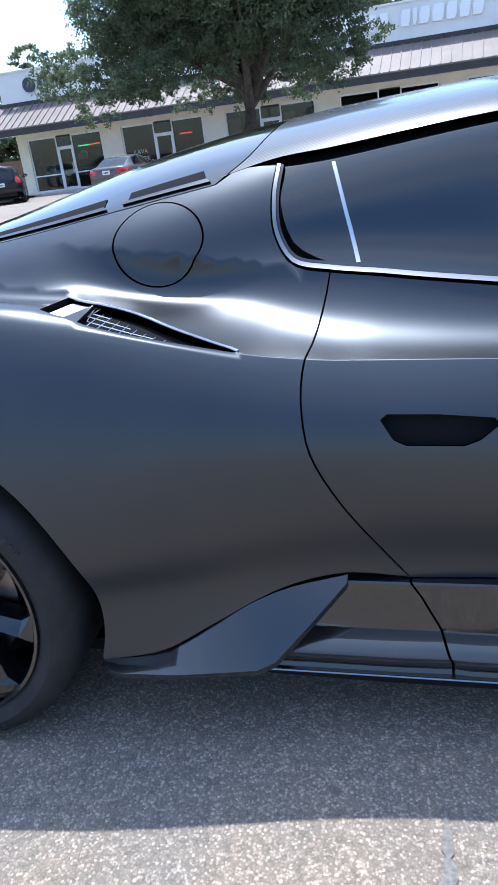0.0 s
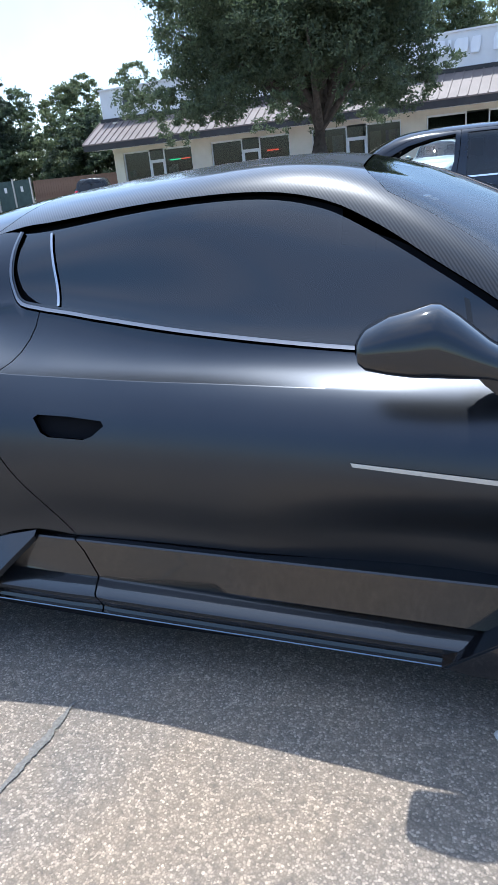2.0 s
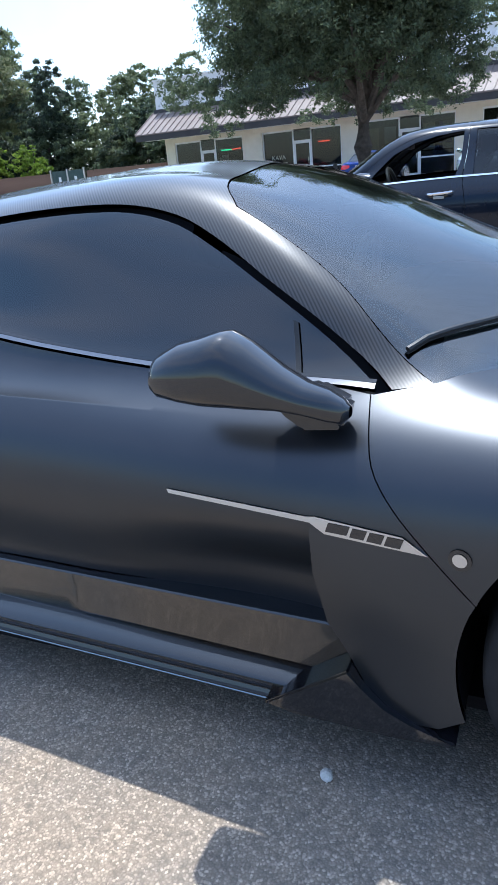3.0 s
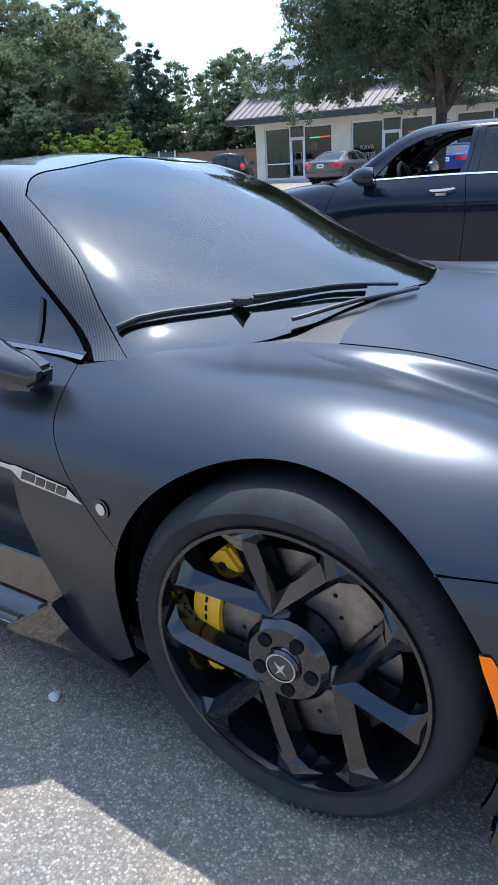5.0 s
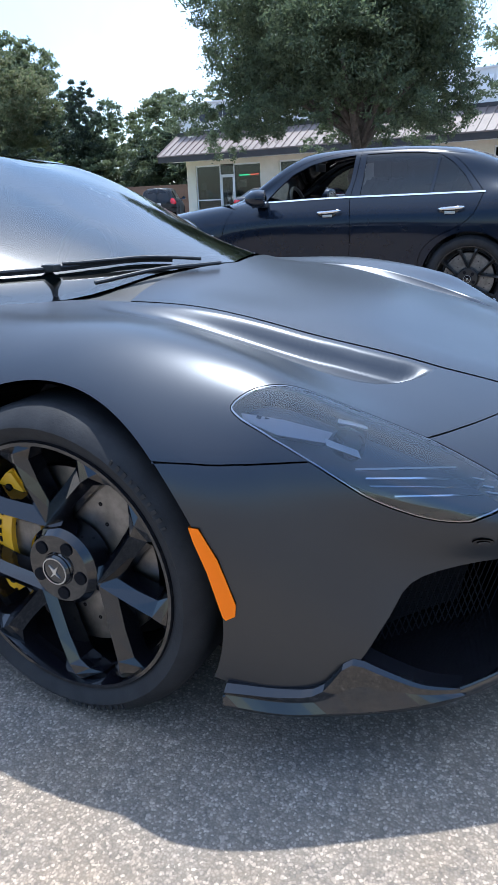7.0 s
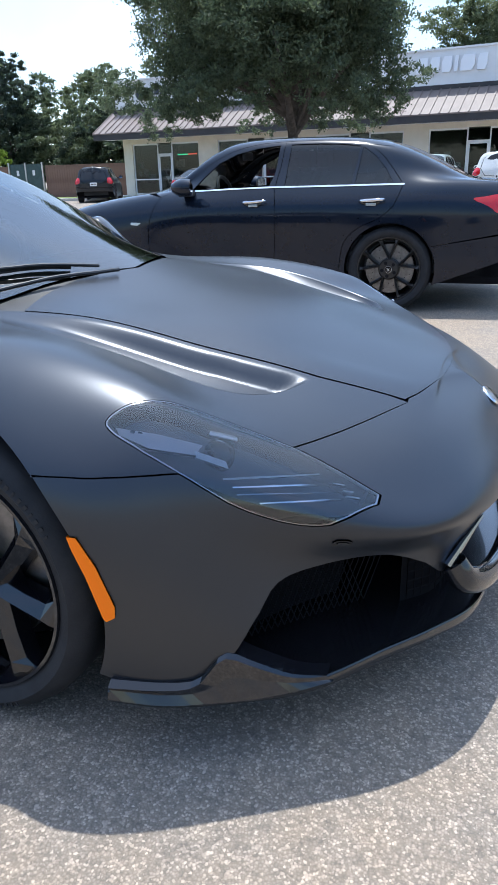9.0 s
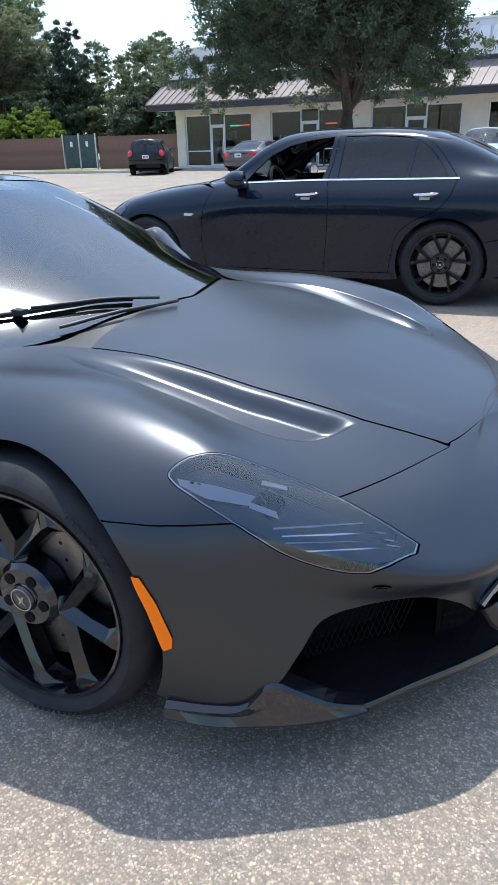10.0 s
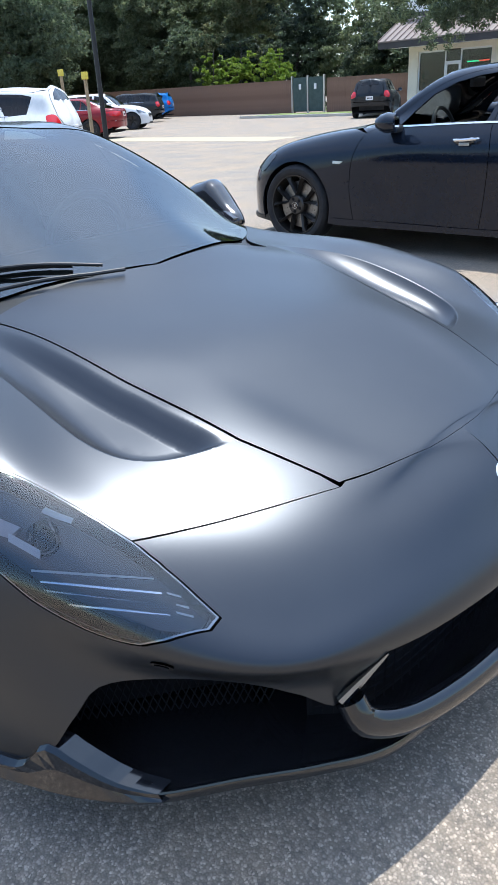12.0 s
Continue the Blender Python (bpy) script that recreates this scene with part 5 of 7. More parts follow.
SHOPFLOOR = mottled("shop_floor", (0.20, 0.18, 0.16), (0.26, 0.24, 0.21), 2.0, 0.6)
PAPER = mottled("poster_paper", (0.55, 0.58, 0.60), (0.75, 0.75, 0.72), 6.0, 0.8)
POSTER_DARK = mottled("dark_window_film", (0.012, 0.020, 0.035), (0.02, 0.03, 0.05), 4.0, 0.5)
PURPLE = shader("purple_poster", (0.16, 0.10, 0.45), 0.6)
TAN = mottled("warm_poster", (0.55, 0.42, 0.26), (0.65, 0.55, 0.38), 5.0, 0.8)
TEAL = shader("green_poster", (0.25, 0.45, 0.36), 0.7)
CONCRETE = mottled("concrete_walk", (0.42, 0.40, 0.37), (0.50, 0.48, 0.45), 1.8, 0.9, bump=0.2)

shops = tagged(new("shop_building"), "low strip of shops with cream piers and tan metal roof", "building", kind="structure")
shops.matrix_world = pose(-15.9, 36.9, 0, 0, 0, -9.0)
PERIOD, LENGTH = 5.42, 48.0
piers = [(0.0, 0.58)] + [(4.78 + k * PERIOD, 5.92 + k * PERIOD) for k in range(8)]
piers = [p for p in piers if p[1] < LENGTH]
for a, b in piers:
    part("pier", box(a, b, 0.0, 0.35, 0, 2.78), CREAM, shops)
part("side_wall", box(-0.0, 0.3, 0.35, 12, 0, 4.3), CREAM, shops)
part("back_wall", box(0, LENGTH, 12, 12.3, 0, 4.3), CREAM, shops)
part("inner_wall", box(0.3, LENGTH, 5.0, 5.15, 0, 3.0), SHOPSHADED, shops)
part("inner_floor", box(0.3, LENGTH, 0.1, 5.0, 0.0, 0.12), SHOPFLOOR, shops)
part("inner_ceiling", box(0.3, LENGTH, 0.1, 5.0, 2.82, 2.9), SHOPLIGHT, shops)
part("walkway", box(-1.2, LENGTH, -1.5, 0.1, 0, 0.12, 0.01), CONCRETE, shops, "pale concrete walkway")
part("lintel", box(0, LENGTH, -0.03, 0.35, 2.72, 2.98), CREAM, shops)
part("soffit", box(-0.95, LENGTH, -1.2, 0.0, 2.95, 3.0), WHITEPAINT, shops)
part("fascia", box(-1.0, LENGTH, -1.27, -1.2, 2.92, 3.28, 0.01), FASCIA, shops, "dark painted fascia board")
slope = [(-1.30, 3.26), (0.62, 4.36), (0.62, 4.30), (-1.30, 3.20)]
part("roof", prism(slope, "x", -1.02, LENGTH), METALROOF, shops, "tan standing seam metal roof")
roof_rib = prism([(-1.31, 3.265), (0.62, 4.375), (0.62, 4.41), (-1.31, 3.30)], "x", -0.02, 0.02)
rib = part("roof_seam", roof_rib, METALROOF, shops)
rib.location = (-0.99, 0, 0)
for k in range(1, 118):
    c = rib.copy()
    scene.collection.objects.link(c)
    c.location = (-0.99 + 0.41 * k, 0, 0)
part("flashing", box(-0.9, LENGTH, 0.56, 0.66, 4.34, 4.52), FASCIA, shops)
part("parapet", box(-0.75, LENGTH, 0.60, 0.85, 4.4, 5.88), PARAPET, shops, "white stucco parapet")
part("parapet_cap", box(-0.80, LENGTH, 0.54, 0.90, 5.88, 5.96, 0.01), PARAPET, shops)
part("flat_roof", box(-0.75, LENGTH, 0.85, 12.3, 4.3, 4.4), FASCIA, shops)
part("parapet_end", box(-0.75, -0.5, 0.85, 12.3, 4.4, 5.88), PARAPET, shops)


def lettering(parent, name, text, x, z, size, material, y, depth=0.03):
    cu = bpy.data.curves.new(name, "FONT")
    cu.body, cu.size, cu.extrude, cu.align_x = text, size, depth, "LEFT"
    ob = new(name, cu)
    deps = bpy.context.evaluated_depsgraph_get()
    me = bpy.data.meshes.new_from_object(ob.evaluated_get(deps))
    bpy.data.objects.remove(ob)
    me.materials.clear()
    me.materials.append(material)
    made = new(name, me)
    made.parent = parent
    made.matrix_local = pose(x, y, z, 90, 0, 0)
    return made


# sign letters over the shops as plain shapes
SIGNWHITE = shader("white_sign_face", (0.85, 0.86, 0.88), 0.4)
SIGNDARK = shader("dark_sign_face", (0.03, 0.035, 0.06), 0.4)
sx = 15.9
for k, (w, h) in enumerate(((0.50, 0.62), (0.42, 0.62), (0.42, 0.62), (0.16, 0.62), (0.60, 0.62), (0.40, 0.62), (0.30, 0), (0.40, 0.62), (0.16, 0.62), (0.42, 0.62), (0.46, 0.62), (0.42, 0.62), (0.42, 0.62), (0.42, 0.62))):
    if h:
        part("sign_letter", prism([(sx, 5.0), (sx + w * 0.8, 5.0), (sx + w, 5.22), (sx + w, 5.0 + h), (sx + w * 0.2, 5.0 + h), (sx, 5.4)], "y", 0.50, 0.58), SIGNWHITE, shops, "white raised sign letter")
    sx += w + 0.11
part("sign_disc", lathe([(0.001, 0.49), (0.34, 0.49), (0.34, 0.58)], 24, (1.05, 0, 5.22)), SIGNDARK, shops, "dark round shop sign")
for k in range(7):
    part("sign_letter", prism([(1.55 + k * 0.34, 5.12), (1.82 + k * 0.34, 5.12), (1.82 + k * 0.34, 5.48), (1.60 + k * 0.34, 5.48)], "y", 0.52, 0.58), SIGNDARK, shops, "dark sign letter")


def shopfront(x0, x1, door, kind):
    """Framed glazing between two piers with a door, transom and low rail."""
    f = new("shopfront")
    f.parent = shops
    f["label"] = {0: "glazed shopfront with notices on the glass", 1: "glazed shopfront with dark film and gold lettering", 2: "glazed shopfront with bright posters"}[kind]
    bar = 0.055
    d0, d1 = door
    for x in (x0, d0 - bar, d1, x1 - bar):
        part("mullion", box(x, x + bar, 0.08, 0.18, 0.12, 2.72), WHITEPAINT, f)
    for a, b in ((x0, d0), (d1, x1)):
        part("rail", box(a, b, 0.085, 0.175, 0.12, 0.20), WHITEPAINT, f)
        part("rail", box(a, b, 0.085, 0.175, 0.88, 0.94), WHITEPAINT, f)
        part("rail", box(a, b, 0.085, 0.175, 2.64, 2.72), WHITEPAINT, f)
        part("pane", box(a + 0.02, b - 0.02, 0.125, 0.135, 0.2, 2.66), SHOPGLASS, f)
    part("transom", box(d0, d1, 0.085, 0.175, 2.14, 2.20), WHITEPAINT, f)
    part("pane", box(d0, d1, 0.125, 0.135, 2.2, 2.66), SHOPGLASS, f)
    part("pane", box(d0 + 0.08, d1 - 0.08, 0.125, 0.135, 0.25, 2.06), SHOPGLASS, f)
    leaf = part("door_frame", box(d0, d0 + 0.09, 0.10, 0.16, 0.12, 2.14), WHITEPAINT, f)
    part("door_frame", box(d1 - 0.09, d1, 0.10, 0.16, 0.12, 2.14), WHITEPAINT, f)
    part("door_frame", box(d0, d1, 0.10, 0.16, 0.12, 0.26), WHITEPAINT, f)
    part("door_frame", box(d0, d1, 0.10, 0.16, 2.05, 2.14), WHITEPAINT, f)
    part("door_pull", tube([(d1 - 0.13, 0.06, 0.9), (d1 - 0.13, 0.06, 1.4)], 0.015), CHROME, f)
    rnd = random.Random(int(x0 * 10))
    if kind == 0:
        for k in range(9):
            px = rnd.uniform(x0 + 0.1, d0 - 0.5) if k < 6 else rnd.uniform(d1 + 0.2, x1 - 0.7)
            pz = rnd.choice((1.05, 1.45, 0.95)) if k < 6 else 1.5
            part("notice", box(px, px + rnd.uniform(0.2, 0.4), 0.142, 0.148, pz, pz + rnd.uniform(0.25, 0.4)), PAPER if k % 3 else TEAL, f, "paper notice on the glass")
        part("counter", box(x0 + 0.4, x1 - 0.3, 2.6, 3.2, 0.12, 1.1, 0.02), SHOPLIGHT, f)
        part("shelving", box(d1 + 0.2, x1 - 0.1, 4.2, 4.8, 0.12, 2.0, 0.02), PAPER, f)
    elif kind == 1:
        part("window_film", box(x0 + 0.05, d0 - 0.05, 0.142, 0.148, 0.95, 2.64), POSTER_DARK, f, "dark window film")
        part("window_film", box(d1 + 0.05, x1 - 0.05, 0.35, 0.36, 0.95, 2.64), POSTER_DARK, f, "dark window film")
        lettering(f, "window_lettering", "KAVA", x0 + 0.45, 1.38, 0.30, GOLDTXT, 0.110, 0.004)
        lettering(f, "window_lettering", "COFFEE", x0 + 0.28, 1.04, 0.30, GOLDTXT, 0.110, 0.004)
    else:
        for k in range(5):
            px = (x0 + 0.15, d0 - 0.75, d1 + 0.15, d1 + 0.9, x1 - 0.6)[k]
            part("poster", box(px, px + 0.55, 0.142, 0.148, 1.2 + 0.25 * (k % 2), 2.35), (TAN, PAPER, TAN, PURPLE, PAPER)[k], f, "bright poster on the glass")
        part("counter", box(x0 + 0.3, x1 - 0.3, 2.0, 2.7, 0.12, 1.15, 0.02), SHOPLIGHT, f)
    return f


GOLDTXT = shader("pale_gold_lettering", (0.35, 0.36, 0.30), 0.4)
NEON = shader("red_neon", (0.8, 0.05, 0.03), 0.4, emission_color=(1.0, 0.08, 0.04, 1.0), emission_strength=2.5)
NEON_G = shader("green_neon", (0.05, 0.8, 0.3), 0.4, emission_color=(0.1, 1.0, 0.4, 1.0), emission_strength=2.0)
for k in range(8):
    a = 0.58 if k == 0 else piers[k][1]
    b = 4.78 + k * PERIOD
    mid = (a + b) / 2
    front = shopfront(a, b, (mid - 0.42, mid + 0.50) if k else (2.2, 3.05), (0, 1, 2, 0, 2, 1, 0, 2)[k])
    if k == 0:
        part("neon_tube", tube([(3.3, 0.3, 2.12), (3.95, 0.3, 2.12)], 0.028), NEON_G, front, "green neon tube")
        part("neon_tube", tube([(3.95, 0.3, 2.12), (4.5, 0.3, 2.14)], 0.028), NEON, front, "red neon tube")
    if k == 1:
        part("neon_tube", tube([(8.9, 0.25, 2.05), (9.5, 0.25, 2.05)], 0.03), NEON, front, "red neon tube")


def cafe_table(x):
    t = tagged(new("cafe_table"), "small dark table on the shop walkway", "table", "tables outside the shops")
    t.matrix_world = shops.matrix_world @ pose(x, -0.75, 0.12)
    part("tabletop", lathe([(0.001, 0), (0.36, 0), (0.36, 0.03), (0.001, 0.03)], 20), FASCIA, t).matrix_local = pose(0, 0, 0.74, 90, 0, 0)
    part("pedestal", box(-0.03, 0.03, -0.03, 0.03, 0.02, 0.72), FASCIA, t)
    part("foot", box(-0.22, 0.22, -0.22, 0.22, 0.0, 0.03, 0.008), FASCIA, t)


def cafe_chair(x, turn):
    c = tagged(new("cafe_chair"), "dark metal chair on the shop walkway", "chair", "chairs outside the shops")
    c.matrix_world = shops.matrix_world @ pose(x, -0.75, 0.12, 0, 0, turn)
    part("seat", box(-0.21, 0.21, -0.21, 0.21, 0.44, 0.47, 0.01), FASCIA, c)
    part("backrest", box(-0.21, 0.21, 0.19, 0.22, 0.55, 0.88, 0.01), FASCIA, c)
    for i in (-0.19, 0.19):
        for j in (-0.19, 0.19):
            part("leg", box(i - 0.015, i + 0.015, j - 0.015, j + 0.015, 0.0, 0.88 if j > 0 else 0.45), FASCIA, c)


for x in (9.3, 12.4):
    cafe_table(x)
    cafe_chair(x - 0.65, 90)
    cafe_chair(x + 0.65, -90)

# ---------------------------------------------------------------- fence, gate and verge
FENCE = mottled("brown_fence_boards", (0.16, 0.095, 0.065), (0.24, 0.15, 0.105), 1.5, 0.85, bump=0.2)
fence = tagged(new("fence"), "brown board fence at the edge of the car park", "fence")
board = part("board", box(-0.08, 0.08, -0.012, 0.012, 0.0, 1.85), FENCE, fence)
FX = [x for x in np.arange(-55.0, -15.6, 0.17) if not -24.9 < x < -22.5]
for i, x in enumerate(FX):
    c = board if i == 0 else board.copy()
    if i:
        scene.collection.objects.link(c)
    c.location = (float(x), 39.6 + 0.05 * float(x + 40) * -0.6, 0)
GATE = mottled("dark_green_metal", (0.03, 0.06, 0.055), (0.05, 0.085, 0.08), 4.0, 0.5)
gate = tagged(new("gate"), "dark green metal double gate in the fence", "gate")
for x in (-24.85, -23.72):
    part("gate_leaf", box(x, x + 1.08, 38.95, 39.0, 0.08, 1.95, 0.01), GATE, gate)
    part("gate_sign", box(x + 0.45, x + 0.62, 38.93, 38.945, 1.3, 1.6), WHITEPAINT, gate, "small white sign")
for x in (-24.98, -23.8, -22.6):
    part("gate_post", box(x, x + 0.1, 38.92, 39.03, 0, 2.05), SATIN, gate)
GRASS = mottled("dry_grass", (0.09, 0.13, 0.03), (0.17, 0.20, 0.06), 5.0, 0.95, bump=0.6, fine=120.0)
bm = bmesh.new()
bmesh.ops.create_grid(bm, x_segments=60, y_segments=10, size=1.0)
for q in bm.verts:
    q.co = Vector((-19.3 + q.co.x * 4.5, 34.2 + q.co.y * 1.6, 0.10 + 0.05 * noise.noise(q.co * 9)))
tagged(part("verge", bm, GRASS), "grass strip in front of the fence", "grass", kind="structure")
tagged(part("kerb", box(-23.8, -14.8, 32.5, 32.65, 0, 0.13, 0.015), CONCRETE), "concrete kerb of the grass strip", "kerb", kind="structure")
bm = bmesh.new()
bmesh.ops.create_grid(bm, x_segments=80, y_segments=12, size=1.0)
for q in bm.verts:
    q.co = Vector((-45 + q.co.x * 55, 56 + q.co.y * 15, 0.03 + 0.1 * noise.noise(q.co * 9)))
tagged(part("woodland_floor", bm, GRASS), "rough ground under the trees", "grass", kind="structure")

# ---------------------------------------------------------------- trees


def leaf_material(name, c1, c2):
    m = shader(name, c1, 0.55, 0.0)
    b = m.node_tree.nodes["Principled BSDF"]
    geo = m.node_tree.nodes.new("ShaderNodeNewGeometry")
    rampn = m.node_tree.nodes.new("ShaderNodeValToRGB")
    rampn.color_ramp.elements[0].color, rampn.color_ramp.elements[1].color = (*c1, 1), (*c2, 1)
    wire(m, geo.outputs["Random Per Island"], rampn.inputs["Fac"])
    wire(m, rampn.outputs["Color"], b.inputs["Base Color"])
    tr = m.node_tree.nodes.new("ShaderNodeBsdfTranslucent")
    wire(m, rampn.outputs["Color"], tr.inputs["Color"])
    mx = m.node_tree.nodes.new("ShaderNodeMixShader")
    mx.inputs[0].default_value = 0.6
    wire(m, b.outputs[0], mx.inputs[1])
    wire(m, tr.outputs[0], mx.inputs[2])
    wire(m, mx.outputs[0], m.node_tree.nodes["Material Output"].inputs["Surface"])
    return m


BARK = mottled("grey_brown_bark", (0.055, 0.047, 0.040), (0.12, 0.10, 0.085), 9.0, 0.95, bump=0.8, fine=40.0)


def leaves(name, parent, blobs, per, size, material, seed, label=""):
    """A crown of small leaves gathered in clumps on ellipsoids (x, y, z, rx, ry, rz)."""
    g = np.random.default_rng(seed)
    pts = []
    for bx, by, bz, rx, ry, rz in blobs:
        n = int(per * rx * ry * rz) ** 1
        clumps = max(6, n // 55)
        d = g.normal(size=(clumps, 3))
        d /= np.linalg.norm(d, axis=1)[:, None]
        r = g.uniform(0.35, 1.05, clumps) ** 0.6
        c = d * r[:, None]
        k = g.integers(0, clumps, n)
        p = c[k] + g.normal(size=(n, 3)) * (0.10, 0.10, 0.08)
        pts.append(p * (rx, ry, rz) + (bx, by, bz))
    p = np.vstack(pts)
    n = len(p)
    a = g.normal(size=(n, 3))
    a /= np.linalg.norm(a, axis=1)[:, None]
    b = np.cross(a, g.normal(size=(n, 3)))
    b /= np.linalg.norm(b, axis=1)[:, None]
    s = size * g.uniform(0.6, 1.35, n)[:, None]
    quad = np.stack([p - a * s, p + b * s * 0.45, p + a * s, p - b * s * 0.45], 1).reshape(-1, 3)
    me = bpy.data.meshes.new(name)
    me.vertices.add(4 * n)
    me.vertices.foreach_set("co", quad.ravel())
    me.loops.add(4 * n)
    me.loops.foreach_set("vertex_index", np.arange(4 * n))
    me.polygons.add(n)
    me.polygons.foreach_set("loop_start", np.arange(0, 4 * n, 4))
    me.polygons.foreach_set("loop_total", np.full(n, 4))
    me.materials.append(material)
    me.update(calc_edges=True)
    ob = new(name, me)
    ob.parent = parent
    if label:
        ob["label"] = label
    return ob


def tree(label, place, trunk_r, fork, blobs, per, size, material, seed, limbs=6):
    t = tagged(new("tree"), label, "tree")
    t.location = place
    rnd = random.Random(seed)
    bm = tube([(0, 0, -0.05), (0.03, 0.02, 0.3), (-0.04, 0.03, fork * 0.6), (0.02, -0.02, fork), (0.1, 0.05, fork * 1.6)], [trunk_r * 1.5, trunk_r * 1.08, trunk_r * 0.95, trunk_r * 0.9, trunk_r * 0.4], 12)
    part("trunk", bm, BARK, t, smooth=True)
    for k in range(limbs):
        b = blobs[k % len(blobs)]
        end = Vector((b[0] + rnd.uniform(-0.4, 0.4), b[1] + rnd.uniform(-0.4, 0.4), b[2]))
        s = Vector((0.02, 0, fork * rnd.uniform(0.85, 1.05)))
        mid = s.lerp(end, 0.5) + Vector((rnd.uniform(-0.2, 0.2), rnd.uniform(-0.2, 0.2), rnd.uniform(-0.1, 0.35)))
        part("limb", tube([s, mid, end], [trunk_r * 0.42, trunk_r * 0.24, trunk_r * 0.08], 8), BARK, t, smooth=True)
    leaves("crown", t, blobs, per, size, material, seed)
    return t


OAKLEAF = leaf_material("oak_leaves", (0.068, 0.096, 0.056), (0.150, 0.185, 0.100))
GREENLEAF = leaf_material("mid_green_leaves", (0.105, 0.135, 0.065), (0.21, 0.235, 0.125))
PALELEAF = leaf_material("pale_leaves", (0.11, 0.14, 0.06), (0.24, 0.24, 0.13))
DARKLEAF = leaf_material("dark_magnolia_leaves", (0.030, 0.045, 0.028), (0.065, 0.088, 0.055))
BRIGHTLEAF = leaf_material("bright_shrub_leaves", (0.12, 0.20, 0.02), (0.24, 0.32, 0.05))

g = random.Random(4)
oak = []
for k in range(46):
    a, r = g.uniform(0, 6.283), math.sqrt(g.uniform(0.05, 1)) * 3.3
    rr = g.uniform(0.85, 1.35)
    oak.append((math.cos(a) * r - 0.85, math.sin(a) * r, 3.55 + g.uniform(0, 3.6) * (1 - r / 6), rr, rr, rr * 0.75))
for k in range(30):
    a, r = k * 0.2094 + g.uniform(-0.1, 0.1), g.uniform(2.0, 4.0)
    rr = g.uniform(0.40, 0.80)
    oak.append((math.cos(a) * r - 0.95, math.sin(a) * r, g.uniform(2.6, 3.3), rr, rr, rr * 0.85))
oak += [(-3.7, 0.3, 3.0, 0.8, 0.8, 0.5), (2.7, -0.4, 3.1, 0.8, 0.8, 0.5), (-2.2, -1.2, 2.9, 0.8, 0.8, 0.42), (1.2, 1.0, 2.9, 0.9, 0.8, 0.4), (0, 0, 4.4, 2.4, 2.4, 1.2), (-1.6, 0, 5.6, 2.2, 2.2, 1.1), (1.1, 0.3, 5.5, 1.8, 1.8, 1.0)]
tree("broad dark green oak in the car park", (-1.4, 18.4, 0), 0.25, 2.35, oak, 4300, 0.044, OAKLEAF, 11, limbs=12)


def woods(label, x, y, top, wide, material, seed, low=1.5, per=620, size=0.115, trunk=0.16):
    g = random.Random(seed)
    blobs = []
    for k in range(12):
        h = low + (top - low) * k / 11
        w = wide * (0.55 + 0.45 * math.sin(math.pi * (0.15 + 0.75 * k / 11))) * 0.55
        blobs.append((g.uniform(-w, w), g.uniform(-w, w) * 0.6, h, w * g.uniform(0.65, 0.95), w * g.uniform(0.6, 0.9), w * 0.55))
    return tree(label, (x, y, 0), trunk, low * 1.2 + 0.6, blobs, per, size, material, seed, limbs=5)


for k, (x, y, top, wide, mat, low, lab) in enumerate((
    (-45.5, 47, 15.5, 6.5, GREENLEAF, 2.0, "tall leafy tree behind the fence"), (-39.5, 49, 12.5, 5.0, GREENLEAF, 2.0, "tall leafy tree behind the fence"),
    (-35.0, 46, 11.0, 4.6, PALELEAF, 2.2, "airy tree with pale leaves"), (-29.0, 45, 8.6, 3.6, DARKLEAF, 1.5, "dense dark evergreen tree"),
    (-24.5, 51, 8.3, 4.0, GREENLEAF, 2.0, "hazy green tree behind the shops"), (-20.0, 55, 9.0, 4.6, GREENLEAF, 2.5, "hazy green tree behind the shops"),
    (-26.5, 47, 6.4, 3.0, OAKLEAF, 1.2, "dark bushy tree behind the fence"), (-21.6, 44.5, 5.5, 3.2, OAKLEAF, 1.0, "dark bushy tree behind the fence"), (-32.0, 51, 9.0, 4.5, OAKLEAF, 1.5, "dark bushy tree behind the fence"),
    (-50.0, 45, 9.5, 5.5, GREENLEAF, 1.6, "broad green tree over parked cars"), (-54.0, 38, 10.0, 6.0, OAKLEAF, 2.0, "broad shady tree over parked cars"),
    (-42.0, 43.5, 7.5, 5.0, GREENLEAF, 1.5, "broad green tree behind the fence"), (-60.0, 44, 12.0, 6.5, OAKLEAF, 2.0, "broad shady tree over parked cars"),
    (-46.5, 36.0, 8.5, 5.0, OAKLEAF, 2.6, "broad shady tree over parked cars"), (-37.0, 42.5, 6.0, 3.6, OAKLEAF, 1.0, "dark bushy tree behind the fence"),
    (-66.0, 36, 12.0, 7.0, OAKLEAF, 2.2, "broad shady tree over parked cars"), (-58.0, 52, 15.0, 7.0, GREENLEAF, 2.0, "tall leafy tree behind the fence"),
    (2.0, 58, 11.5, 6.0, GREENLEAF, 3.0, "tree rising behind the shop roof"), (14.0, 58, 10.5, 6.0, GREENLEAF, 3.0, "tree rising behind the shop roof"), (-12.0, 60, 9.5, 5.5, GREENLEAF, 3.0, "tree rising behind the shop roof"),
)):
    woods(lab, x, y, top, wide, mat, 40 + k, low)
for k, (x, y) in enumerate(((-33.5, 41.3), (-27.6, 41.2), (-31.4, 41.8))):
    woods("bright yellow-green shrub behind the fence", x, y, 3.4, 2.2, BRIGHTLEAF, 90 + k, 1.6, 700, 0.10, 0.05)

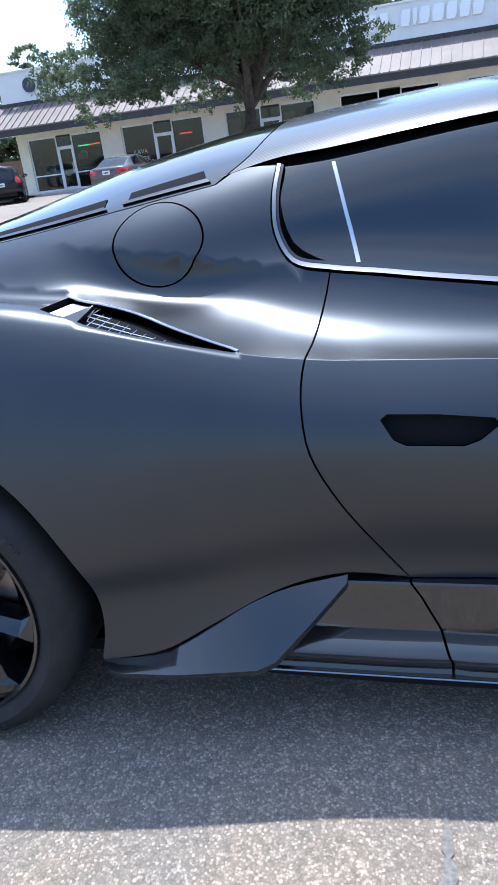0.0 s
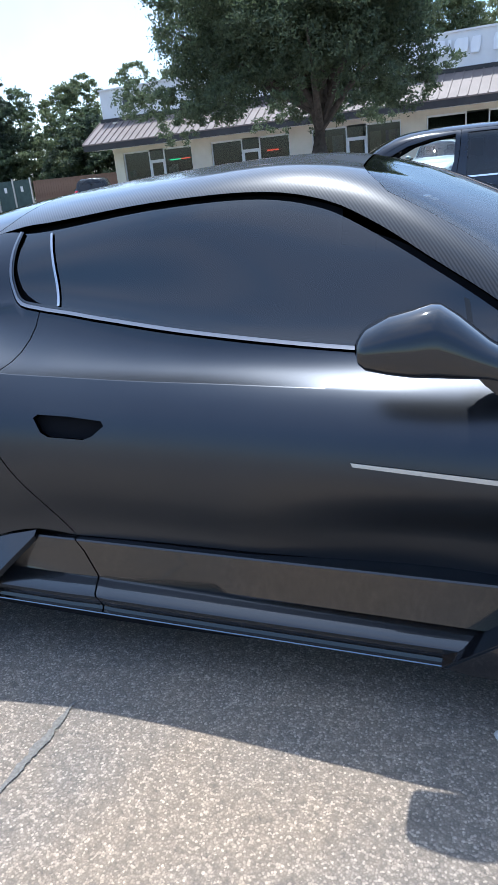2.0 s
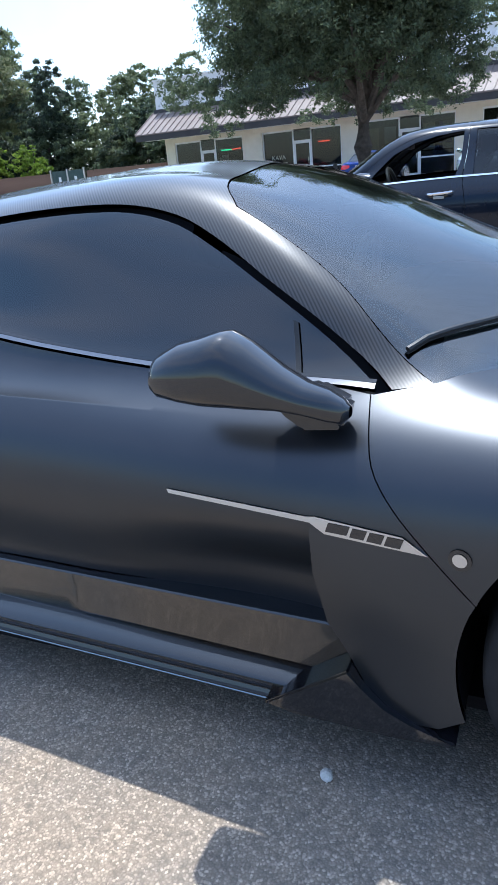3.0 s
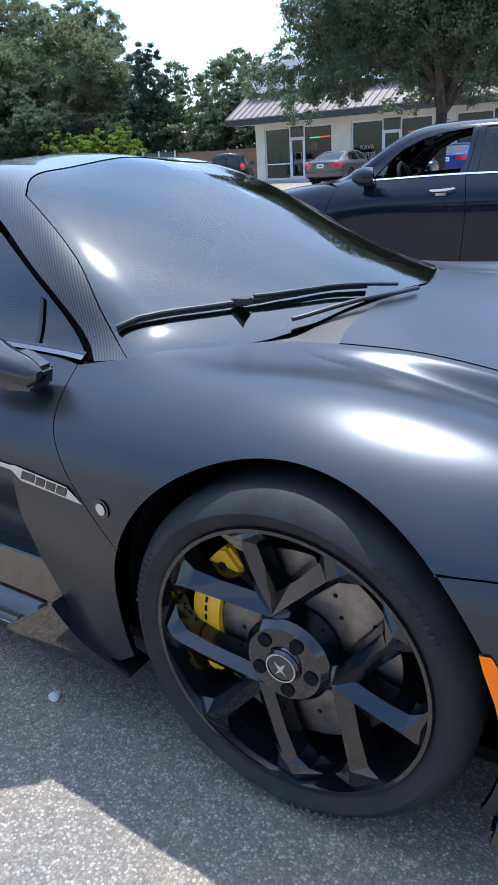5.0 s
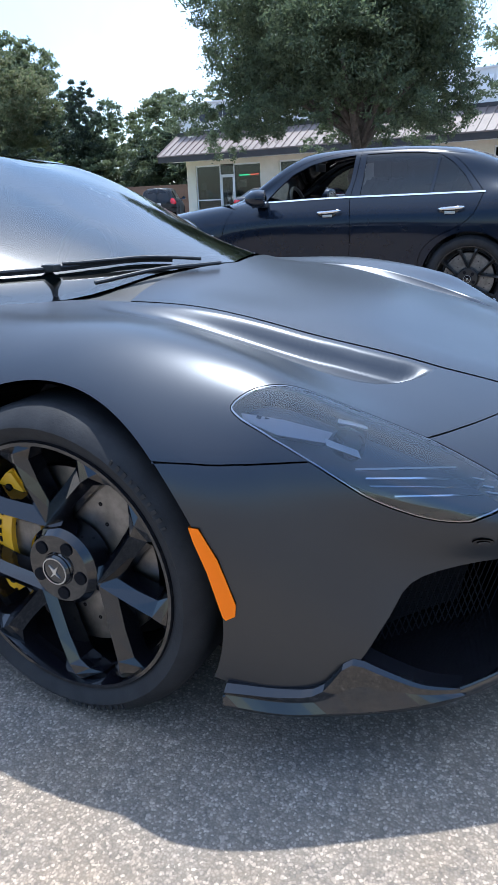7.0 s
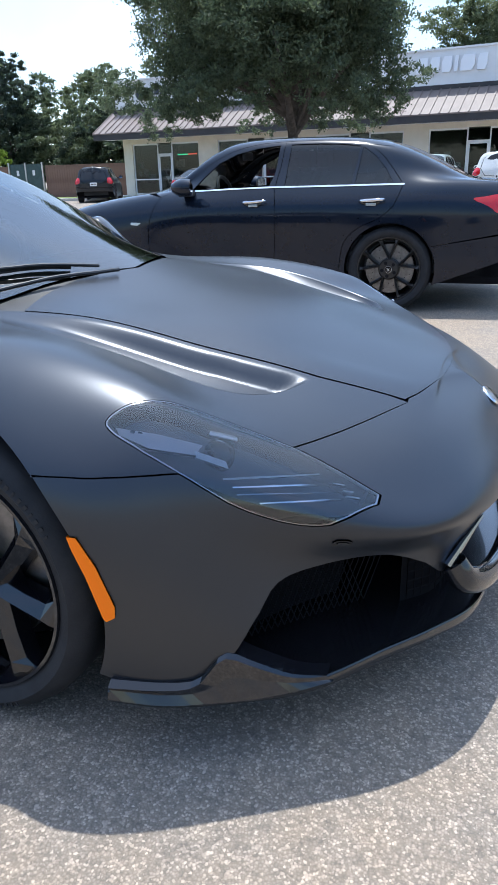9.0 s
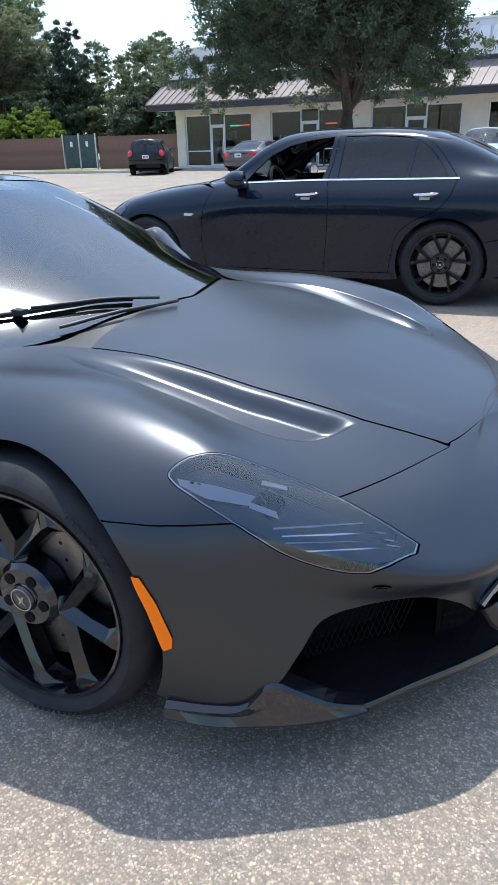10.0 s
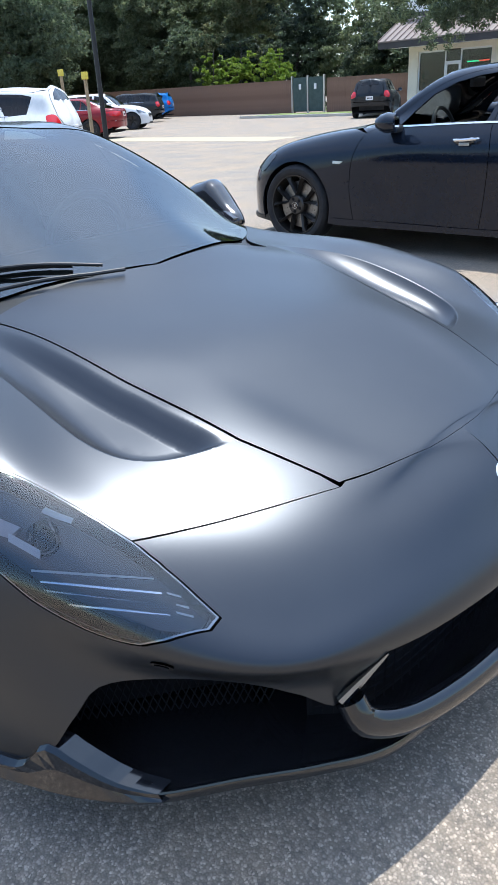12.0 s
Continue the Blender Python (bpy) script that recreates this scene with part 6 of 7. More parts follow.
# low dark growth that closes the view under the tall trees
g = random.Random(8)
for k, x in enumerate(np.arange(-72, -17, 3.6)):
    woods("dark undergrowth behind the fence", float(x) + g.uniform(-0.8, 0.8), 44.5 + g.uniform(-1, 2), g.uniform(4.4, 6.2), 3.4, (OAKLEAF, GREENLEAF, DARKLEAF)[k % 3], 200 + k, 0.8, 480, 0.11, 0.08)
for k, x in enumerate((-78, -71, -64, -57, -50, -44)):
    woods("tall shady tree behind the parked cars", x, 55 + 2 * (k % 2), 15.0 - 0.5 * (k % 3), 7.5, (OAKLEAF, GREENLEAF)[k % 2], 230 + k, 2.0, 300, 0.16, 0.2)
for k, (x, y) in enumerate(((-48, 28), (-56, 28), (-40, 30))):
    woods("broad shady tree over parked cars", x, y, 10.5, 6.0, (OAKLEAF, GREENLEAF)[k % 2], 250 + k, 3.2, 420, 0.12, 0.2)

# ---------------------------------------------------------------- the parked cars
# Each line: half widths and heights at the stations, then (x, z) where it ends at the nose and at the tail.
SALOON = dict(
    X=(-0.55, -0.25, 0.1, 0.5, 0.9, 1.3, 1.65, 1.95, 2.3, 2.76),
    lines=[
        ((0.84, 0.87, 0.88, 0.87, 0.87, 0.87, 0.87, 0.88, 0.88, 0.86), (0.19, 0.19, 0.18, 0.17, 0.17, 0.17, 0.17, 0.18, 0.18, 0.18), (3.50, 0.17), (-0.98, 0.24)),
        ((0.86, 0.885, 0.89, 0.88, 0.875, 0.875, 0.875, 0.885, 0.89, 0.88), (0.40, 0.39, 0.38, 0.36, 0.36, 0.36, 0.36, 0.36, 0.38, 0.38), (3.50, 0.34), (-1.00, 0.48)),
        ((0.87, 0.895, 0.90, 0.895, 0.89, 0.89, 0.89, 0.895, 0.90, 0.885), (0.62, 0.62, 0.62, 0.61, 0.60, 0.60, 0.60, 0.60, 0.60, 0.58), (3.48, 0.54), (-1.01, 0.66)),
        ((0.86, 0.885, 0.892, 0.895, 0.895, 0.895, 0.895, 0.89, 0.875, 0.85), (0.85, 0.86, 0.85, 0.84, 0.835, 0.83, 0.83, 0.82, 0.80, 0.765), (3.38, 0.66), (-1.00, 0.84)),
        ((0.77, 0.80, 0.81, 0.81, 0.815, 0.815, 0.81, 0.80, 0.79, 0.76), (0.985, 0.99, 0.985, 0.98, 0.975, 0.97, 0.962, 0.945, 0.915, 0.855), (3.29, 0.735), (-0.97, 0.955)),
        ((0.68, 0.69, 0.69, 0.68, 0.685, 0.69, 0.70, 0.72, 0.66, 0.62), (1.005, 1.06, 1.13, 1.16, 1.165, 1.155, 1.11, 0.99, 0.945, 0.885), (3.21, 0.77), (-0.93, 0.972)),
        ((0.58, 0.59, 0.575, 0.56, 0.565, 0.575, 0.60, 0.68, 0.52, 0.48), (1.01, 1.13, 1.265, 1.325, 1.335, 1.325, 1.245, 1.04, 0.955, 0.895), (3.14, 0.79), (-0.89, 0.978)),
        ((0.35, 0.33, 0.32, 0.32, 0.32, 0.33, 0.34, 0.40, 0.30, 0.28), (1.015, 1.15, 1.30, 1.362, 1.375, 1.367, 1.295, 1.115, 0.965, 0.90), (3.08, 0.805), (-0.86, 0.982)),
        ((0.0,) * 10, (1.018, 1.165, 1.31, 1.372, 1.385, 1.378, 1.315, 1.15, 0.97, 0.905), (3.04, 0.815), (-0.84, 0.984)),
    ],
    hubs=((0.07, 0.338), (2.76, 0.338)), radius=0.338, arch=0.362, track=0.885,
    front_glass=((1.79, 0.968), (1.71, 1.06), (1.58, 1.175), (1.42, 1.248), (1.24, 1.288), (1.045, 1.308), (1.06, 1.10), (1.10, 0.978)),
    rear_glass=((0.945, 1.312), (0.70, 1.312), (0.50, 1.302), (0.372, 1.285), (0.385, 1.15), (0.41, 0.984), (0.96, 0.982)),
    third_glass=((0.345, 1.278), (0.25, 1.215), (0.15, 1.115), (0.065, 0.990), (0.375, 0.986)),
    top=((2.075, 0.918), (1.90, 1.0), (1.76, 1.105), (1.60, 1.212), (1.42, 1.285), (1.22, 1.325), (1.0, 1.338), (0.70, 1.338), (0.46, 1.325), (0.33, 1.30), (0.20, 1.225), (0.10, 1.12), (-0.01, 0.988)),
    split=6,
    cut_a=((2.075, 0.918), (2.12, 0.85), (2.17, 0.70), (2.19, 0.50), (2.17, 0.34), (2.14, 0.20)),
    cut_b=((1.0, 1.338), (1.015, 1.15), (1.04, 0.965), (1.015, 0.80), (1.03, 0.50), (1.06, 0.20)),
    cut_c=((-0.01, 0.988), (0.02, 0.90), (0.06, 0.82), (0.16, 0.74), (0.33, 0.66), (0.44, 0.55), (0.475, 0.38), (0.50, 0.20)),
    screen=((2.17, -0.725, 0.952), (1.95, -0.675, 1.045), (1.75, -0.625, 1.175), (1.56, -0.575, 1.275)), header=((1.56, -0.575), (1.50, -0.33), (1.48, 0.0)), cowl=((2.17, -0.725), (2.27, -0.40), (2.31, 0.0)),
    back=((-0.50, -0.60, 1.022), (-0.30, -0.59, 1.10), (-0.10, -0.575, 1.19), (0.10, -0.56, 1.268)), back_header=((0.10, -0.56), (0.15, -0.33), (0.17, 0.0)), shelf=((-0.50, -0.60), (-0.56, -0.33), (-0.58, 0.0)),
    bonnet_edge=((2.17, -0.725, 0.952), (2.5, -0.72, 0.91), (2.85, -0.70, 0.845), (3.05, -0.62, 0.80)), bonnet_nose=((3.05, -0.62, 0.80), (3.14, -0.35, 0.79), (3.16, 0.0, 0.785)),
    boot_edge=((-0.50, -0.60, 1.022), (-0.65, -0.66, 1.0), (-0.80, -0.66, 0.975), (-0.90, -0.60, 0.96)),
    lamp=((3.12, -0.80, 0.60), (3.02, -0.83, 0.68), (2.98, -0.80, 0.735), (3.12, -0.73, 0.725), (3.26, -0.60, 0.68), (3.36, -0.52, 0.62), (3.28, -0.65, 0.585)),
    tail=((-0.545, -0.862, 0.872), (-0.66, -0.835, 0.89), (-0.80, -0.76, 0.90), (-0.92, -0.60, 0.90), (-0.985, -0.42, 0.885), (-0.99, -0.42, 0.80), (-0.93, -0.62, 0.745), (-0.80, -0.80, 0.745), (-0.70, -0.84, 0.775)),
    handles=(1.20, 0.22), handle_z=0.872, mirror=(1.73, 1.0), estate=False)


def taller(spec, lift, stretch):
    """An off-roader's spec from the saloon's: higher sills, taller glass, upright tail."""
    up = lambda z: z * lift if z < 0.97 else 0.97 * lift + (z - 0.97) * stretch
    out = dict(spec)
    out["X"] = (-0.62,) + spec["X"][1:]
    roof_z = (1.585, 1.60, 1.61)
    lines = []
    ends = ((-0.94, 0.42), (-0.97, 0.56), (-0.98, 0.74), (-0.97, 0.93), (-0.93, 1.06), (-0.85, 1.24), (-0.76, 1.42), (-0.68, 1.53), (-0.62, 1.57))
    glassy = {5: (0.70, 1.24), 6: (0.60, 1.46), 7: (0.33, 1.55), 8: (0.0, 1.575)}
    for i, (d, z, nose, tail) in enumerate(spec["lines"]):
        z = [up(h) + 0.03 for h in z]
        d = list(d)
        if i in glassy:
            for k, f in ((0, 0.965), (1, 0.985), (2, 0.998)):
                d[k], z[k] = glassy[i][0], z[4] * f
        lines.append((d, z, (nose[0] - 0.05, up(nose[1]) + 0.04), ends[i]))
    out["lines"] = lines
    lift2 = lambda pts: tuple(tuple(p[:-1]) + (up(p[-1]) + 0.03,) for p in pts)
    for key in ("front_glass", "cut_a", "screen", "bonnet_edge", "bonnet_nose", "lamp"):
        out[key] = lift2(spec[key])
    out["rear_glass"] = lift2(((0.945, 1.306), (0.70, 1.306), (0.30, 1.296), (0.22, 1.25), (0.15, 1.10), (0.12, 0.99), (0.96, 0.985)))
    out["third_glass"] = lift2(((0.22, 1.29), (-0.25, 1.27), (-0.46, 1.235), (-0.40, 1.10), (-0.36, 1.005), (0.06, 0.99), (0.10, 1.10)))
    out["top"] = lift2(spec["top"][:8]) + lift2(((0.46, 1.335), (0.33, 1.333), (0.28, 1.30), (0.12, 1.10), (0.04, 0.99)))
    out["cut_b"] = lift2(spec["cut_b"])
    out["cut_c"] = lift2(((0.04, 0.99),) + spec["cut_c"][1:])
    out["hubs"], out["radius"], out["arch"] = ((0.07, 0.36), (2.76, 0.36)), 0.36, 0.40
    out["handle_z"], out["mirror"], out["estate"] = up(0.872) + 0.03, (1.73, 1.09), True
    out["tail"] = ((-0.72, -0.83, 1.08), (-0.80, -0.77, 1.10), (-0.88, -0.66, 1.08), (-0.91, -0.62, 1.0), (-0.925, -0.62, 0.88), (-0.88, -0.73, 0.82), (-0.80, -0.81, 0.82), (-0.73, -0.845, 0.90))
    return out


OFFROADER = taller(SALOON, 1.06, 1.22)


def car_loft(spec):
    half = []
    for d, z, (xf, zf), (xr, zr) in spec["lines"]:
        X = spec["X"]
        rear = [(X[0] + f * (xr - X[0]), -d[0] * w, z[0] + g * (zr - z[0])) for f, w, g in ((1.0, 0.0, 1.0), (0.93, 0.62, 0.9), (0.60, 0.93, 0.55))]
        mid = [(x, -w, h) for x, w, h in zip(X, d, z)]
        front = [(X[-1] + f * (xf - X[-1]), -d[-1] * w, z[-1] + g * (zf - z[-1])) for f, w, g in ((0.60, 0.93, 0.55), (0.93, 0.62, 0.9), (1.0, 0.0, 1.0))]
        half.append(rear + mid + front)
    half = np.array(half)
    full = np.concatenate([half, half[-2::-1] * (1, -1, 1)])
    X = spec["X"]
    s = (X[0] - 1.0, X[0] - 0.50, X[0] - 0.26) + X + (X[-1] + 0.42, X[-1] + 0.72, X[-1] + 1.25)
    v = [0, 0.20, 0.43, 0.66, 0.82, 1.0, 1.2, 1.44, 1.78]
    return Loft(full, s, v + [2 * 1.78 - q for q in v[-2::-1]])


LOFTS = {"saloon": (SALOON, car_loft(SALOON)), "offroader": (OFFROADER, car_loft(OFFROADER))}
PAINTS = {}


def paint(name, color, rough=0.28, metal=0.0):
    if name not in PAINTS:
        PAINTS[name] = mottled(name, color, tuple(c * 0.9 for c in color), 14.0, rough, metal, fine=0.0)
        b = PAINTS[name].node_tree.nodes["Principled BSDF"]
        b.inputs["Coat Weight"].default_value, b.inputs["Coat Roughness"].default_value, b.inputs["Specular IOR Level"].default_value = 0.4, 0.05, 0.2
    return PAINTS[name]


def road_wheel(parent, place, radius, flip, rim_material, fine):
    if fine:
        return wheel("wheel", parent, place, radius, radius * 0.755, 0.225, 0, flip, (0.085, 5, 92, (-0.30, 0.30), 0.0075), rim_material, None, "dark grey multi-spoke alloy wheel")
    w = new("wheel")
    w.parent = parent
    w.location = place
    w.rotation_euler = (0, 0, radians(flip))
    rim = radius * 0.70
    part("tyre", lathe([(rim, 0.01), (rim + 0.02, -0.004), (radius - 0.03, 0.0), (radius, 0.03), (radius, 0.19), (radius - 0.02, 0.22), (rim, 0.22)], 28), RUBBER, w, smooth=True)
    r = part("rim", lathe([(rim + 0.002, 0.01), (rim - 0.015, 0.006), (rim - 0.03, 0.05), (0.05, 0.09), (0.001, 0.09)], 28), RIMGREY, w, smooth=True)
    bm = bmesh.new()
    wheel_arms(bm, 0.06, rim - 0.008, 5, 90, (-0.1, 0.1), 0.016)
    part("spokes", bm, rim_material, r)
    return w


def side_of(loft, vmid, points, n=0):
    p = np.array(points, float)
    p = spline(p, n) if n else p
    return loft.find(np.c_[p[:, 0], np.full(len(p), -0.9), p[:, 1]], (1, 0.02, 1))


def B_END(spec):
    return spec["cut_b"][-1][0]


def A_END(spec):
    return spec["cut_a"][-1][0]


def loft_v(sv):
    return float(sv[1])


def side_loop(skin, pts):
    p = np.array(pts, float)
    return skin(spline(p, 36, True))


def parked_car(label, kind, place, turn, body_paint, fine=False, rim_material=None, plate="rear", windows=None, colour=""):
    """A saloon or off-roader out of trimmed panels: wings, doors, glass, lamps, wheels, cabin."""
    spec, loft = LOFTS[kind]
    vm = 1.78
    step = 0.03 if fine else 0.09
    rim_material = rim_material or RIMGREY
    glass_m = windows or SEDANTINT
    c = tagged(new("parked_car"), label, "car")
    c.matrix_world = pose(place[0], place[1], 0, 0, 0, turn)
    n = (lambda k: k) if fine else (lambda k: max(4, k // 2))
    side = lambda pts, k=0: side_of(loft, vm, pts, n(k) if k else 0)
    skin = lambda pts, k=0: loft.find(spline(np.array(pts, float), n(k)) if k else np.array(pts, float), ALL)
    topv = lambda pts, k: loft.find(np.c_[spline(np.array(pts, float), n(k)), np.full(n(k), 1.1)], (1, 1, 0.02))
    mirror = lambda sv: np.c_[sv[::-1, 0], 2 * vm - sv[::-1, 1]]
    kw = dict(step=step, gap=0.0025 if fine else 0.004)

    def pair(name, loops, material, owner=None, tag="", **k):
        q = dict(kw)
        q.update(k)
        return [panel(name, loft, loops, material, o, tag, mirror=m, **q) for o, m in zip(owner or (c, c), (False, True))]

    T = [side(spec["top"][:spec["split"] + 1], 24), side(spec["top"][spec["split"]:], 22)]
    A, B, C = side(spec["cut_a"], 18), side(spec["cut_b"], 16), side(spec["cut_c"], 20)
    sill = lambda a, b: side([(x, 0.20) for x in np.linspace(a, b, 6)])
    FG, RG, TG = (side(dense(np.array(spec[k]), 0.04)) for k in ("front_glass", "rear_glass", "third_glass"))
    fd = pair("front_door", [join(T[0], B[1:], sill(B_END(spec), A_END(spec))[1:-1], A[::-1][:-1]), FG], body_paint)
    rd = pair("rear_door", [join(T[1], C[1:], sill(spec["cut_c"][-1][0], B_END(spec))[1:-1], B[::-1][:-1])] + ([RG, TG] if not spec["estate"] else [RG]), body_paint)
    for ob in fd:
        ob["label"] = "front door with its window down" if fine else ""
    if not fine:
        pair("window_glass", [FG], glass_m, fd, gap=0.0, offset=-0.006, depth=0.003)
    pair("window_glass", [RG], glass_m, rd, "dark tinted window glass" if fine else "", gap=0.0, offset=-0.006, depth=0.003)
    # bonnet, screens, roof, boot lid
    BE, BN, SC, HD, CW = skin(spec["bonnet_edge"], 16), skin(spec["bonnet_nose"], 10), skin(spec["screen"], 14), topv(spec["header"], 10), topv(spec["cowl"], 10)
    panel("bonnet", loft, [join(CW[::-1], BE[1:], BN[1:], mirror(BN)[1:], mirror(BE)[1:], mirror(CW[::-1])[1:-1])], body_paint, c, **kw)
    panel("windscreen", loft, [join(SC, HD[1:], mirror(HD)[1:], mirror(SC)[1:], mirror(CW[::-1])[1:], CW[::-1][1:-1])], CARGLASS, c, offset=-0.004, depth=0.003, step=step, gap=0.002)
    EDGE = join(side(spec["top"][spec["split"]:10], 12)[::-1], T[0][::-1][1:])
    DROP = side(spec["top"][9:], 12)
    hubr, hubf = spec["hubs"]
    if not spec["estate"]:
        BK, BH, SH = skin(spec["back"], 14), topv(spec["back_header"], 10), topv(spec["shelf"], 10)
        panel("roof", loft, [join(SC, HD[1:], mirror(HD)[1:], mirror(SC)[1:], mirror(EDGE), mirror(BH)[::-1], BH[::-1][1:], EDGE)], body_paint, c, **kw)
        panel("rear_window", loft, [join(BK, BH[1:], mirror(BH)[1:], mirror(BK)[1:], mirror(SH[::-1])[1:], SH[::-1][1:-1])], glass_m, c, "", offset=-0.004, depth=0.003, step=step, gap=0.002)
        BO = skin(spec["boot_edge"], 10)
        s0 = loft.s[0]
        lid = join(SH[::-1], BO[1:], np.array([(s0 + 0.55, 0.80), (s0 + 0.45, 0.70), (s0, 0.70)]), np.array([(s0, v) for v in np.linspace(0.8, vm, 8)]))
        pair("boot_lid", [lid], body_paint)
        quarter_top = join(BO[::-1], BK[1:], DROP)
        low = np.array([(s0, 0.68), (s0 + 0.46, 0.68), (s0 + 0.57, 0.79)])
        bumper_edge = np.array([(s0, 0.30), (s0 + 0.5, 0.30), (s0 + 0.80, 0.38)])
    else:
        s0 = loft.s[0]
        RE = side([(0.33, spec["top"][9][1]), (-0.2, spec["top"][9][1] - 0.015), (-0.50, spec["top"][9][1] - 0.05)], 8)
        ends = np.array([(s0 + 0.62, 1.30), (s0 + 0.42, 1.40), (s0 + 0.2, 1.50), (s0, 1.56)])
        roof_back = join(RE[-1:], ends)
        pair("roof", [join(SC, HD[1:], np.array([(q, vm) for q in np.linspace(HD[-1, 0], s0, 14)])[1:], roof_back[::-1][1:-1], RE[::-1], EDGE[1:])], body_paint)
        gl = np.array([(s0, 1.06), (s0 + 0.35, 1.06), (s0 + 0.52, 1.08), (s0 + 0.46, 1.20), (s0 + 0.30, 1.29), (s0 + 0.15, 1.35), (s0, 1.38)])
        pair("rear_window", [gl], glass_m, gap=0.0, offset=0.003, depth=0.006)
        pair("tailgate", [np.array([(s0, 0.55), (s0 + 0.42, 0.55), (s0 + 0.60, 0.80), (s0 + 0.62, 1.10), (s0 + 0.60, 1.28), (s0 + 0.40, 1.40), (s0 + 0.2, 1.50), (s0, 1.555)])], body_paint)
        quarter_top = None
    arch_r, arch_f = spec["arch"], spec["arch"]
    AR = lambda hub, a0, a1, k: side(arc(hub, arch_r, a0, a1, k))
    low_r = side([(spec["cut_c"][-1][0] - 0.005, 0.20), (hubr[0] + arch_r * 0.94, 0.20)])
    tail_low = np.array([(s0 + 0.80, 0.16), (s0 + 0.5, 0.12), (s0, 0.10)])
    if not spec["estate"]:
        pair("rear_quarter", [join(C, low_r[1:], AR(hubr, -18, 150, 26), np.array([(s0 + 0.80, 0.40), (s0 + 0.5, 0.32), (s0, 0.32), (s0, 0.50), (s0, 0.68)]), low[1:], quarter_top[1:-1])], body_paint)
    else:
        pair("rear_quarter", [join(C, low_r[1:], AR(hubr, -18, 150, 26), np.array([(s0 + 0.80, 0.42), (s0 + 0.5, 0.34), (s0, 0.34), (s0, 0.54), (s0 + 0.43, 0.54), (s0 + 0.61, 0.80), (s0 + 0.63, 1.10), (s0 + 0.62, 1.295)]), RE[::-1][1:], DROP[1:-1]), TG], body_paint)
        pair("window_glass", [TG], glass_m, gap=0.0, offset=-0.006, depth=0.003)
    if not spec["estate"]:
        pair("window_glass", [TG], glass_m, rd, gap=0.0, offset=-0.006, depth=0.003)
    pair("rear_bumper", [join(AR(hubr, 150, 200, 10), tail_low, np.array([(s0, 0.20), (s0, 0.31), (s0 + 0.5, 0.31), (s0 + 0.80, 0.39)]))], body_paint)
    # front wing and bumper
    s1 = loft.s[-1]
    CUTF = side([(3.02, spec["lamp"][1][2] - 0.10), (3.06, 0.50)])
    wing_low = AR(hubf, 200, 52, 30)
    pair("front_wing", [join(A, side([(2.15, 0.20), (hubf[0] - arch_f * 0.95, 0.20)])[1:], wing_low[1:], skin(spec["lamp"][:3]), BE[::-1][:-1])], body_paint)
    NB = np.array([(s1, v) for v in np.linspace(0.06, loft_v(BN[-1]), 10)])
    pair("front_bumper", [join(AR(hubf, 52, -22, 14), np.array([(s1 - 0.55, 0.03), (s1 - 0.25, 0.03)]), NB, BN[::-1][1:], skin(spec["lamp"][2::-1]))], body_paint)
    for lamp, m in zip(pair("headlight", [side_loop(skin, spec["lamp"])], LENS, None, "clear headlight", gap=0.0, offset=0.004, depth=0.01), (0, 1)):
        panel("lamp_housing", loft, [side_loop(skin, spec["lamp"])], SATIN if fine else LAMPGREY, lamp, mirror=bool(m), gap=0.012, offset=0.002, depth=0.02, step=step)
    pair("tail_lamp", [side_loop(skin, spec["tail"])], REDLENS, None, "red tail lamp", gap=0.0, offset=0.005, depth=0.012)
    gri = np.array([(s1, 0.55), (s1 - 0.42, 0.55), (s1 - 0.36, 0.30), (s1, 0.28)])
    pair("grille", [gri], PLASTIC, None, "dark grille", gap=0.0, offset=0.004, depth=0.01)
    pair("front_lip", [join(side([(3.05, 0.245), (3.02, 0.185)]), np.array([(s1 - 0.25, 0.0), (s1, 0.0), (s1, 0.10), (s1 - 0.3, 0.10)]))], PLASTIC, None, "dark lower front lip", gap=0.0, offset=0.02, depth=0.03)
    pair("side_skirt", [join(sill(2.36, 0.46), side([(0.46, 0.255), (1.2, 0.245), (2.36, 0.255)]))], PLASTIC if kind == "offroader" else body_paint, None, "", gap=0.0, offset=0.012, depth=0.03)
    # belt strip, handles, mirrors
    zb = [(x, z + 0.003) for x, z in (spec["front_glass"][-1], spec["front_glass"][0])]
    strip = [(1.84, spec["front_glass"][0][1] - 0.006)] + [(x, spec["rear_glass"][-1][1] + 0.002 - 0.006 * (x - 0.9)) for x in (1.2, 0.8, 0.4, 0.0, -0.02)]
    su = np.array(spline(strip, 24))
    pair("belt_strip", [join(side(su + (0, 0.004)), side((su - (0, 0.008))[::-1]))], CHROME, None, "bright strip below the windows", gap=0.0, offset=0.004, depth=0.008)
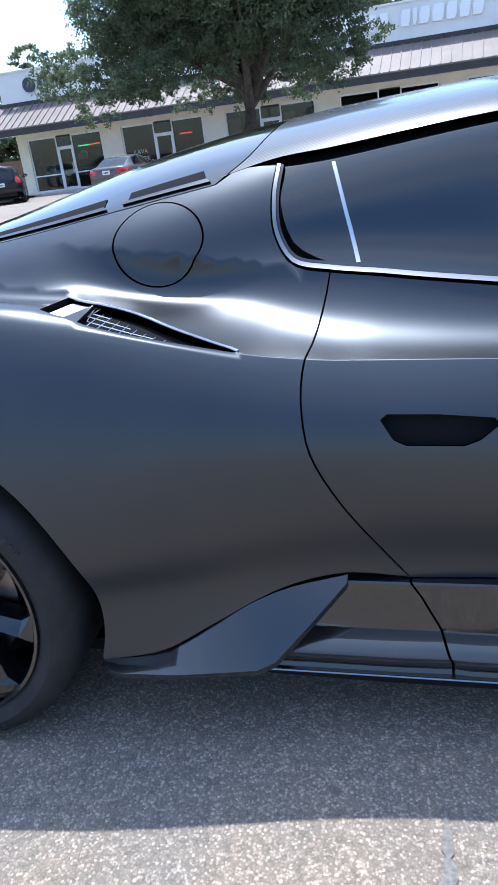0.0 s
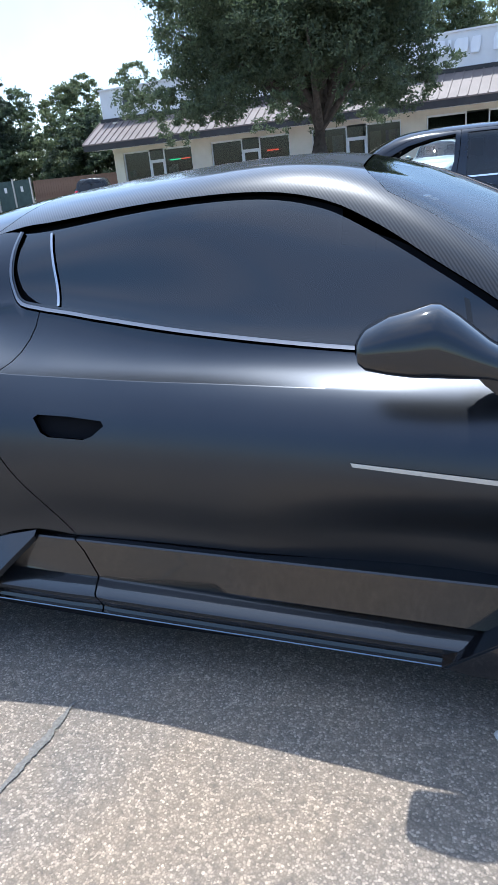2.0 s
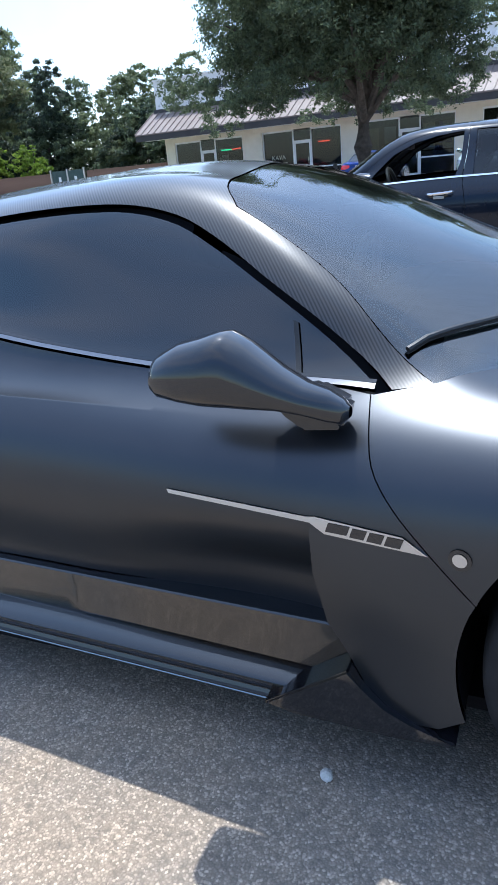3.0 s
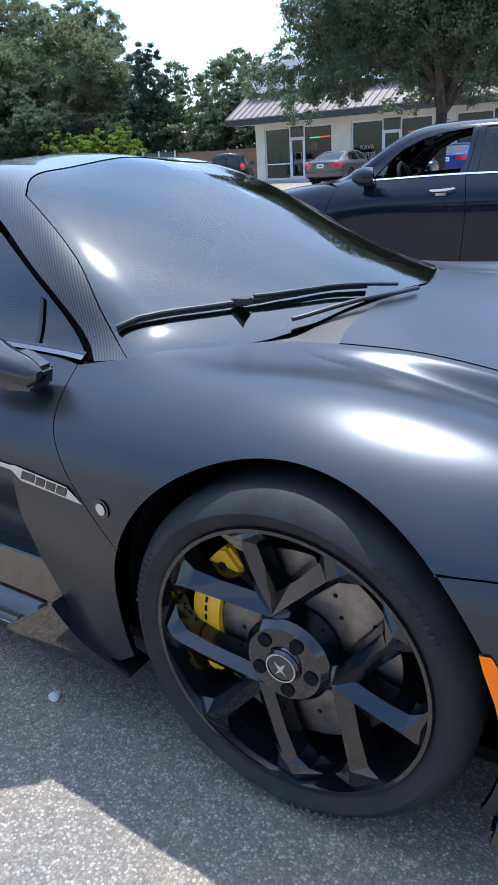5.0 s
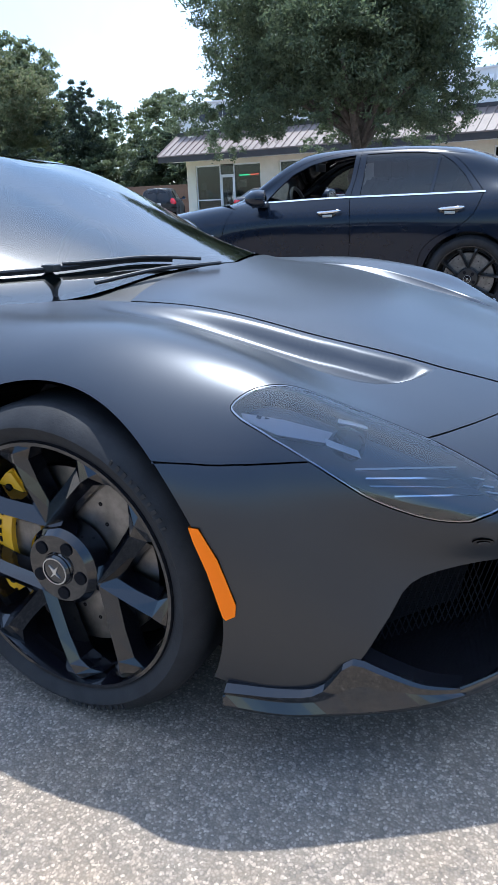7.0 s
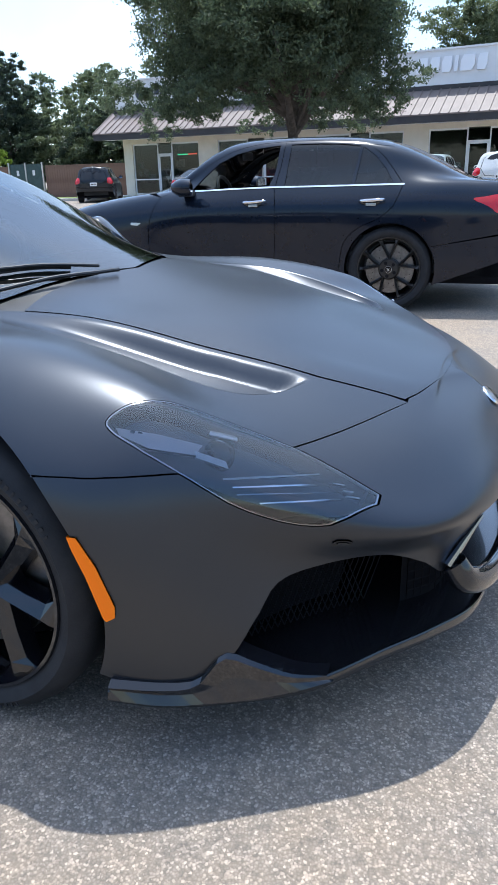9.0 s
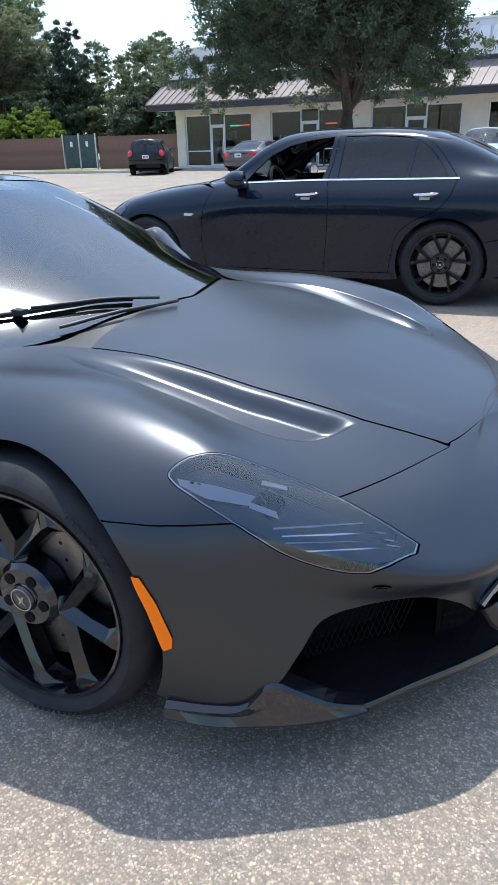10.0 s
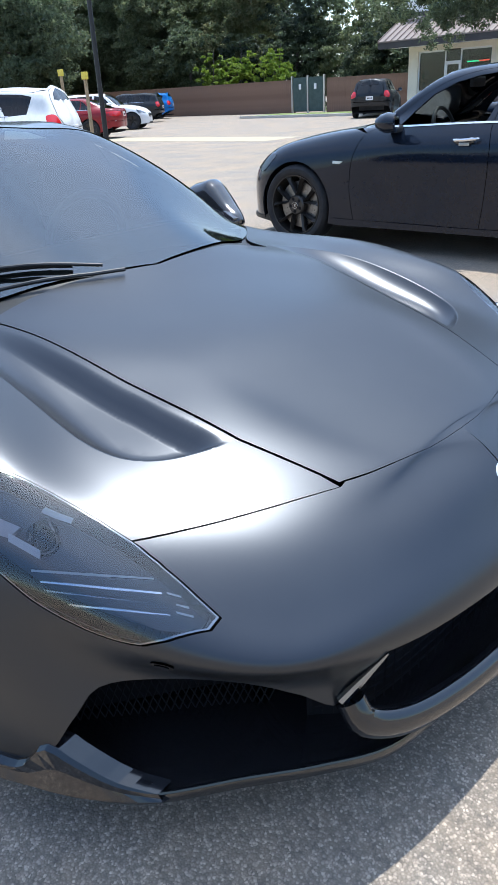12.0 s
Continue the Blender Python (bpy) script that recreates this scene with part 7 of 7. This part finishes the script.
    for door_pair, hx in zip((fd, rd), spec["handles"]):
        for ob, s in zip(door_pair, (-1, 1)):
            y = s * 0.895
            z = spec["handle_z"]
            pts = [(hx + 0.10, y - s * 0.01, z - 0.004), (hx + 0.07, y + s * 0.03, z), (hx, y + s * 0.038, z + 0.004), (hx - 0.07, y + s * 0.034, z + 0.008), (hx - 0.10, y, z + 0.008)]
            h = part("door_handle", tube(spline(pts, 12), [0.008] + [0.012] * 10 + [0.008], 8, flat=1.0), CHROME if fine else body_paint, ob, "chrome door handle" if fine else "", smooth=True)
            if fine:
                bm = bmesh.new()
                bmesh.ops.create_uvsphere(bm, u_segments=16, v_segments=10, radius=1.0)
                for q in bm.verts:
                    q.co = Vector((hx + 0.012 + q.co.x * 0.075, y - s * 0.0 + q.co.y * 0.012, z - 0.012 + q.co.z * 0.026))
                part("handle_cup", bm, GLOSS, h, "dark recess behind the handle", smooth=True)
                part("key_plate", box(hx - 0.035, hx + 0.045, y + s * 0.012, y + s * 0.018, z - 0.038, z - 0.018, 0.003), SATIN, h)
    for s in (-1, 1):
        mx, mz = spec["mirror"]
        rows = []
        for dx, ry, rz in ((-0.075, 0.07, 0.045), (-0.07, 0.095, 0.065), (0.0, 0.10, 0.075), (0.06, 0.085, 0.06), (0.10, 0.05, 0.035)):
            rows.append([(mx + 0.06 + dx - 0.25 * ry * math.cos(a), s * (0.985 + ry * math.cos(a)), mz + rz * math.sin(a)) for a in np.linspace(0, 6.283, 18, endpoint=False)])
        m = ruled("door_mirror", rows, body_paint, c, "", close=True)
        bm = bmesh.new()
        bm.faces.new([bm.verts.new(p) for p in rows[0]])
        part("mirror_glass", bm, CHROME, m)
        part("mirror_foot", prism([(mx + 0.02, mz - 0.075), (mx + 0.13, mz - 0.075), (mx + 0.10, mz - 0.02), (mx + 0.03, mz - 0.02)], "y", s * 0.80, s * 0.96, 0.008), PLASTIC, m)
    # wheels, liners, underside, cabin
    for hub in spec["hubs"]:
        for s in (-1, 1):
            road_wheel(c, (hub[0], s * spec["track"], hub[1]), spec["radius"], 0 if s < 0 else 180, rim_material, fine)
            bm = bmesh.new()
            pts = arc(hub, spec["arch"] + 0.01, -20, 200, 20)
            rows = [[bm.verts.new((x, s * y, z)) for x, z in pts] for y in (0.87, 0.56)]
            for i in range(len(pts) - 1):
                bm.faces.new((rows[0][i], rows[0][i + 1], rows[1][i + 1], rows[1][i]))
            bm.faces.new(rows[1])
            part("wheel_liner", bm, DARK, c)
    part("underside", box(-0.85, 3.2, -0.62, 0.62, 0.20, 0.26), DARK, c)
    k = 1.0 if kind == "saloon" else 1.10
    part("cabin_tub", prism([(-0.3, 0.95 * k), (-0.3, 0.3), (2.2, 0.3), (2.25, 0.90 * k), (1.85, 0.93 * k), (1.75, 0.6), (0.2, 0.6), (0.15, 0.95 * k)], "y", -0.74, 0.74), cab, c, "dark cabin trim")
    for sx, sy in ((1.05, -0.36), (1.05, 0.36), (0.30, -0.36), (0.30, 0.36)):
        seat = new("seat")
        seat.parent = c
        part("cushion", box(sx, sx + 0.48, sy - 0.24, sy + 0.24, 0.52 * k, 0.66 * k, 0.04), cab, seat)
        part("backrest", prism([(sx + 0.05, 0.6 * k), (sx - 0.20, 1.12 * k), (sx - 0.10, 1.14 * k), (sx + 0.18, 0.62 * k)], "y", sy - 0.22, sy + 0.22, 0.03), cab, seat)
        part("headrest", box(sx - 0.23, sx - 0.12, sy - 0.12, sy + 0.12, 1.13 * k, 1.27 * k, 0.035), cab, seat)
    if fine:
        sw = [(1.62 + 0.06 * math.sin(a), 0.36 + 0.185 * math.cos(a), 0.90 + 0.175 * math.sin(a)) for a in np.linspace(0, 6.283, 28)]
        st = part("steering_wheel", tube(sw, 0.016, 8), PLASTIC, c, "dark steering wheel with a bright spoke", smooth=True)
        part("wheel_spoke", tube([(1.60, 0.20, 0.91), (1.64, 0.36, 0.87), (1.60, 0.52, 0.91)], 0.018, 8, flat=0.5), SATIN, st, smooth=True)
        part("inner_mirror", box(1.52, 1.55, -0.12, 0.12, 1.21, 1.28, 0.01), cab, c)
        panel("wing_badge", loft, [side([(2.25, 0.712), (2.35, 0.715), (2.355, 0.695), (2.285, 0.69)])], SATIN, c, "small silver badge", gap=0.0, offset=0.003, depth=0.004, mirror=True)
    # plate
    if plate == "rear":
        zz = 0.80 if kind == "saloon" else 0.80
        xr = -1.015 if kind == "saloon" else -0.992
        p = part("number_plate", box(xr - 0.012, xr + 0.01, -0.155, 0.155, zz - 0.075, zz + 0.075, 0.004), WHITE, c, "white plate with plain bars")
        for y in (-0.085, -0.03, 0.03, 0.085):
            part("plate_bar", box(xr - 0.015, xr - 0.011, y - 0.018, y + 0.018, zz - 0.035, zz + 0.03), DARK, p)
    return c


BLACK_PAINT = paint("black_paint", (0.006, 0.010, 0.020), 0.16)
sedan = parked_car("black four-door saloon with its front window down, parked on asphalt", "saloon", (3.0, 5.89), 180, BLACK_PAINT, True, RIMGREY)

# ---------------------------------------------------------------- cars round the car park
DARKGREY, SILVERGREY, BLUE, WHITECAR, RED, PALEGREEN, BRIGHTBLUE = paint("dark_grey_paint", (0.02, 0.022, 0.025)), paint("warm_grey_paint", (0.13, 0.12, 0.12), 0.3, 0.4), paint("deep_blue_paint", (0.01, 0.04, 0.22)), paint("white_car_paint", (0.75, 0.75, 0.74)), paint("dark_red_paint", (0.22, 0.012, 0.018)), paint("pale_green_paint", (0.42, 0.50, 0.47), 0.3, 0.3), paint("bright_blue_paint", (0.015, 0.16, 0.48))
parked_car("dark off-roader parked nose-in beside the shops", "offroader", (-14.1, 30.4), 112, DARKGREY)
parked_car("warm grey saloon parked nose-in at the shops", "saloon", (-8.5, 29.2), 84, SILVERGREY)
parked_car("deep blue saloon parked nose-in at the shops", "saloon", (-3.6, 30.0), 84, BLUE)
parked_car("pale green off-roader parked before the shops", "offroader", (1.45, 27.6), -94, PALEGREEN)
parked_car("white off-roader parked before the shops", "offroader", (3.85, 25.4), 86, WHITECAR)
parked_car("white off-roader with red tail lamps, parked under trees", "offroader", (-8.6, 8.35), 214.8, WHITECAR)
parked_car("dark red saloon parked in the shade", "saloon", (-18.6, 18.3), 214.8, RED)
parked_car("white off-roader parked facing the aisle", "offroader", (-25.5, 22.8), 35, WHITECAR, plate="none")
parked_car("dark off-roader parked under trees", "offroader", (-29.6, 31.0), 214.8, DARKGREY)
parked_car("bright blue off-roader parked under trees", "offroader", (-34.0, 36.2), 214.8, BRIGHTBLUE)
parked_car("white saloon parked at the fence", "saloon", (-32.6, 41.6) , 35, WHITECAR, plate="none")

# posts beside the parked cars
TAN = mottled("weathered_tan_post", (0.30, 0.22, 0.13), (0.42, 0.32, 0.20), 8.0, 0.85, bump=0.2)
CAPYELLOW = mottled("faded_yellow_paint", (0.62, 0.50, 0.05), (0.75, 0.62, 0.10), 12.0, 0.6)
for x, y, h in ((-11.44, 12.22, 1.75), (-14.6, 13.9, 1.95)):
    p = tagged(new("marker_post"), "slim tan post with a yellow block on top", "post")
    p.location = (x, y, 0)
    part("post", prism([(-0.035, -0.035), (0.035, -0.035), (0.035, 0.035), (-0.035, 0.035)], "z", 0, h, 0.006), TAN, p)
    part("cap", box(-0.08, 0.08, -0.05, 0.05, h, h + 0.17, 0.02), CAPYELLOW, p, "yellow block")
pole = tagged(new("lamp_post"), "tall dark metal pole beside parked cars", "pole")
pole.location = (-12.1, 13.2, 0)
part("shaft", tube([(0, 0, 0), (0, 0, 3), (0, 0, 7.5)], [0.07, 0.06, 0.045], 12), PLASTIC, pole, smooth=True)
part("base", tube([(0, 0, 0), (0, 0, 0.25), (0, 0, 0.32)], [0.14, 0.14, 0.08], 12), PLASTIC, pole, smooth=True)
